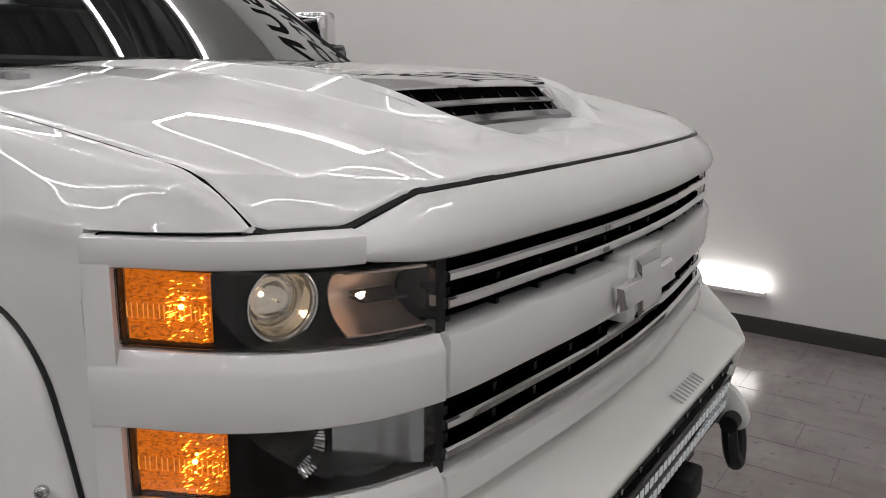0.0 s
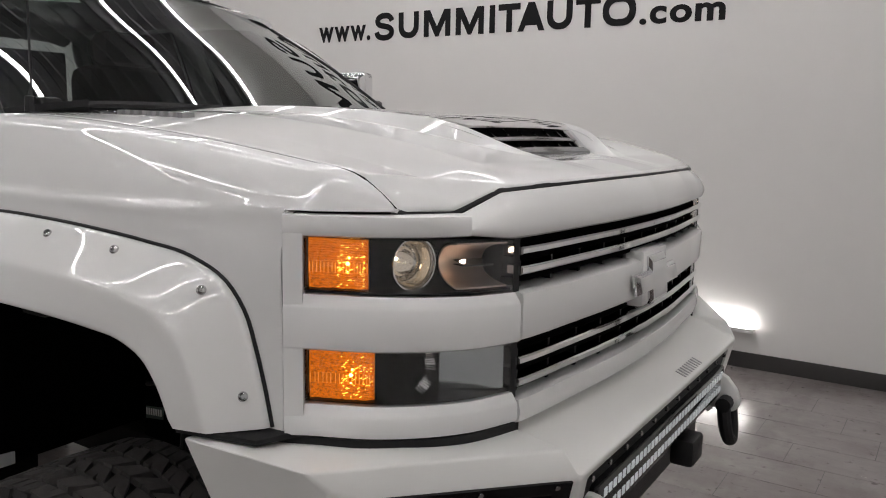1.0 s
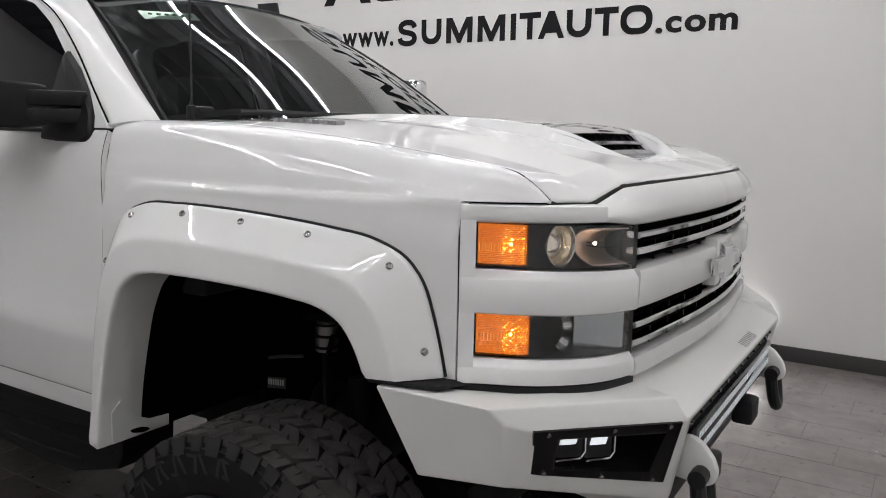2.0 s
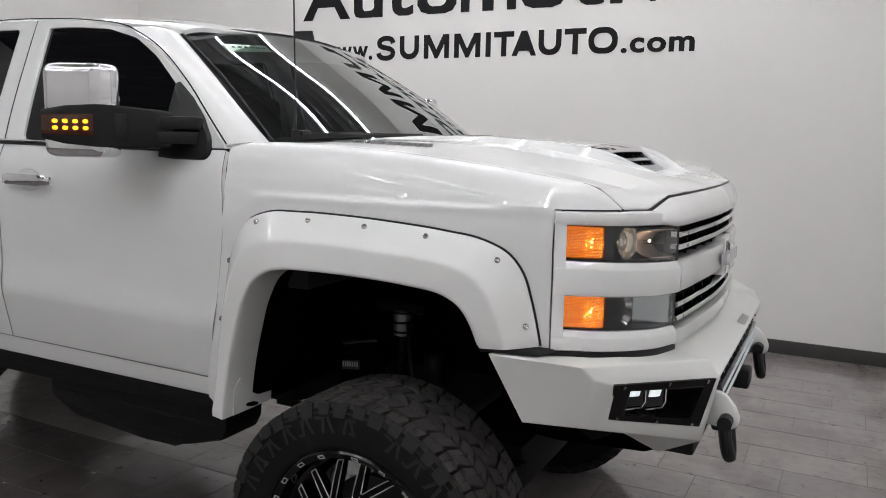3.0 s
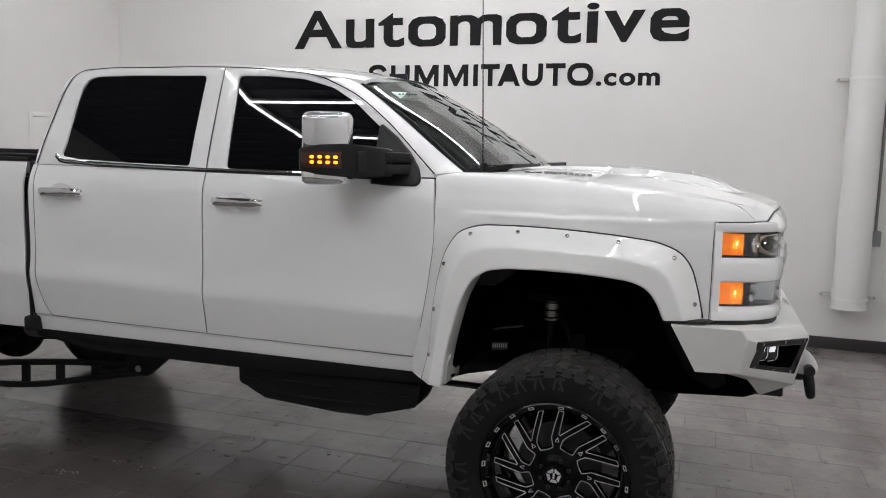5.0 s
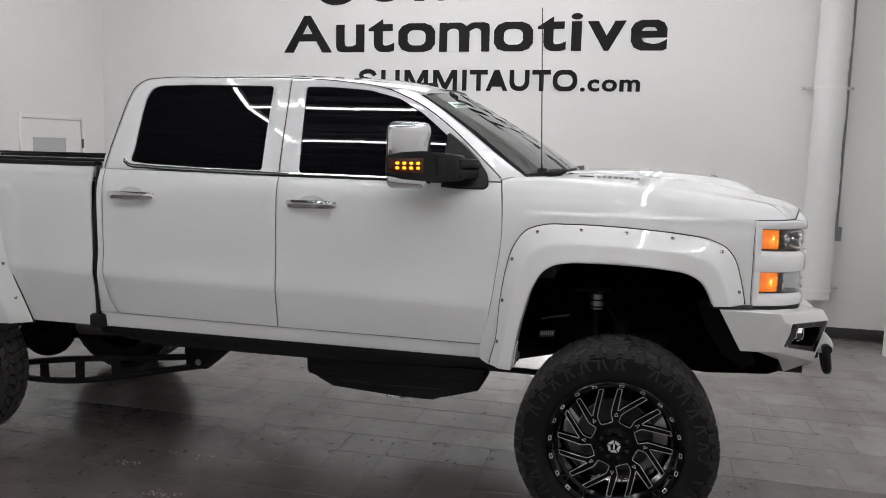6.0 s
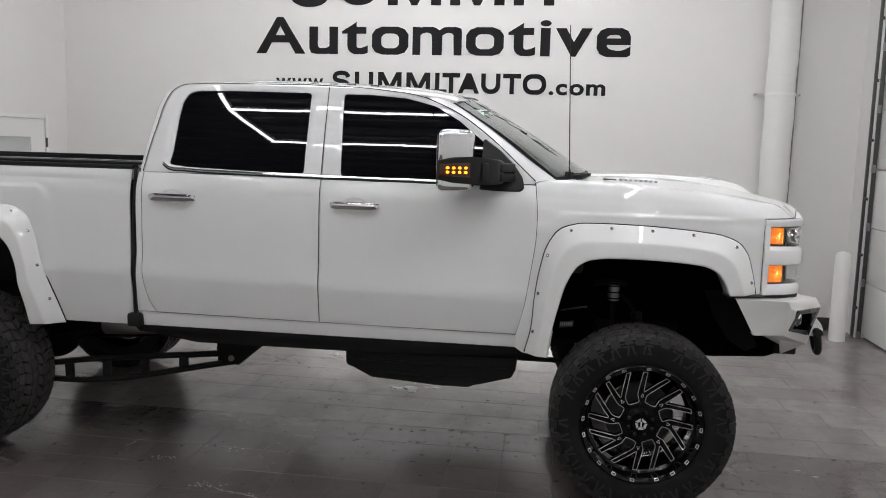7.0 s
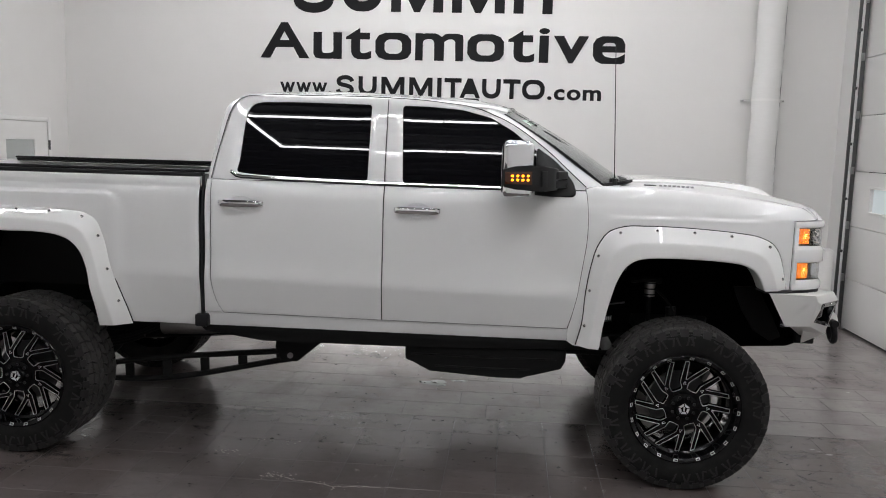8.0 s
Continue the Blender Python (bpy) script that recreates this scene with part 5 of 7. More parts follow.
# grille between the headlights, built across the whole width
def across(prof, half, n=61, kink=0.0):
    """A bar across the nose between -half and half."""
    k = np.argmin(np.abs(nose[:, 0] - half))
    line = poly(nose[k:], n // 2 + 1)
    pts = [(x, -y) for y, x in line] + [(x, y) for y, x in line[::-1][1:]]
    return np.array([[(x + o, y, z) for o, z in prof] for x, y in pts])


def solid_across(name, prof, half, mat, parent, label="", n=61):
    m = bmesh.new()
    sheet(m, across(prof + prof[:1], half, n))
    bmesh.ops.holes_fill(m, edges=[e for e in m.edges if e.is_boundary])
    bmesh.ops.remove_doubles(m, verts=m.verts, dist=1e-5)
    return part(name, m, mat, parent, label)


m = bmesh.new()
g = across([(-0.07, 1.12), (-0.07, 1.50)], 0.618)
sheet(m, g)
grille = part("grille", m, LINER, truck, "black grille with chrome bars between white cross panels")
solid_across("centre_panel", rounded(1.283, 1.376, 0.011, -0.06, 0.010), 0.610, PAINT, grille)
solid_across("lower_panel", [(-0.06, 1.112), (-0.02, 1.112), (0.008, 1.125), (0.012, 1.145), (0.007, 1.168), (-0.06, 1.172)], 0.610, PAINT, grille)
for z in (1.4535, 1.417, 1.2425, 1.200):
    solid_across("grille_bar", [(-0.03, z - 0.008), (0.0, z - 0.0085), (0.004, z - 0.005), (0.004, z + 0.004), (0.0, z + 0.007), (-0.03, z + 0.007)], 0.606, CHROME, grille, "chrome grille bar")
for z in (1.435, 1.395, 1.466, 1.263, 1.221, 1.184):
    solid_across("grille_mesh", [(-0.045, z - 0.005), (-0.02, z - 0.005), (-0.02, z + 0.005), (-0.045, z + 0.005)], 0.606, LINER, grille)
for i in range(-5, 6):
    y = i * 0.115
    x = np.interp(abs(y), nose[::-1, 0], nose[::-1, 1])
    for z0, z1 in ((1.38, 1.478), (1.172, 1.283)):
        m = bmesh.new()
        box(m, (x - 0.06, y - 0.005, z0), (x - 0.024, y + 0.005, z1))
        part("grille_post", m, BLACK, grille)
for s in SIDES:
    for z0, z1 in ((1.375, 1.482), (1.165, 1.29)):
        m = bmesh.new()
        sheet(m, nose_part(0.622, 0.604, [(-0.06, z0), (-0.006, z0), (-0.006, z1), (-0.06, z1)], s, 4))
        part("grille_end", m, BLACK, grille)
# header panel between hood lip and grille
rows = []
for v in np.linspace(-1, 1, 81):
    y = 0.7325 * v
    a = abs(y)
    x = np.interp(a, nose[::-1, 0], nose[::-1, 1])
    zt = np.interp(a, hfz[:, 0], hfz[:, 1]) - 0.008
    xt = np.interp(a, hf[:, 0], hf[:, 1]) + 0.003
    zb = 1.480 + 0.011 * sm(0.62, 0.73, a)
    xb = x + 0.010 - 0.008 * sm(0.66, 0.73, a)
    rows.append(curve([(xb - 0.03, y, zb), (xb - 0.004, y, zb + 0.001), (xb, y, zb + 0.010), (xb * 0.8 + xt * 0.2, y, zb * 0.45 + zt * 0.55), (xt, y, zt)], 14))
header = part("header_panel", shell(np.array(rows), 0.012, away=(0, 0, 1.4)), PAINT, truck)
m = bmesh.new()
tube(m, [(np.interp(abs(y), hf[:, 0], hf[:, 1]) - 0.006, y, np.interp(abs(y), hfz[:, 0], hfz[:, 1]) - 0.008) for y in np.linspace(-0.826, 0.826, 90)], 0.007, 6)
part("hood_seal", m, BLACK, header)
# emblem: a plain slanted cross shape with a chrome edge on a white plinth
m = bmesh.new()
box(m, (0.85, -0.088, 1.258), (0.901, 0.088, 1.396), 0.010)
part("emblem_plinth", m, PAINT, grille)
cross = [(-0.158, -0.026), (-0.058, -0.026), (-0.066, -0.060), (0.046, -0.060), (0.054, -0.026), (0.140, -0.026), (0.166, 0.026), (0.066, 0.026), (0.074, 0.060), (-0.038, 0.060), (-0.046, 0.026), (-0.132, 0.026)]
m = bmesh.new()
low = [m.verts.new((0.899, -y, 1.322 + z)) for y, z in cross]
rim = [m.verts.new((0.906, -y, 1.322 + z)) for y, z in cross]
top = [m.verts.new((0.914, -y * 0.92 , 1.322 + z * 0.80)) for y, z in cross]
for p, q in ((low, rim), (rim, top)):
    for k in range(12):
        m.faces.new((p[k], p[(k + 1) % 12], q[(k + 1) % 12], q[k]))
m.faces.new(top)
emb = part("emblem", m, CHROME, truck, "plain cross-shaped emblem in white with chrome edges", sharp=10)
m = bmesh.new()
prism(m, [(0.9135, -y * 0.90, 1.322 + z * 0.755) for y, z in cross], (0.0025, 0, 0), 0.001)
part("emblem_face", m, PAINT, emb)

# ---- steel front bumper ----
def facet(m, pts, inside=(0.3, 0, 0.9), thick=0.006):
    p = [Vector(q) for q in pts]
    n = (p[1] - p[0]).cross(p[2] - p[0]).normalized()
    c = sum(p, Vector()) / len(p)
    if n.dot(c - Vector(inside)) < 0:
        n = -n
    prism(m, p, -n * thick)


def lerp(a, b, t):
    return Vector(a) * (1 - t) + Vector(b) * t


bm_b = bmesh.new()
plates = []


def skin(*pts):
    bm_b.faces.new([bm_b.verts.new(p) for p in pts])


for s in SIDES:
    P = lambda x, y, z: Vector((x, s * y, z))
    A, B, C, D = P(0.424, 1.048, 1.139), P(0.680, 1.030, 1.134), P(0.690, 0.965, 0.945), P(0.525, 1.032, 0.955)
    F, T2, V1, V2 = P(0.706, 0.996, 1.096), P(0.976, 0.605, 1.044), P(0.815, 0.60, 1.108), P(0.945, 0.612, 1.094)
    E = P(0.930, 0.570, 0.822)
    A2, B2 = P(0.45, 0.80, 1.120), P(0.66, 0.80, 1.118)
    skin(A, B, F, C, D)
    skin(A, A2, B2, B)
    skin(B, B2, V1, V2)
    skin(B, V2, T2, F)
    skin(V1, T2, V2)
    # wing face, open behind the lamp plate
    tl, tr, br, bl = P(0.752, 0.953, 1.078), P(0.966, 0.622, 1.042), P(0.924, 0.600, 0.880), P(0.722, 0.905, 0.962)
    mid = (tl + tr + br + bl) / 4
    hole = [mid + (q - mid) * 0.90 for q in (tl, tr, br, bl)]
    outer = [F, T2, E, C]
    for k in range(4):
        l = (k + 1) % 4
        skin(outer[k], outer[l], hole[l], hole[k])
    # under side of the wing
    W1, W2 = P(0.80, 0.52, 0.80), P(0.60, 0.88, 0.93)
    skin(C, E, W1, W2)
    skin(D, C, W2, P(0.535, 0.93, 0.947))
    skin(T2, P(0.968, 0.555, 1.024), P(0.925, 0.525, 0.822), E)
    plates.append((s, tl, tr, br, bl))
for a, b in (((0.815, 0.60, 1.108), (0.976, 0.605, 1.044)), ((0.976, 0.605, 1.044), (0.968, 0.555, 1.024))):
    skin(Vector(a), Vector(b), Vector((b[0], -b[1], b[2])), Vector((a[0], -a[1], a[2])))
bmesh.ops.remove_doubles(bm_b, verts=bm_b.verts, dist=1e-4)
bmesh.ops.recalc_face_normals(bm_b, faces=bm_b.faces)
fold = [e for e in bm_b.edges if len(e.link_faces) == 2 and e.calc_face_angle(0) > radians(12)]
bmesh.ops.bevel(bm_b, geom=fold, offset=0.006, segments=3, profile=0.5, affect="EDGES")
rim = [e for e in bm_b.edges if e.is_boundary]
for v in bmesh.ops.extrude_edge_only(bm_b, edges=rim)["geom"]:
    if isinstance(v, bmesh.types.BMVert):
        v.co = v.co + (Vector((0.70, v.co.y * 0.85, 1.0)) - v.co).normalized() * 0.008
bumper = part("bumper", bm_b, BUMPER_PAINT, truck, "angular white steel front bumper", sharp=30)
for s in SIDES:
    m = bmesh.new()
    facet(m, ((0.715, s * 0.80, 0.903), (0.925, s * 0.565, 0.82), (0.80, s * 0.55, 0.755)), inside=(0.7, 0, 0.85))
    part("lower_guard", m, BUMPER_PAINT, bumper)
m = bmesh.new()
prism(m, [(0.962, -0.56, 1.022), (0.962, 0.56, 1.022), (0.925, 0.53, 0.86), (0.925, -0.53, 0.86)], (-0.03, 0, 0))
box(m, (0.78, -0.50, 0.74), (0.90, 0.50, 0.86), 0.01)
part("centre_insert", m, BLACK, bumper, "black centre insert")
m = bmesh.new()
box(m, (0.945, -0.50, 0.90), (0.972, 0.50, 0.985), 0.006)
part("light_bar", m, GLOSS_BLACK, bumper, "black light bar with two rows of lit diodes")
for z in (0.962, 0.924):
    m = bmesh.new()
    for i in range(36):
        y = -0.475 + i * 0.0267
        box(m, (0.971, y, z - 0.009), (0.9735, y + 0.017, z + 0.009))
    tagged(part("diode_strip", m, DIODE, bumper), kind="stuff")
for y, z, w in ((-0.34, 0.845, 0.09), (0.16, 0.85, 0.10)):
    m = bmesh.new()
    box(m, (0.93, y - w / 2, z - 0.05), (0.995, y + w / 2, z + 0.025), 0.012)
    part("sensor_box", m, BLACK, bumper)
for i in range(12):
    m = bmesh.new()
    y = -0.52 + i * 1.04 / 11
    tube(m, [(0.960, y, 1.008), (0.9665, y, 1.008)], 0.006, 8)
    part("bolt", m, CHROME, bumper)
for i in range(9):
    m = bmesh.new()
    y = 0.10 + i * 0.019
    q = lambda x, v: (x, v, 1.108 - (x - 0.815) * 0.064 / 0.161 + 0.0012)
    prism(m, [q(0.937, y), q(0.965, y), q(0.965, y + 0.006), q(0.937, y + 0.006)], (0.0004, 0, 0.001))
    part("mark", m, BADGE_GREY, bumper)
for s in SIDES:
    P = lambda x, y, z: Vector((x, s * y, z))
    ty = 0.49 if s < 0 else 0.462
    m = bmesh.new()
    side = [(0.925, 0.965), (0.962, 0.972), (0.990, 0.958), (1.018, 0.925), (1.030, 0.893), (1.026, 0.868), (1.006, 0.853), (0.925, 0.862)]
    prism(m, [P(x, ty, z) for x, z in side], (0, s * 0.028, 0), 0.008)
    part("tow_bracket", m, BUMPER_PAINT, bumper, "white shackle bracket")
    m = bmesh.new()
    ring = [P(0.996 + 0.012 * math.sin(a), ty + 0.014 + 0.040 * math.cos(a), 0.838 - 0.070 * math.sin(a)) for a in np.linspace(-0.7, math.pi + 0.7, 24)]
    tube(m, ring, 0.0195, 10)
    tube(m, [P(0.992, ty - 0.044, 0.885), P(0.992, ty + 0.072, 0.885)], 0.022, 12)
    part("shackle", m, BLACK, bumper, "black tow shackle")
for s, tl, tr, br, bl in plates:
    mid = (tl + tr + br + bl) / 4
    n = (tr - tl).cross(bl - tl).normalized()
    if n.x < 0:
        n = -n
    o = [q + n * 0.003 for q in (tl, tr, br, bl)]
    ux = tr - tl
    at = lambda a, b: lerp(lerp(tl, tr, a), lerp(bl, br, a), b) + n * 0.003
    inn = [at(0.15, 0.16), at(0.90, 0.14), at(0.86, 0.84), at(0.15, 0.86)]
    m = bmesh.new()
    for k in range(4):
        l = (k + 1) % 4
        facet(m, (o[k], o[l], inn[l], inn[k]))
    lp = part("lamp_plate", m, RIM_BLACK, truck, "bolted gloss black lamp plate with two lit square lamps")
    m = bmesh.new()
    back = [q - n * 0.09 for q in inn]
    for k in range(4):
        l = (k + 1) % 4
        facet(m, (inn[k], inn[l], back[l], back[k]), thick=0.004)
    facet(m, back)
    part("recess", m, GLOSS_BLACK, lp)
    for i, t in enumerate((0.295, 0.505)):
        c = at(t, 0.50) - n * 0.034
        ex, ez = ux.normalized() * 0.036, Vector((0, 0, 0.034))
        m = bmesh.new()
        prism(m, [c - ex - ez, c + ex - ez, c + ex + ez, c - ex + ez], -n * 0.036)
        part("lamp_body", m, BLACK, lp)
        m = bmesh.new()
        prism(m, [c - ex * 0.70 - ez * 0.05 + n * 0.001, c + ex * 0.45 - ez * 0.05 + n * 0.001, c + ex * 0.75 + ez * 0.75 + n * 0.001, c - ex * 0.45 + ez * 0.75 + n * 0.001], n * 0.003)
        part("lamp_lens", m, LED_GLOW, lp, "lit white lens")
        m = bmesh.new()
        tube(m, [c + ex * 1.25 + ez * 0.9, c + ex * 1.25 - ez * 0.7, c + ex * 0.9 - ez * 1.15, c - ex * 0.9 - ez * 1.2], 0.0025, 6)
        part("lamp_trim", m, CHROME, lp)
    for a, b, t in ((tl, tr, 0.04), (tl, tr, 0.52), (tl, tr, 0.965), (bl, br, 0.04), (bl, br, 0.5), (bl, br, 0.95)):
        q = lerp(a, b, t)
        q = q + (mid - q) * 0.11 + n * 0.003
        m = bmesh.new()
        tube(m, [q, q + n * 0.004], 0.0055, 10)
        part("bolt", m, CHROME, lp)

# ---- wheel-arch flares ----
F_OUT = [(-0.612, 0.792), (-0.585, 0.90), (-0.568, 1.10), (-0.545, 1.25), (-0.510, 1.37), (-0.455, 1.445), (-0.38, 1.474), (-0.25, 1.482), (-0.09, 1.481), (0.10, 1.472), (0.25, 1.459), (0.37, 1.440), (0.445, 1.405), (0.485, 1.355), (0.508, 1.29), (0.526, 1.22), (0.540, 1.155)]
F_IN = [(-0.490, 0.792), (-0.478, 0.90), (-0.442, 1.07), (-0.405, 1.19), (-0.36, 1.265), (-0.31, 1.298), (-0.25, 1.311), (-0.15, 1.316), (-0.035, 1.316), (0.08, 1.312), (0.19, 1.303), (0.275, 1.289), (0.328, 1.262), (0.360, 1.222), (0.380, 1.18), (0.388, 1.160), (0.392, 1.151)]
R_IN = [(-3.396, 0.792), (-3.402, 0.88), (-3.420, 1.02), (-3.446, 1.15), (-3.482, 1.238), (-3.535, 1.292), (-3.61, 1.323), (-3.70, 1.336), (-3.90, 1.338)]
R_OUT = [(-3.232, 0.792), (-3.262, 0.90), (-3.302, 1.03), (-3.345, 1.18), (-3.384, 1.33), (-3.424, 1.415), (-3.49, 1.452), (-3.60, 1.466), (-3.90, 1.478)]
mirror_x = lambda q: q + [(-7.80 - x, z) for x, z in q[::-1][1:]]
R_IN, R_OUT = mirror_x(R_IN), mirror_x(R_OUT)
F_BOLTS = [(-0.401, 1.462), (-0.191, 1.467), (0.02, 1.461), (0.231, 1.448), (0.438, 1.408), (0.519, 1.225), (-0.516, 1.318), (-0.553, 1.113), (-0.582, 0.907)]
R_BOLTS = [(-3.885, 1.470), (-3.687, 1.462), (-3.487, 1.448), (-3.381, 1.327), (-3.344, 1.124), (-3.304, 0.927), (-4.115, 1.462), (-4.315, 1.448), (-4.42, 1.327), (-4.456, 1.124), (-4.496, 0.927)]
FLARE_PROF = np.array([(0, 0.003), (0.006, 0.012), (0.016, 0.0185), (0.03, 0.0215), (0.06, 0.0265), (0.15, 0.0405), (0.25, 0.056), (0.36, 0.073), (0.43, 0.0838), (0.462, 0.0882), (0.485, 0.0908), (0.51, 0.0925), (0.54, 0.0938), (0.60, 0.0955), (0.70, 0.0985), (0.82, 0.102), (0.92, 0.105), (0.955, 0.1055), (0.98, 0.1035), (0.995, 0.098), (1.0, 0.090), (1.006, 0.06), (1.014, 0.012), (1.020, -0.035)])
for s in SIDES:
    for out, inn, bolts, front in ((F_OUT, F_IN, F_BOLTS, True), (R_OUT, R_IN, R_BOLTS, False)):
        a, b = curve(out, 90), curve(inn, 90)
        rows = []
        for p, q in zip(a, b):
            base = FEND_W(np.clip(p[0], -0.62, 0.56)) if front else H(min(p[1], 1.45))
            c = FLARE_PROF
            rows.append([((p + (q - p) * t)[0], s * (base + o), (p + (q - p) * t)[1]) for t, o in c])
        flare = part("wheel_flare", shell(np.array(rows), 0.006, away=(0 if front else -3.9, 0, 1.0)), FLARE_PAINT, truck, "bolt-on white wheel-arch flare", sharp=60)
        m = bmesh.new()
        tube(m, [(p[0], s * ((FEND_W(np.clip(p[0], -0.62, 0.56)) if front else H(min(p[1], 1.45))) + 0.003), p[1]) for p in a], 0.0038, 6)
        part("edge_trim", m, BLACK, flare)
        for x, z in bolts:
            k = np.argmin(np.hypot(a[:, 0] - x, a[:, 1] - z))
            across_w = np.hypot(*(b[k] - a[k]))
            d = 0.13
            x, z = a[k] + (b[k] - a[k]) * d
            base = (FEND_W(np.clip(a[k][0], -0.62, 0.56)) if front else H(min(a[k][1], 1.45))) + np.interp(d, FLARE_PROF[:20, 0], FLARE_PROF[:20, 1])
            radial = (a[k] - b[k]) / across_w
            tilt = math.atan2(0.048, 0.35 * across_w)
            nrm = Vector((radial[0] * math.sin(tilt), s * math.cos(tilt), radial[1] * math.sin(tilt)))
            m4 = Matrix.Translation(Vector((x, s * base, z)) + nrm * 0.001) @ nrm.to_track_quat("Y", "Z").to_matrix().to_4x4()
            m = bmesh.new()
            revolve(m, [(0.0090, -0.003), (0.0088, 0.0025), (0.0068, 0.0052), (0.0042, 0.0062), (0.0036, 0.002), (0.0003, 0.002)], 16)
            part("bolt", m, BOLT_STEEL, flare, "steel button-head bolt").matrix_local = m4
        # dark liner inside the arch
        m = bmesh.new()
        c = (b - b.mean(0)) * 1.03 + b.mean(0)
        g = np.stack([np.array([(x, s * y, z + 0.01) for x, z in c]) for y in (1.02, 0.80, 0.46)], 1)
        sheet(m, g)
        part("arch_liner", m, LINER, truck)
    m = bmesh.new()
    prism(m, [(0.385, s * 0.92, 1.1395), (0.395, s * 1.044, 1.1395), (0.555, s * 1.006, 1.1395), (0.585, s * 0.93, 1.1395)], (0, 0, 0.011), 0.003)
    part("flare_seal", m, BLACK, truck, "black rubber strip between flare and bumper")
    # inner panel closing the front flare's foot
    m = bmesh.new()
    prism(m, [(-0.482, s * 0.86, 0.795), (-0.484, s * 1.05, 0.795), (-0.474, s * 1.055, 0.89), (-0.468, s * 1.03, 0.92), (-0.474, s * 0.98, 0.86), (-0.478, s * 0.93, 0.835), (-0.480, s * 0.86, 0.828)], (-0.004, 0, 0))
    foot = part("flare_foot", m, FLARE_PAINT, truck, "white inner foot of the flare with a slot")
    m = bmesh.new()
    g = [(-0.477, s * (0.965 + 0.032 * math.cos(a)), 0.812 + 0.008 * math.sin(a) + 0.006 * math.cos(a)) for a in np.linspace(0, 2 * math.pi, 16, endpoint=False)]
    prism(m, g, (0.001, 0, 0))
    part("slot", m, LINER, foot)

# ---- towing mirrors ----
def pillow(lo, hi, r, seg=5):
    """A block with generously rounded edges."""
    m = bmesh.new()
    box(m, [min(a, b) for a, b in zip(lo, hi)], [max(a, b) for a, b in zip(lo, hi)])
    bmesh.ops.bevel(m, geom=list(m.edges), offset=r, segments=seg, profile=0.5, affect="EDGES")
    return m


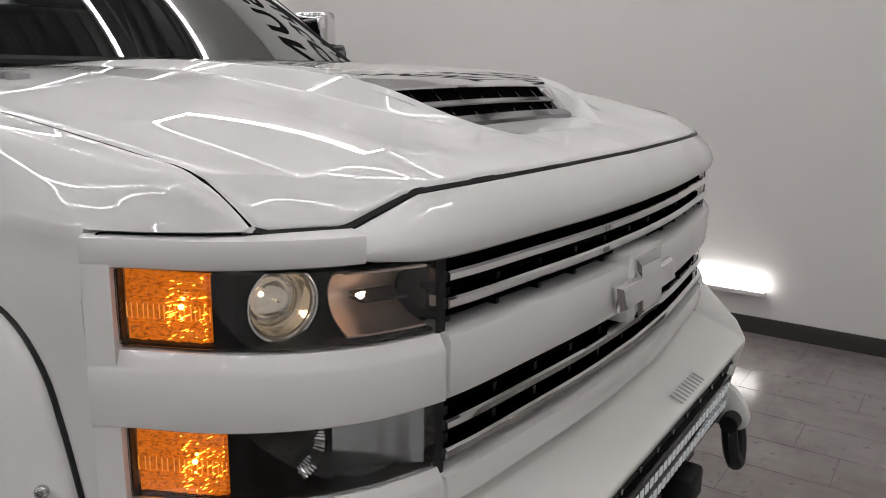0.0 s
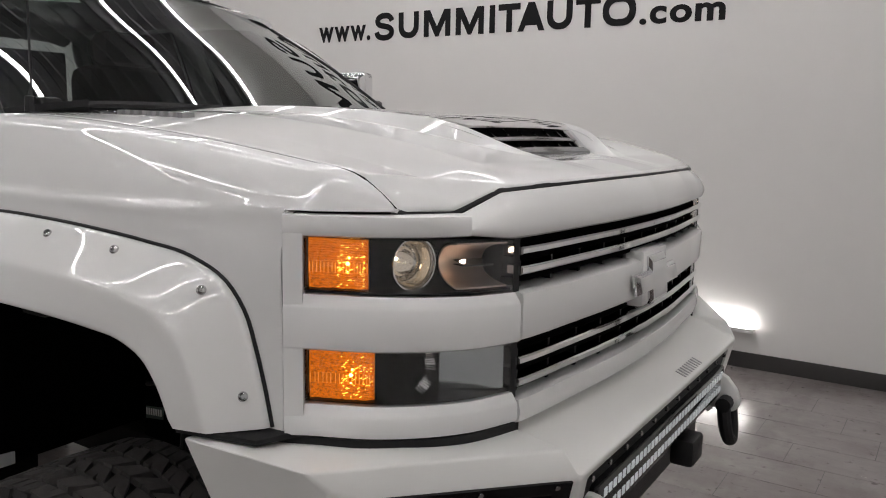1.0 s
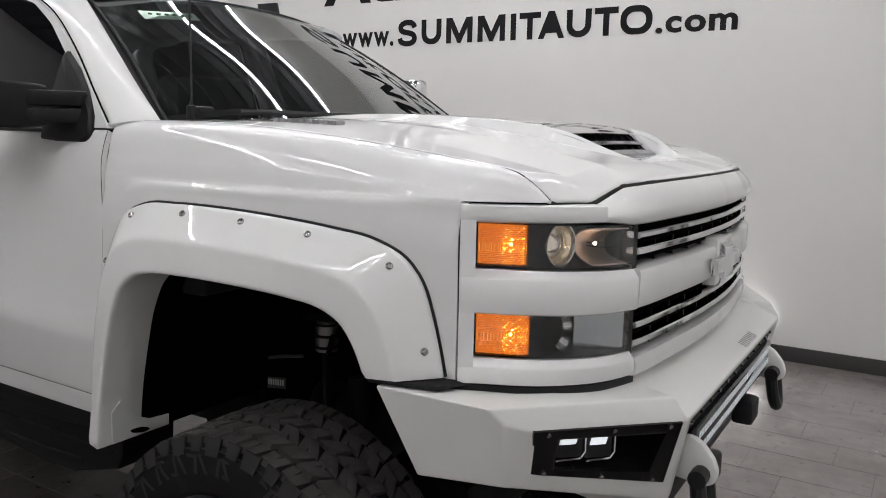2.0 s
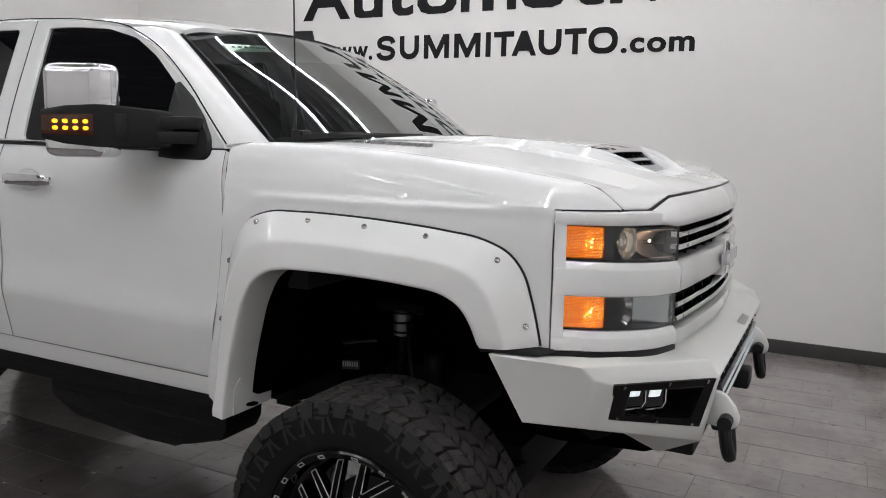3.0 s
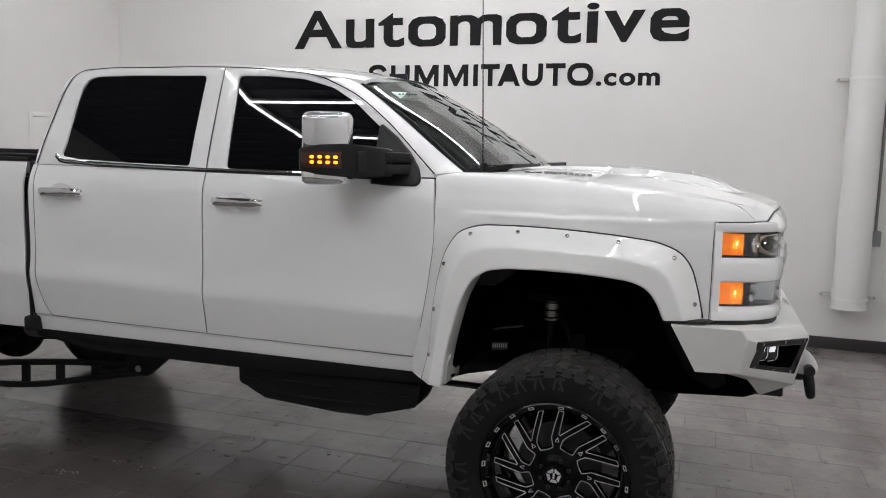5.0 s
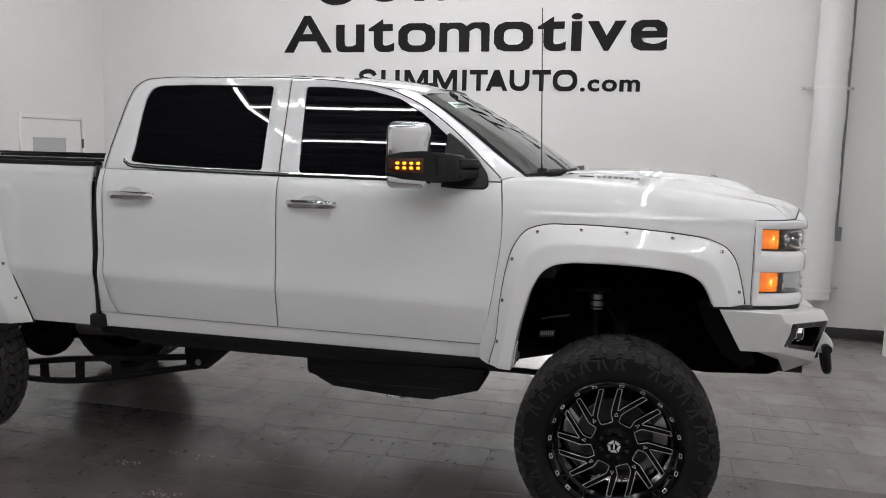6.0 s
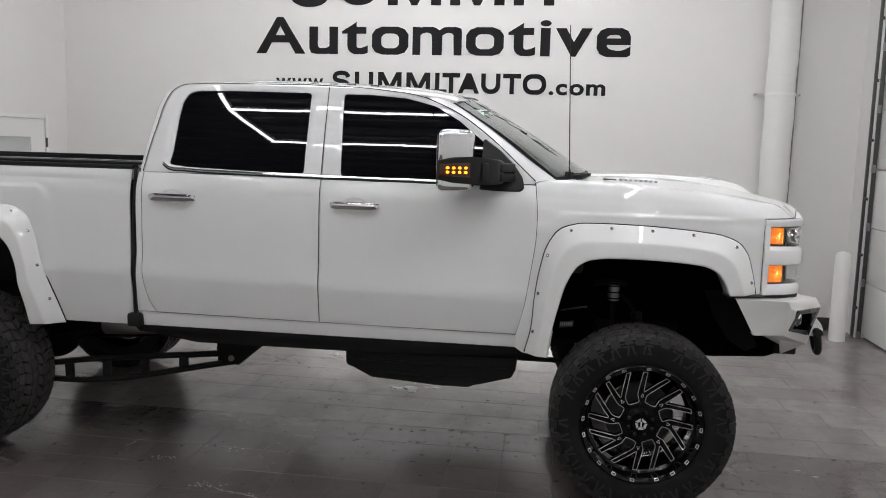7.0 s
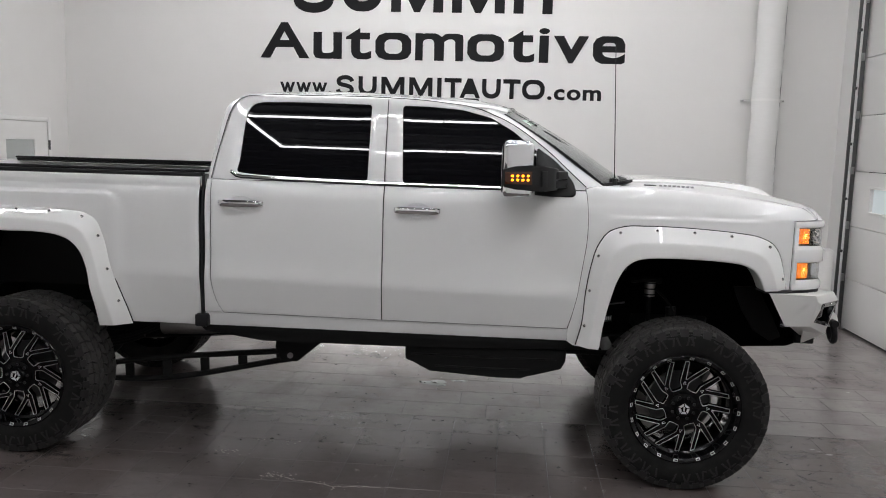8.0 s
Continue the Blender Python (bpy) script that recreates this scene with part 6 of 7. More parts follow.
for s in SIDES:
    plan = [(-1.054, 1.075), (-1.058, 1.276), (-0.902, 1.189), (-0.896, 1.095)]

    def slice_of(z0, z1, grow, r, seg=4):
        m = bmesh.new()
        c = np.array(plan).mean(0)
        pts = [c + (np.array(p) - c) * grow for p in plan]
        prism(m, [(x, s * y, z0) for x, y in pts], (0, 0, z1 - z0))
        bmesh.ops.bevel(m, geom=list(m.edges), offset=r, segments=seg, profile=0.5, affect="EDGES")
        return m

    # dark fairing that wraps the head and runs on to the arms: outline as (x, distance to the middle, lower z, upper z)
    rim = [(-1.050, 1.045, 1.692, 1.782), (-1.061, 1.278, 1.694, 1.782), (-1.052, 1.285, 1.690, 1.785), (-0.985, 1.250, 1.676, 1.797), (-0.905, 1.202, 1.668, 1.803), (-0.835, 1.152, 1.664, 1.800), (-0.786, 1.105, 1.665, 1.795), (-0.757, 1.052, 1.668, 1.788), (-0.752, 1.020, 1.670, 1.785), (-0.80, 0.995, 1.672, 1.785)]
    m = bmesh.new()
    low, up = [m.verts.new((x, s * y, z)) for x, y, z, t in rim], [m.verts.new((x, s * y, t)) for x, y, z, t in rim]
    ends = [m.faces.new(low), m.faces.new(up[::-1])]
    for k in range(len(rim)):
        l = (k + 1) % len(rim)
        m.faces.new((low[k], low[l], up[l], up[k]))
    bmesh.ops.bevel(m, geom=list({e for f in ends for e in f.edges}), offset=0.010, segments=3, profile=0.5, affect="EDGES")
    mir = part("mirror", m, MIRROR_BLACK, truck, "black and chrome extended towing mirror with lit amber diodes", sharp=50)
    part("mirror_cap", slice_of(1.752, 1.934, 1.035, 0.030), CHROME, mir, "chrome mirror cap", 60)
    part("mirror_chin", slice_of(1.632, 1.712, 1.035, 0.026), CHROME, mir, "chrome lower cap", 60)
    part("mirror_edge", pillow((-1.066, s * 1.06, 1.656), (-1.048, s * 1.252, 1.912), 0.007, 3), MIRROR_BLACK, mir)
    part("mirror_glass", pillow((-1.069, s * 1.07, 1.668), (-1.064, s * 1.242, 1.90), 0.002, 2), CHROME, mir, "mirror glass")
    face = lambda u, z, o: Vector((-1.052 + 0.147 * u + 0.487 * o, s * (1.285 - 0.083 * u + 0.873 * o), z))
    m = bmesh.new()
    prism(m, [face(0.02, 1.706, 0.0005), face(0.99, 1.702, 0.0005), face(0.99, 1.772, 0.0005), face(0.02, 1.768, 0.0005)], face(0, 0, 0.0035) - face(0, 0, 0.0), 0.001)
    part("marker_lens", m, AMBER_SMOKE, mir, "smoked amber marker lens")
    for i in range(4):
        for j in range(2):
            m = bmesh.new()
            bmesh.ops.create_icosphere(m, subdivisions=2, radius=0.0098, matrix=Matrix.Translation(face(0.27 + 0.19 * i, 1.7265 + 0.0215 * j, -0.0005)) @ Matrix.Diagonal((1.15, 1.0, 0.82, 1)))
            part("diode", m, AMBER_DIODE, mir)
    # step in the fairing and the two telescoping arms
    m = bmesh.new()
    prism(m, [(-0.852, s * 1.168, 1.690), (-0.822, s * 1.146, 1.690), (-0.822, s * 1.146, 1.774), (-0.852, s * 1.168, 1.774)], (0.004, s * 0.004, 0), 0.002)
    part("fairing_rib", m, BLACK, mir)
    for z0, z1 in ((1.728, 1.772), (1.680, 1.722)):
        m = bmesh.new()
        prism(m, [(-0.83, s * 1.11, z0), (-0.755, s * 1.065, z0), (-0.695, s * 0.965, z0), (-0.70, s * 0.925, z0), (-0.79, s * 0.90, z0), (-0.86, s * 1.02, z0)], (0, 0, z1 - z0), 0.008)
        part("arm", m, MIRROR_BLACK, mir)
    tri = [(-0.872, 1.888), (-0.860, 1.895), (-0.778, 1.838), (-0.708, 1.772), (-0.660, 1.706), (-0.648, 1.665), (-0.648, 1.640), (-0.668, 1.628), (-0.80, 1.628), (-0.878, 1.634)]
    c = np.array(tri).mean(0)
    m = bmesh.new()
    g = np.stack([on_side(c + (poly(tri + tri[:1], 61)[:-1] - c) * k, s, TOP_H, o) for k, o in ((1.0, -0.01), (1.0, 0.010), (0.93, 0.018), (0.5, 0.022), (0.01, 0.022))], 1)
    sheet(m, g, closed_u=True)
    part("mirror_base", m, MIRROR_BLACK, mir)

# ---- cargo bed ----
BED_LOW = table([(-5.10, 0.80), (-4.60, 0.80), (-4.54, 0.81), (-4.47, 1.0), (-4.42, 1.25), (-4.36, 1.38), (-4.2, 1.43), (-3.9, 1.44), (-3.6, 1.43), (-3.44, 1.38), (-3.38, 1.25), (-3.33, 1.0), (-3.28, 0.83), (-3.24, 0.80), (-2.80, 0.80)])
for s in SIDES:
    rows = []
    for x in np.concatenate([np.linspace(-5.09, -4.62, 12), np.linspace(-4.58, -3.22, 60), np.linspace(-3.18, -2.812, 12)]):
        lo = BED_LOW(x)
        zt = np.array(sorted(list(np.linspace(max(lo, 0.80), 1.678, 40)) + list(np.linspace(max(lo + 0.001, 1.54), 1.62, 12)) + list(np.linspace(max(lo + 0.002, 1.03), max(lo + 0.004, 1.18), 16))))
        bulge = 0.014 * (1 - sm(1.560, 1.588, zt + 0.10 * sm(-3.36, -3.24, x))) * sm(-3.24, -3.34, x)
        yy = np.array([H(min(z + 0.018 * (x + 1.5) * (1 - sm(1.25, 1.4, z)), 1.62)) - 0.35 * max(z - 1.645, 0) for z in zt]) + bulge
        rows.append(np.stack([np.full(len(zt), x), s * yy, zt], 1))
    part("bed_side", shell(np.array(rows), 0.014, away=(-3.9, 0, 1.2), soft=0.004), PAINT, truck)
    m = bmesh.new()
    box(m, (-5.08, min(s * 0.875, s * 0.945), 1.679), (-2.81, max(s * 0.875, s * 0.945), 1.702), 0.006)
    box(m, (-5.08, min(s * 0.86, s * 0.925), 1.703), (-2.79, max(s * 0.86, s * 0.925), 1.719), 0.005)
    part("bed_rail", m, BLACK, truck, "black bed rail cap")
    # black tube standing in for the shaded gap between cab and bed
    m = bmesh.new()
    tube(m, [(-2.80, s * 0.968, 0.86), (-2.795, s * 0.98, 1.2), (-2.795, s * 0.972, 1.45), (-2.80, s * 0.925, 1.69)], 0.009, 8)
    part("gap_seal", m, BLACK, truck)
    m = bmesh.new()
    box(m, (-2.845, min(s * 0.90, s * 0.985), 0.795), (-2.765, max(s * 0.90, s * 0.985), 0.872), 0.014)
    part("bed_bracket", m, BLACK, truck)
m = bmesh.new()
box(m, (-5.06, -0.85, 1.60), (-2.83, 0.85, 1.618), 0.006)
part("bed_cover", m, BLACK, truck, "flat black bed cover")
m = bmesh.new()
box(m, (-5.12, -0.93, 0.82), (-5.07, 0.93, 1.69), 0.015)
part("tailgate", m, PAINT, truck)
m = bmesh.new()
box(m, (-3.30, -0.93, 0.86), (-2.83, 0.93, 1.598))
box(m, (-4.55, -0.46, 0.92), (-3.30, 0.46, 1.598))
box(m, (-5.06, -0.93, 0.86), (-4.55, 0.93, 1.598))
part("bed_tub", m, UNDER, truck)
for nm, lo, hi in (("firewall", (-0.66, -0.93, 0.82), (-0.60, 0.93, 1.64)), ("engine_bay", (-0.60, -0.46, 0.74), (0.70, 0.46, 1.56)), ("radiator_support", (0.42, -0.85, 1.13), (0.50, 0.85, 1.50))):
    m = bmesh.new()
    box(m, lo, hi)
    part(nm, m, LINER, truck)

# ---- wheels ----
TYRE_R = 0.470
m = bmesh.new()
# carcass
prof = [(0.300, 0.150), (0.318, 0.166), (0.36, 0.174), (0.405, 0.176), (0.434, 0.168), (0.450, 0.150), (0.455, 0.10), (0.4560, 0.0), (0.455, -0.10), (0.450, -0.150), (0.434, -0.168), (0.405, -0.176), (0.36, -0.174), (0.318, -0.166), (0.300, -0.150)]
revolve(m, [tuple(v) for v in curve(prof, 60)], 96)
ME_TYRE = mesh_of("tyre", m, RUBBER)


def block(m, a0, a1, y0, y1, r0, r1, skew=0.0, lean=0.0):
    """A tread block between two angles, two places across and two radii."""
    vs = []
    for r, k in ((r0, 0.98), (r1, 0.885)):
        for a, y in ((a0, y0), (a1, y0), (a1 + skew, y1), (a0 + skew, y1)):
            ac, yc = (a0 + a1 + skew) / 2, (y0 + y1) / 2
            aa, yy = ac + (a - ac) * k, yc + (y - yc) * k
            rr = r + lean * abs(yy)
            vs.append(m.verts.new((rr * math.cos(aa), yy, rr * math.sin(aa))))
    for f in ((0, 1, 2, 3), (7, 6, 5, 4), (0, 4, 5, 1), (1, 5, 6, 2), (2, 6, 7, 3), (3, 7, 4, 0)):
        m.faces.new([vs[i] for i in f])


m = bmesh.new()
n = 44
st = 2 * math.pi / n
rnd = np.random.RandomState(7)
for i in range(n):
    a = i * st
    w, v, q = 0.10 * (rnd.rand() - 0.5), 0.10 * (rnd.rand() - 0.5), 0.0012 * rnd.rand()
    block(m, a + 0.02 * st, a + (0.50 + w) * st, -0.050, -0.002, 0.452, TYRE_R, (0.62 + v) * st)
    block(m, a + (0.53 + w) * st, a + 0.99 * st, -0.054, -0.003, 0.452, TYRE_R - q, (0.34 - w) * st)
    block(m, a + 0.30 * st, a + (0.80 + w) * st, 0.002, 0.050, 0.452, TYRE_R - q, (-0.58 - v) * st)
    block(m, a + (0.83 + w) * st, a + 1.27 * st, 0.003, 0.054, 0.452, TYRE_R, (-0.30 + w) * st)
    for s in SIDES:
        o = (0.35 if s > 0 else 0.05) * st
        y0, y1 = s * 0.057, s * 0.110
        block(m, a + o, a + o + (0.55 + w) * st, s * (0.053 + 0.006 * (i % 2)), y1, 0.450, TYRE_R - 0.001, (0.50 + v) * st)
        block(m, a + o + (0.585 + w) * st, a + o + 0.97 * st, y0, s * (0.104 + 0.008 * (i % 2)), 0.450, TYRE_R - 0.001 - q, (0.26 - v) * st)
        block(m, a + o + 0.30 * st, a + o + (0.80 if i % 2 else 0.72) * st, s * 0.114, s * 0.163, 0.444, TYRE_R - 0.004 - 0.002 * (i % 2), 0.16 * st)
        block(m, a + o + (0.84 if i % 2 else 0.76) * st, a + o + 1.26 * st, s * 0.115, s * 0.160, 0.444, TYRE_R - 0.005, (0.05 + v) * st)
ME_TREAD = mesh_of("tread", m, RUBBER_LIT)
m = bmesh.new()
for s in SIDES:
    for i in range(n):
        a = i * st + (0.25 * st if s > 0 else 0)
        # shoulder lugs running down the sidewall
        w = 0.80 if i % 2 else 0.66
        vs = []
        for yo in (0.0, 0.007):
            for aa, r in ((a + 0.2 * st, 0.462), (a + (0.2 + w) * st, 0.462), (a + (0.15 + w) * st, 0.428 - 0.008 * (i % 2)), (a + 0.25 * st, 0.428 - 0.008 * (i % 2))):
                yy = s * (np.interp(r, [0.42, 0.448, 0.465], [0.172, 0.166, 0.158]) + yo)
                vs.append(m.verts.new((r * math.cos(aa), yy, r * math.sin(aa))))
        for f in ((0, 1, 2, 3), (7, 6, 5, 4), (0, 4, 5, 1), (1, 5, 6, 2), (2, 6, 7, 3), (3, 7, 4, 0)):
            m.faces.new([vs[k] for k in f])
for s in SIDES:
    tube(m, [(0.4335 * math.cos(x), s * 0.1715, 0.4335 * math.sin(x)) for x in np.linspace(0, 2 * math.pi, 121)], 0.0022, 5, caps=False)
ME_LUGS = mesh_of("shoulder_lug", m, RUBBER_SIDE)
m = bmesh.new()
# raised plain strokes round the sidewall, slanting to and fro
rnd = np.random.RandomState(4)
for i in range(62):
    if i % 31 in (13, 14, 29, 30):
        continue
    a = i * 2 * math.pi / 62
    lean = 0.045 * (1 if i % 2 else -1) * (0.6 + 0.4 * rnd.rand())
    strokes = [(a, 0.370, a + lean, 0.418, 0.017)]
    if i % 3 == 0:
        strokes.append((a - 0.01, 0.414, a + 0.055, 0.418, 0.010))
    if i % 5 == 0:
        strokes.append((a, 0.372, a + 0.05, 0.376, 0.010))
    for b0, r0, b1, r1, w in strokes:
        vs = []
        for yo, k in ((0.170, 1.0), (0.1772, 0.8)):
            for aa, r, o in ((b0, r0, -k), (b0, r0, k), (b1, r1, k), (b1, r1, -k)):
                if abs(r1 - r0) > 0.01:
                    vs.append(m.verts.new((r * math.cos(aa + o * w), -yo, r * math.sin(aa + o * w))))
                else:
                    vs.append(m.verts.new(((r + o * w * 0.5) * math.cos(aa), -yo, (r + o * w * 0.5) * math.sin(aa))))
        for f in ((0, 1, 2, 3), (7, 6, 5, 4), (0, 4, 5, 1), (1, 5, 6, 2), (2, 6, 7, 3), (3, 7, 4, 0)):
            m.faces.new([vs[k] for k in f])
ME_RAISED = mesh_of("sidewall_block", m, RUBBER_SIDE)
m = bmesh.new()
revolve(m, [(0.306, -0.158), (0.312, -0.166), (0.306, -0.171), (0.298, -0.168), (0.286, -0.160), (0.284, -0.145), (0.276, -0.112), (0.262, -0.100), (0.258, -0.06), (0.258, 0.0), (0.262, 0.10), (0.285, 0.13), (0.306, 0.15), (0.296, 0.15), (0.27, 0.13), (0.25, 0.10), (0.246, 0.0)], 72)
ME_BARREL = mesh_of("wheel", m, RIM_BLACK)


deg = math.radians
swirl = lambda r: -(deg(33) - math.asin(0.148 * math.sin(deg(33)) / max(r, 0.148)))
dish = lambda r: np.interp(r, [0.04, 0.10, 0.265], [-0.124, -0.118, -0.104])
U_HALF = table([(0.103, 0.0), (0.1045, 6.5), (0.108, 11.5), (0.116, 14.6), (0.135, 13.8), (0.15, 12.4), (0.17, 10.8), (0.21, 8.6), (0.262, 7.0)])
V_HALF = table([(0.160, 0.0), (0.162, 1.0), (0.175, 3.0), (0.21, 7.0), (0.255, 10.4), (0.262, 10.8)])


def on_wheel(r, phi, out=0.0):
    a = deg(phi) + swirl(r)
    return Vector((r * math.cos(a), dish(r) - out, r * math.sin(a)))


# one forked spoke: a stem from the hub that splits into two arms
m, e, d = bmesh.new(), bmesh.new(), bmesh.new()
rs = list(np.linspace(0.05, 0.1025, 5)) + list(np.linspace(0.1035, 0.116, 8)) + list(np.linspace(0.121, 0.262, 22))
for k in SIDES:
    g = []
    for r in rs:
        lo = V_HALF(r) if r > 0.160 else 0.0
        hi = 22.5 - (U_HALF(r) if r > 0.103 else 0.0)
        g.append([on_wheel(r, k * (lo + (hi - lo) * u)) for u in (0, 0.08, 0.5, 0.92, 1)])
    sheet(m, np.array(g))
bmesh.ops.remove_doubles(m, verts=m.verts, dist=1e-5)
rim = [x for x in m.edges if x.is_boundary]
for v in bmesh.ops.extrude_edge_only(m, edges=rim)["geom"]:
    if isinstance(v, bmesh.types.BMVert):
        v.co.y += 0.035
for k in SIDES:
    side = [on_wheel(r, k * (22.5 - U_HALF(r)), 0.0008) for r in [0.1032, 0.1045, 0.1065, 0.110, 0.116, 0.124] + list(np.linspace(0.132, 0.262, 12))]
    end = [on_wheel(0.262, k * a, 0.0008) for a in (14.5, 12.5)]
    inner = [on_wheel(r, k * V_HALF(r), 0.0008) for r in (0.262, 0.25, 0.23, 0.21, 0.19, 0.175, 0.1615)]
    tube(e, side, 0.0018, 6)
    tube(e, [side[-1]] + end + [inner[0]], 0.0015, 6)
    tube(e, inner, 0.0018, 6)
p = [on_wheel(0.150, 0), on_wheel(0.133, 3.4), on_wheel(0.133, -3.4)]
tube(d, p + p[:1], 0.0016, 6)
ME_SPOKE, ME_EDGE, ME_DOT = mesh_of("spoke", m, RIM_BLACK), mesh_of("milled_edge", e, MILLED), mesh_of("milled_triangle", d, MILLED)
m = bmesh.new()
revolve(m, [(0.085, -0.10), (0.082, -0.125), (0.056, -0.130), (0.05, -0.142), (0.044, -0.150), (0.02, -0.152), (0.0005, -0.152)], 40)
ME_CAP = mesh_of("centre_cap", m, RIM_BLACK)
m = bmesh.new()
for k in range(5):
    a0, a1 = deg(90 + 72 * k + 6), deg(90 + 72 * (k + 1) - 6)
    q = [Vector((r * math.cos(a), -0.1515, r * math.sin(a))) for r, a in ((0.018, a0), (0.032, a0), (0.032, a1), (0.018, a1))]
    prism(m, q, (0, -0.002, 0))
prism(m, [(-0.004, -0.1515, -0.012), (0.004, -0.1515, -0.012), (0.004, -0.1515, 0.014), (-0.004, -0.1515, 0.014)], (0, -0.002, 0))
ME_LOGO = mesh_of("cap_mark", m, MILLED)
m = bmesh.new()
tube(m, [(0.063, -0.14, 0), (0.063, -0.12, 0)], 0.009, 6)
ME_NUT = mesh_of("lug_nut", m, BLACK)
m = bmesh.new()
marks = [146, 128, 111, 87, 68, 50, 34, 17, 0, -17]
for a in marks + [v + 178 for v in marks]:
    b0, b1 = deg(a - 2.2), deg(a + 2.2)
    for r0, r1, q0, q1 in ((0.2985, 0.3015, b0, b1), (0.2885, 0.2915, b0, b1), (0.2885, 0.3015, b0, b0 + 0.010), (0.2885, 0.3015, b1 - 0.010, b1)):
        f = lambda r, q: Vector((r * math.cos(q), np.interp(r, [0.286, 0.298, 0.306], [-0.160, -0.168, -0.171]) - 0.0006, r * math.sin(q)))
        prism(m, [f(r0, q0), f(r1, q0), f(r1, q1), f(r0, q1)], (0, -0.0014, 0))
ME_MARKS = mesh_of("lip_mark", m, PALE)
m = bmesh.new()
revolve(m, [(0.18, -0.02), (0.18, 0.012), (0.06, 0.012), (0.06, -0.05), (0.0005, -0.05)], 40)
ME_DISC = mesh_of("brake_disc", m, BRAKE)


def linked(name, me, parent, m4=None):
    ob = new(name, me)
    ob.parent = parent
    if m4 is not None:
        ob.matrix_local = m4
    return ob


for wx, turn in ((0.0, 1.0), (-3.904, 24.0)):
    for s in SIDES:
        w = linked("wheel", ME_BARREL, truck)
        w.matrix_local = Matrix.Translation((wx, s * 0.925, TYRE_R)) @ Matrix.Rotation(math.pi if s > 0 else 0, 4, "Z") @ Matrix.Rotation(deg(turn), 4, "Y")
        tagged(w, "gloss black off-road wheel with milled edges and a chunky tyre")
        linked("tyre", ME_TYRE, w)
        for nm, me in (("tread", ME_TREAD), ("shoulder_lug", ME_LUGS), ("sidewall_block", ME_RAISED)):
            tagged(linked(nm, me, w), kind="stuff")
        linked("centre_cap", ME_CAP, w)
        linked("cap_mark", ME_LOGO, w)
        tagged(linked("lip_mark", ME_MARKS, w), kind="stuff")
        linked("brake_disc", ME_DISC, w)
        for k in range(8):
            r = Matrix.Rotation(deg(45 * k), 4, "Y")
            linked("spoke", ME_SPOKE, w, r)
            linked("milled_edge", ME_EDGE, w, r)
            linked("milled_triangle", ME_DOT, w, r)
            linked("lug_nut", ME_NUT, w, Matrix.Rotation(deg(45 * k + 22.5), 4, "Y"))

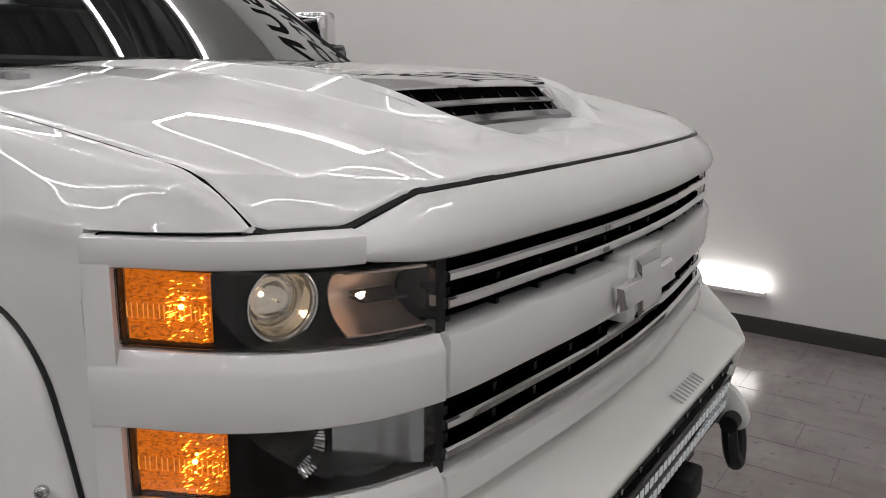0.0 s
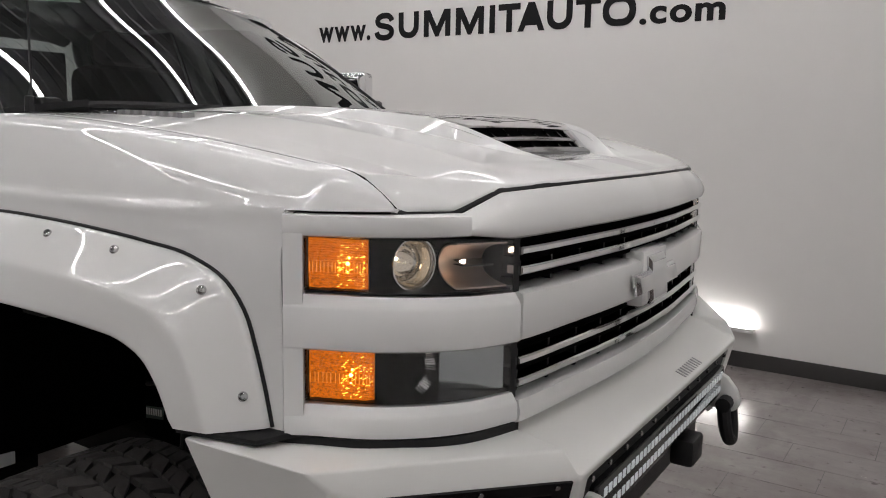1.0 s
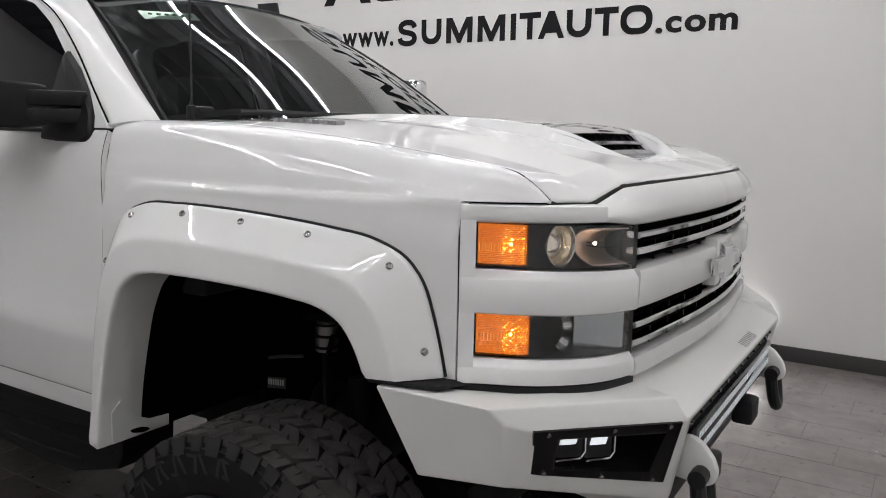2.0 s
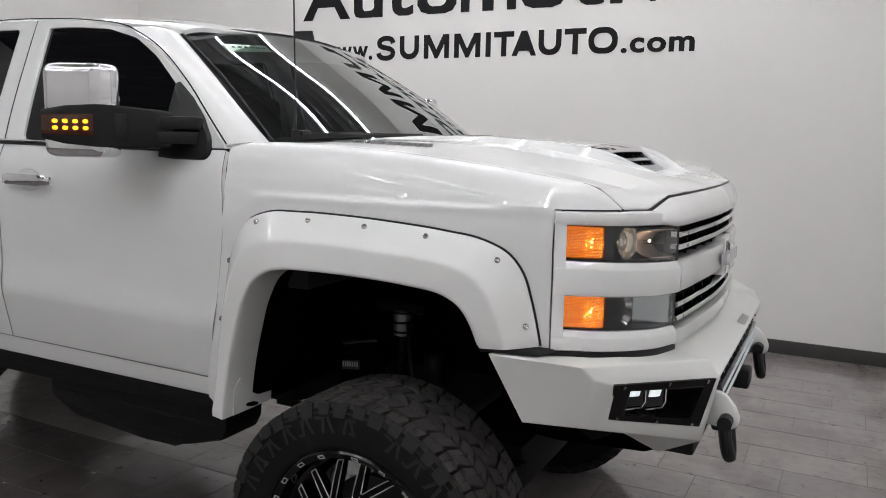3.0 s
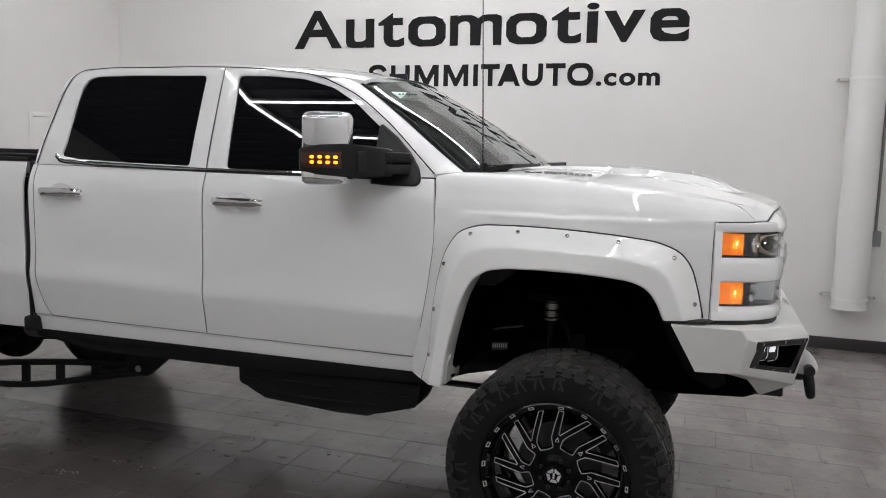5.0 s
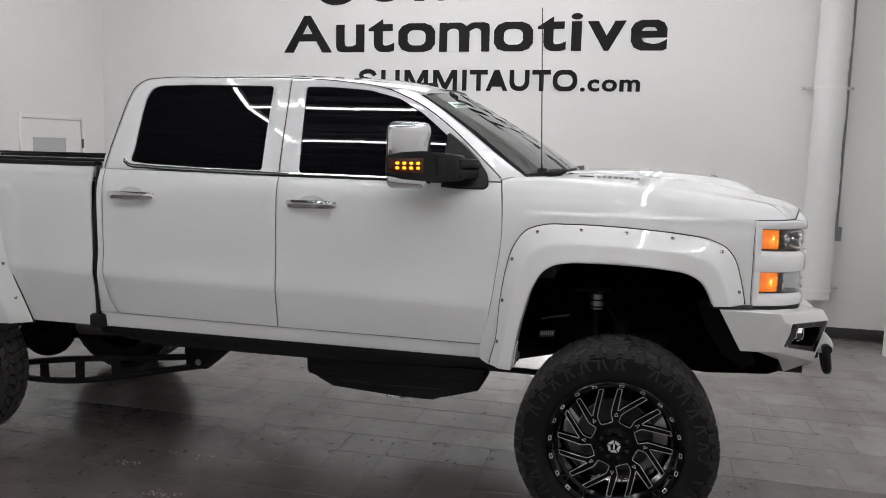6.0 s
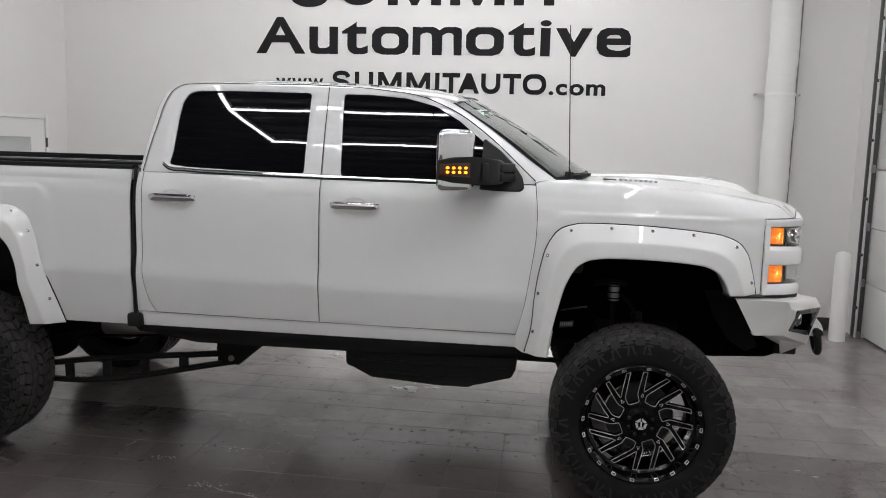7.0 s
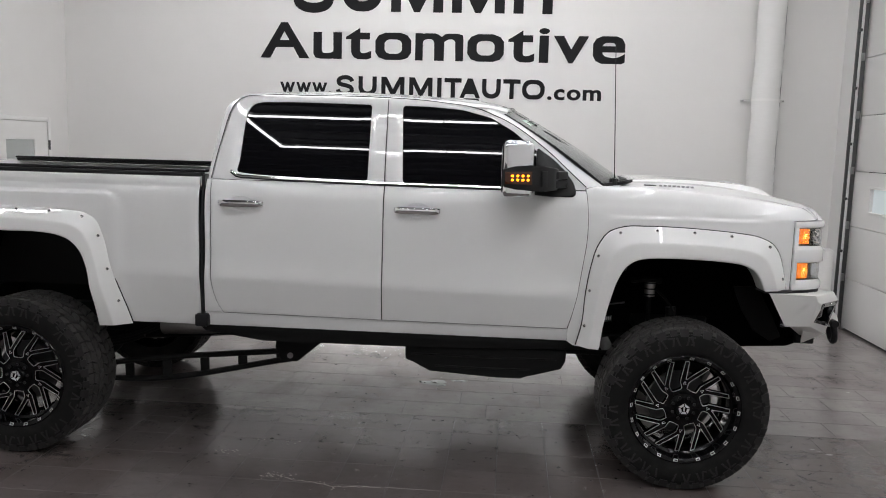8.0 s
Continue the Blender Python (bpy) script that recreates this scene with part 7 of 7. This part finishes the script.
# ---- underneath ----
for s in SIDES:
    P = lambda x, y, z: Vector((x, s * y, z))
    m = bmesh.new()
    prism(m, [P(-5.0, 0.46, 0.62), P(-0.72, 0.46, 0.62), P(-0.56, 0.46, 0.675), P(-0.34, 0.46, 0.735), P(0.26, 0.46, 0.735), P(0.26, 0.46, 0.80), P(-5.0, 0.46, 0.80)], (0, -s * 0.08, 0), 0.008)
    part("frame_rail", m, UNDER, truck)
    m = bmesh.new()
    tube(m, [P(-0.80, 0.42, 0.606), P(-0.28, 0.42, 0.604)], 0.017, 10)
    part("torsion_bar", m, UNDER, truck)
    m = bmesh.new()
    prism(m, [P(-2.84, 0.93, 0.80), P(-0.58, 0.93, 0.80), P(-0.56, 0.93, 0.745), P(-1.6, 0.93, 0.718), P(-2.45, 0.93, 0.715), P(-2.66, 0.93, 0.745), P(-2.80, 0.93, 0.76)], (0, -s * 0.12, 0), 0.006)
    part("rocker_guard", m, UNDER, truck)
    m = bmesh.new()
    prism(m, [P(-1.60, 0.90, 0.73), P(-1.598, 0.90, 0.640), P(-1.58, 0.90, 0.625), P(-1.51, 0.90, 0.615), P(-1.455, 0.90, 0.568), P(-1.05, 0.90, 0.548), P(-0.91, 0.90, 0.545), P(-0.84, 0.90, 0.585), P(-0.68, 0.90, 0.612), P(-0.655, 0.90, 0.66), P(-0.65, 0.90, 0.73)], (0, -s * 0.20, 0), 0.012)
    st2 = part("side_step", m, UNDER, truck, "black power side step")
    for z, x0, x1 in ((0.672, -1.56, -0.70), (0.605, -1.42, -0.86)):
        m = bmesh.new()
        tube(m, [P(x0, 0.899, z), P((x0 + x1) / 2, 0.902, z - 0.004), P(x1, 0.899, z)], 0.006, 6)
        part("step_rib", m, UNDER, st2)
    # traction bar from the rear axle to the frame
    m = bmesh.new()
    tl_, bl_ = curve([P(-3.86, 0.74, 0.40), P(-3.55, 0.72, 0.462), P(-2.33, 0.68, 0.598)], 20), curve([P(-3.86, 0.74, 0.37), P(-3.55, 0.72, 0.375), P(-3.3, 0.72, 0.378), P(-2.33, 0.68, 0.545)], 20)
    tube(m, tl_, 0.019, 8)
    tube(m, bl_, 0.019, 8)
    tb = part("traction_bar", m, UNDER, truck, "black ladder traction bar")
    for k in (3, 6, 9, 12, 15, 18):
        m = bmesh.new()
        prism(m, [tl_[k] + np.array((-0.028, 0, 0)), tl_[k] + np.array((0.028, 0, 0)), bl_[k] + np.array((0.028, 0, 0)), bl_[k] + np.array((-0.028, 0, 0))], (0, 0.012, 0))
        part("gusset", m, UNDER, tb)
    m = bmesh.new()
    prism(m, [P(-2.40, 0.70, 0.53), P(-2.30, 0.70, 0.53), P(-2.10, 0.70, 0.70), P(-2.10, 0.70, 0.76), P(-2.42, 0.70, 0.76), P(-2.44, 0.70, 0.62)], (0, -s * 0.05, 0), 0.004)
    part("bar_bracket", m, UNDER, truck)
    m = bmesh.new()
    tube(m, [P(-2.34, 0.712, 0.572), P(-2.34, 0.722, 0.572)], 0.018, 14)
    part("bar_bolt", m, STEEL, truck)
    # leaf spring and dampers
    m = bmesh.new()
    p = curve([P(-4.6, 0.55, 0.74), P(-4.2, 0.55, 0.60), P(-3.9, 0.55, 0.56), P(-3.5, 0.55, 0.60), P(-3.1, 0.55, 0.76)], 24)
    for k in range(3):
        tube(m, p[2 * k:24 - 2 * k] - np.array((0, 0, 0.018 * k)), 0.014, 6)
    part("leaf_spring", m, UNDER, truck)
    m = bmesh.new()
    tube(m, [P(-3.75, 0.52, 0.5), P(-3.62, 0.50, 0.72)], 0.03, 12)
    tube(m, [P(-3.62, 0.50, 0.72), P(-3.55, 0.48, 0.95)], 0.02, 12)
    part("rear_damper", m, UNDER, truck)
    m = bmesh.new()
    tube(m, [P(0.05, 0.60, 0.45), P(0.0, 0.56, 0.95)], 0.032, 14)
    part("front_damper", m, UNDER, truck)
    m = bmesh.new()
    tube(m, [P(-0.13, 0.55, 1.01), P(-0.13, 0.55, 1.10)], 0.034, 16)
    part("reservoir", m, STEEL, truck, "bare metal damper reservoir")
    m = bmesh.new()
    tube(m, [P(-0.13, 0.55, 0.70), P(-0.13, 0.55, 1.01)], 0.014, 10)
    part("damper_rod", m, UNDER, truck)
    m = bmesh.new()
    prism(m, [P(-0.32, 0.40, 0.50), P(0.32, 0.40, 0.50), P(0.10, 0.82, 0.40), P(-0.10, 0.82, 0.40)], (0, 0, 0.07), 0.012)
    prism(m, [P(-0.26, 0.44, 0.84), P(0.26, 0.44, 0.84), P(0.07, 0.80, 0.66), P(-0.07, 0.80, 0.66)], (0, 0, 0.05), 0.012)
    part("control_arm", m, UNDER, truck)
    m = bmesh.new()
    prism(m, [P(-0.08, 0.84, 0.36), P(0.08, 0.84, 0.36), P(0.06, 0.80, 0.72), P(-0.06, 0.80, 0.72)], (0, -s * 0.06, 0), 0.012)
    tube(m, [P(-0.12, 0.30, 0.48), P(-0.14, 0.80, 0.46)], 0.018, 10)
    part("steering_knuckle", m, UNDER, truck)
    m = bmesh.new()
    prism(m, [P(0.10, 0.48, 0.72), P(0.45, 0.48, 0.70), P(0.74, 0.48, 0.715), P(0.80, 0.48, 0.74), P(0.80, 0.48, 0.79), P(0.62, 0.48, 0.86), P(0.10, 0.48, 0.84)], (0, -s * 0.08, 0), 0.008)
    part("frame_horn", m, LINER, truck)
    m = bmesh.new()
    prism(m, [P(0.36, 0.60, 1.10), P(0.50, 0.60, 1.10), P(0.60, 0.60, 0.93), P(0.66, 0.60, 0.80), P(0.60, 0.60, 0.77), P(0.50, 0.60, 0.83), P(0.42, 0.60, 0.95)], (0, -s * 0.02, 0), 0.004)
    part("bumper_bracket", m, UNDER, truck)
    # dark box behind the wheel with its marked tag and a bright edge
    m = bmesh.new()
    prism(m, [P(-0.45, 0.50, 0.76), P(-0.25, 0.50, 0.76), P(-0.22, 0.50, 0.90), P(-0.28, 0.50, 0.945), P(-0.43, 0.50, 0.915)], (0, -s * 0.05, 0), 0.01)
    tray = part("battery_tray", m, LINER, truck, "dark box with a pale marked tag")
    m = bmesh.new()
    prism(m, [P(-0.425, 0.5025, 0.822), P(-0.345, 0.5025, 0.832), P(-0.343, 0.5025, 0.869), P(-0.423, 0.5025, 0.859)], (0, s * 0.002, 0))
    part("pale_tag", m, INK, tray)
    for i in range(7):
        x = -0.42 + 0.0105 * i
        m = bmesh.new()
        box(m, (x, min(s * 0.505, s * 0.5062), 0.835 + 0.001 * i), (x + 0.006, max(s * 0.505, s * 0.5062), 0.855 + 0.001 * i))
        part("tag_bar", m, PALE, tray)
    m = bmesh.new()
    tube(m, curve([P(-0.42, 0.50, 0.925), P(-0.34, 0.51, 0.945), P(-0.27, 0.50, 0.955)], 8), 0.006, 6)
    part("tray_edge", m, GALV, tray)
    # coil of hose and brackets round the damper
    for nm, pts, r in (("brake_hose", [P(-0.10, 0.56, 1.06), P(-0.04, 0.66, 1.0), P(0.02, 0.74, 0.86), P(0.02, 0.78, 0.72)], 0.008), ("upper_mount", [P(-0.24, 0.52, 1.10), P(-0.13, 0.55, 1.115), P(-0.06, 0.52, 1.10)], 0.018)):
        m = bmesh.new()
        tube(m, curve(pts, 14), r, 8)
        part(nm, m, UNDER, truck)
    for z in (1.02, 1.055, 1.09):
        m = bmesh.new()
        tube(m, [P(-0.13, 0.55, z), P(-0.13, 0.55, z + 0.008)], 0.037, 16)
        part("reservoir_band", m, UNDER, truck)
m = bmesh.new()
tube(m, [(-3.904, -0.80, TYRE_R), (-3.904, 0.80, TYRE_R)], 0.055, 16)
bmesh.ops.create_uvsphere(m, u_segments=24, v_segments=14, radius=0.17, matrix=Matrix.Translation((-3.93, 0.0, TYRE_R)))
part("rear_axle", m, UNDER, truck)
m = bmesh.new()
tube(m, [(0, -0.78, TYRE_R), (0, 0.78, TYRE_R)], 0.03, 12)
box(m, (-0.30, -0.40, 0.42), (0.30, 0.40, 0.62), 0.05)
part("front_differential", m, UNDER, truck)
m = bmesh.new()
tube(m, [(-3.75, 0.0, TYRE_R + 0.02), (-1.6, 0.0, 0.66)], 0.05, 14)
box(m, (-1.7, -0.20, 0.56), (-0.7, 0.20, 0.84), 0.05)
for x in (-0.9, -2.3, -3.2, -4.8):
    box(m, (x - 0.06, -0.42, 0.64), (x + 0.06, 0.42, 0.76), 0.01)
part("drive_shaft", m, UNDER, truck)
m = bmesh.new()
tube(m, curve([(-1.2, -0.28, 0.66), (-2.2, -0.30, 0.68), (-2.70, -0.52, 0.725), (-2.95, -0.60, 0.715), (-3.20, -0.58, 0.70)], 20), [0.045] * 9 + [0.06] * 11, 16)
part("exhaust_pipe", m, STEEL, truck, "dull steel exhaust pipe")
m = bmesh.new()
box(m, (-2.75, -0.90, 0.78), (-0.62, 0.90, 0.84))
part("floor_pan", m, UNDER, truck)

# ---- the tiled floor, last ----
bm = bmesh.new()
box(bm, (RX0 - T, RY0 - T, -0.2), (RX1 + T, RY1 + T, -0.0016))
floor = structure("floor", bm, GROUT, "dark grey slate-look tiled floor with dirt and stains", "floor")


def tile_mesh(w, h, mat):
    m = bmesh.new()
    g, c = 0.0019 if w > 0.4 else 0.0024, 0.0008
    lo = [(-w / 2 + g, -h / 2 + g), (w / 2 - g, -h / 2 + g), (w / 2 - g, h / 2 - g), (-w / 2 + g, h / 2 - g)]
    a = [m.verts.new((x, y, -0.004)) for x, y in lo]
    b = [m.verts.new((x, y, -c)) for x, y in lo]
    t = [m.verts.new((x - math.copysign(c, x), y - math.copysign(c, y), 0)) for x, y in lo]
    m.faces.new(t)
    for p, q in ((a, b), (b, t)):
        for k in range(4):
            m.faces.new((p[k], p[(k + 1) % 4], q[(k + 1) % 4], q[k]))
    return mesh_of("tile", m, mat)


TILE_L, TILE_S = tile_mesh(0.598, 0.302, PLANK), tile_mesh(0.30, 0.304, TILE)
spots = []
for r in range(-31, 0):
    y = -0.010 + 0.304 * (r + 0.5)
    for k in range(-14, 16):
        spots.append((-1.335 + 0.30 * k + 0.15, y, 0.30, 0.304))
for r in range(0, 14):
    y = -0.010 + 0.302 * (r + 0.5)
    off = -2.325 - 0.2 * r
    for k in range(-12, 16):
        spots.append((off + 0.598 * (k + 0.5), y, 0.598, 0.302))
rests = {True: bmesh.new(), False: bmesh.new()}
count = 0
rnd = np.random.RandomState(3)
for x, y, w, h in spots:
    rest = rests[w > 0.4]
    if x - w / 2 < RX0 or x + w / 2 > RX1 + 0.1 or y - h / 2 < RY0 or y + h / 2 > RY1 + 0.05:
        x0, x1, y0, y1 = max(x - w / 2, RX0), min(x + w / 2, RX1 + 0.09), max(y - h / 2, RY0), min(y + h / 2, RY1)
        if x1 - x0 > 0.02 and y1 - y0 > 0.02:
            box(rest, (x0 + 0.002, y0 + 0.002, -0.004), (x1 - 0.002, y1 - 0.002, 0))
        continue
    if -3.6 < x < 1.6 and -1.75 < y < 1.75 and count < 300:
        ob = new("tile", TILE_L if w > 0.4 else TILE_S)
        ob.parent = floor
        ob.location = (x, y, 0)
        count += 1
    else:
        j = 0.0019 if w > 0.4 else 0.0024
        v = [rest.verts.new((x + sx * (w / 2 - j), y + sy * (h / 2 - j), zz_)) for zz_ in (0.0, -0.004) for sx, sy in ((-1, -1), (1, -1), (1, 1), (-1, 1))]
        for f in ((0, 1, 2, 3), (0, 4, 5, 1), (1, 5, 6, 2), (2, 6, 7, 3), (3, 7, 4, 0)):
            rest.faces.new([v[k] for k in f])
for long, mat in ((True, PLANK), (False, TILE)):
    tagged(part("tile_field", rests[long], mat, floor), "far floor tiles", "", "", "stuff")

# a dark matte stain as a thin film, a gritty crack and loose grit on the tiles
puddle = bmesh.new()
rnd = np.random.RandomState(21)
for cx, cy, rx, ry in ((-1.56, 0.78, 0.105, 0.075), (-1.36, 0.86, 0.06, 0.03)):
    ring = [(cx + rx * (1 + 0.22 * math.sin(3 * a + cx) + 0.10 * math.sin(7 * a)) * math.cos(a), cy + ry * (1 + 0.22 * math.sin(3 * a + cx) + 0.1 * math.sin(5 * a)) * math.sin(a)) for a in np.linspace(0, 2 * math.pi, 48, endpoint=False)]
    top = [puddle.verts.new((cx + (x - cx) * 0.95, cy + (y - cy) * 0.95, 0.0007)) for x, y in ring]
    low = [puddle.verts.new((x, y, 0.0002)) for x, y in ring]
    puddle.faces.new(top)
    for k in range(48):
        puddle.faces.new((low[k], low[(k + 1) % 48], top[(k + 1) % 48], top[k]))
tagged(part("puddle", puddle, FLOOR_STAIN), "small dark matte stain on the floor tiles", "puddle")
line = curve([(-2.36, -1.09, 0), (-2.30, -1.135, 0), (-2.169, -1.201, 0), (-2.06, -1.215, 0), (-1.931, -1.254, 0), (-1.78, -1.238, 0), (-1.61, -1.236, 0), (-1.40, -1.262, 0)], 90)
line[:, 1] += 0.004 * np.sin(np.arange(90) * 0.9) + rnd.uniform(-0.002, 0.002, 90)
line = line[14:66]
bm = bmesh.new()
tube(bm, line, 0.0008 + 0.0020 * rnd.rand(52), 5)
part("floor_crack", bm, CHIP, floor, "pale gritty crack")
bm = bmesh.new()
for cx, cy, n, sp in ((-2.667, -0.85, 26, 0.05), (-2.36, -0.632, 14, 0.045), (-2.53, -0.633, 10, 0.03), (-2.28, -1.16, 40, 0.05), (-1.95, -1.25, 16, 0.08), (-1.30, 0.93, 24, 0.14)):
    for k in range(n):
        x, y, r = cx + sp * rnd.randn(), cy + 0.5 * sp * rnd.randn(), 0.0015 + 0.004 * rnd.rand() ** 2
        a = rnd.rand() * 3
        q = [(x + r * 1.5 * math.cos(a + t), y + r * math.sin(a + t), 0.0002) for t in (0, 1.9, 3.6, 4.9)]
        prism(bm, q, (0, 0, r * 0.6))
tagged(part("grit", bm, CHIP), "loose pale grit scattered on the floor tiles", "grit", "", "stuff")
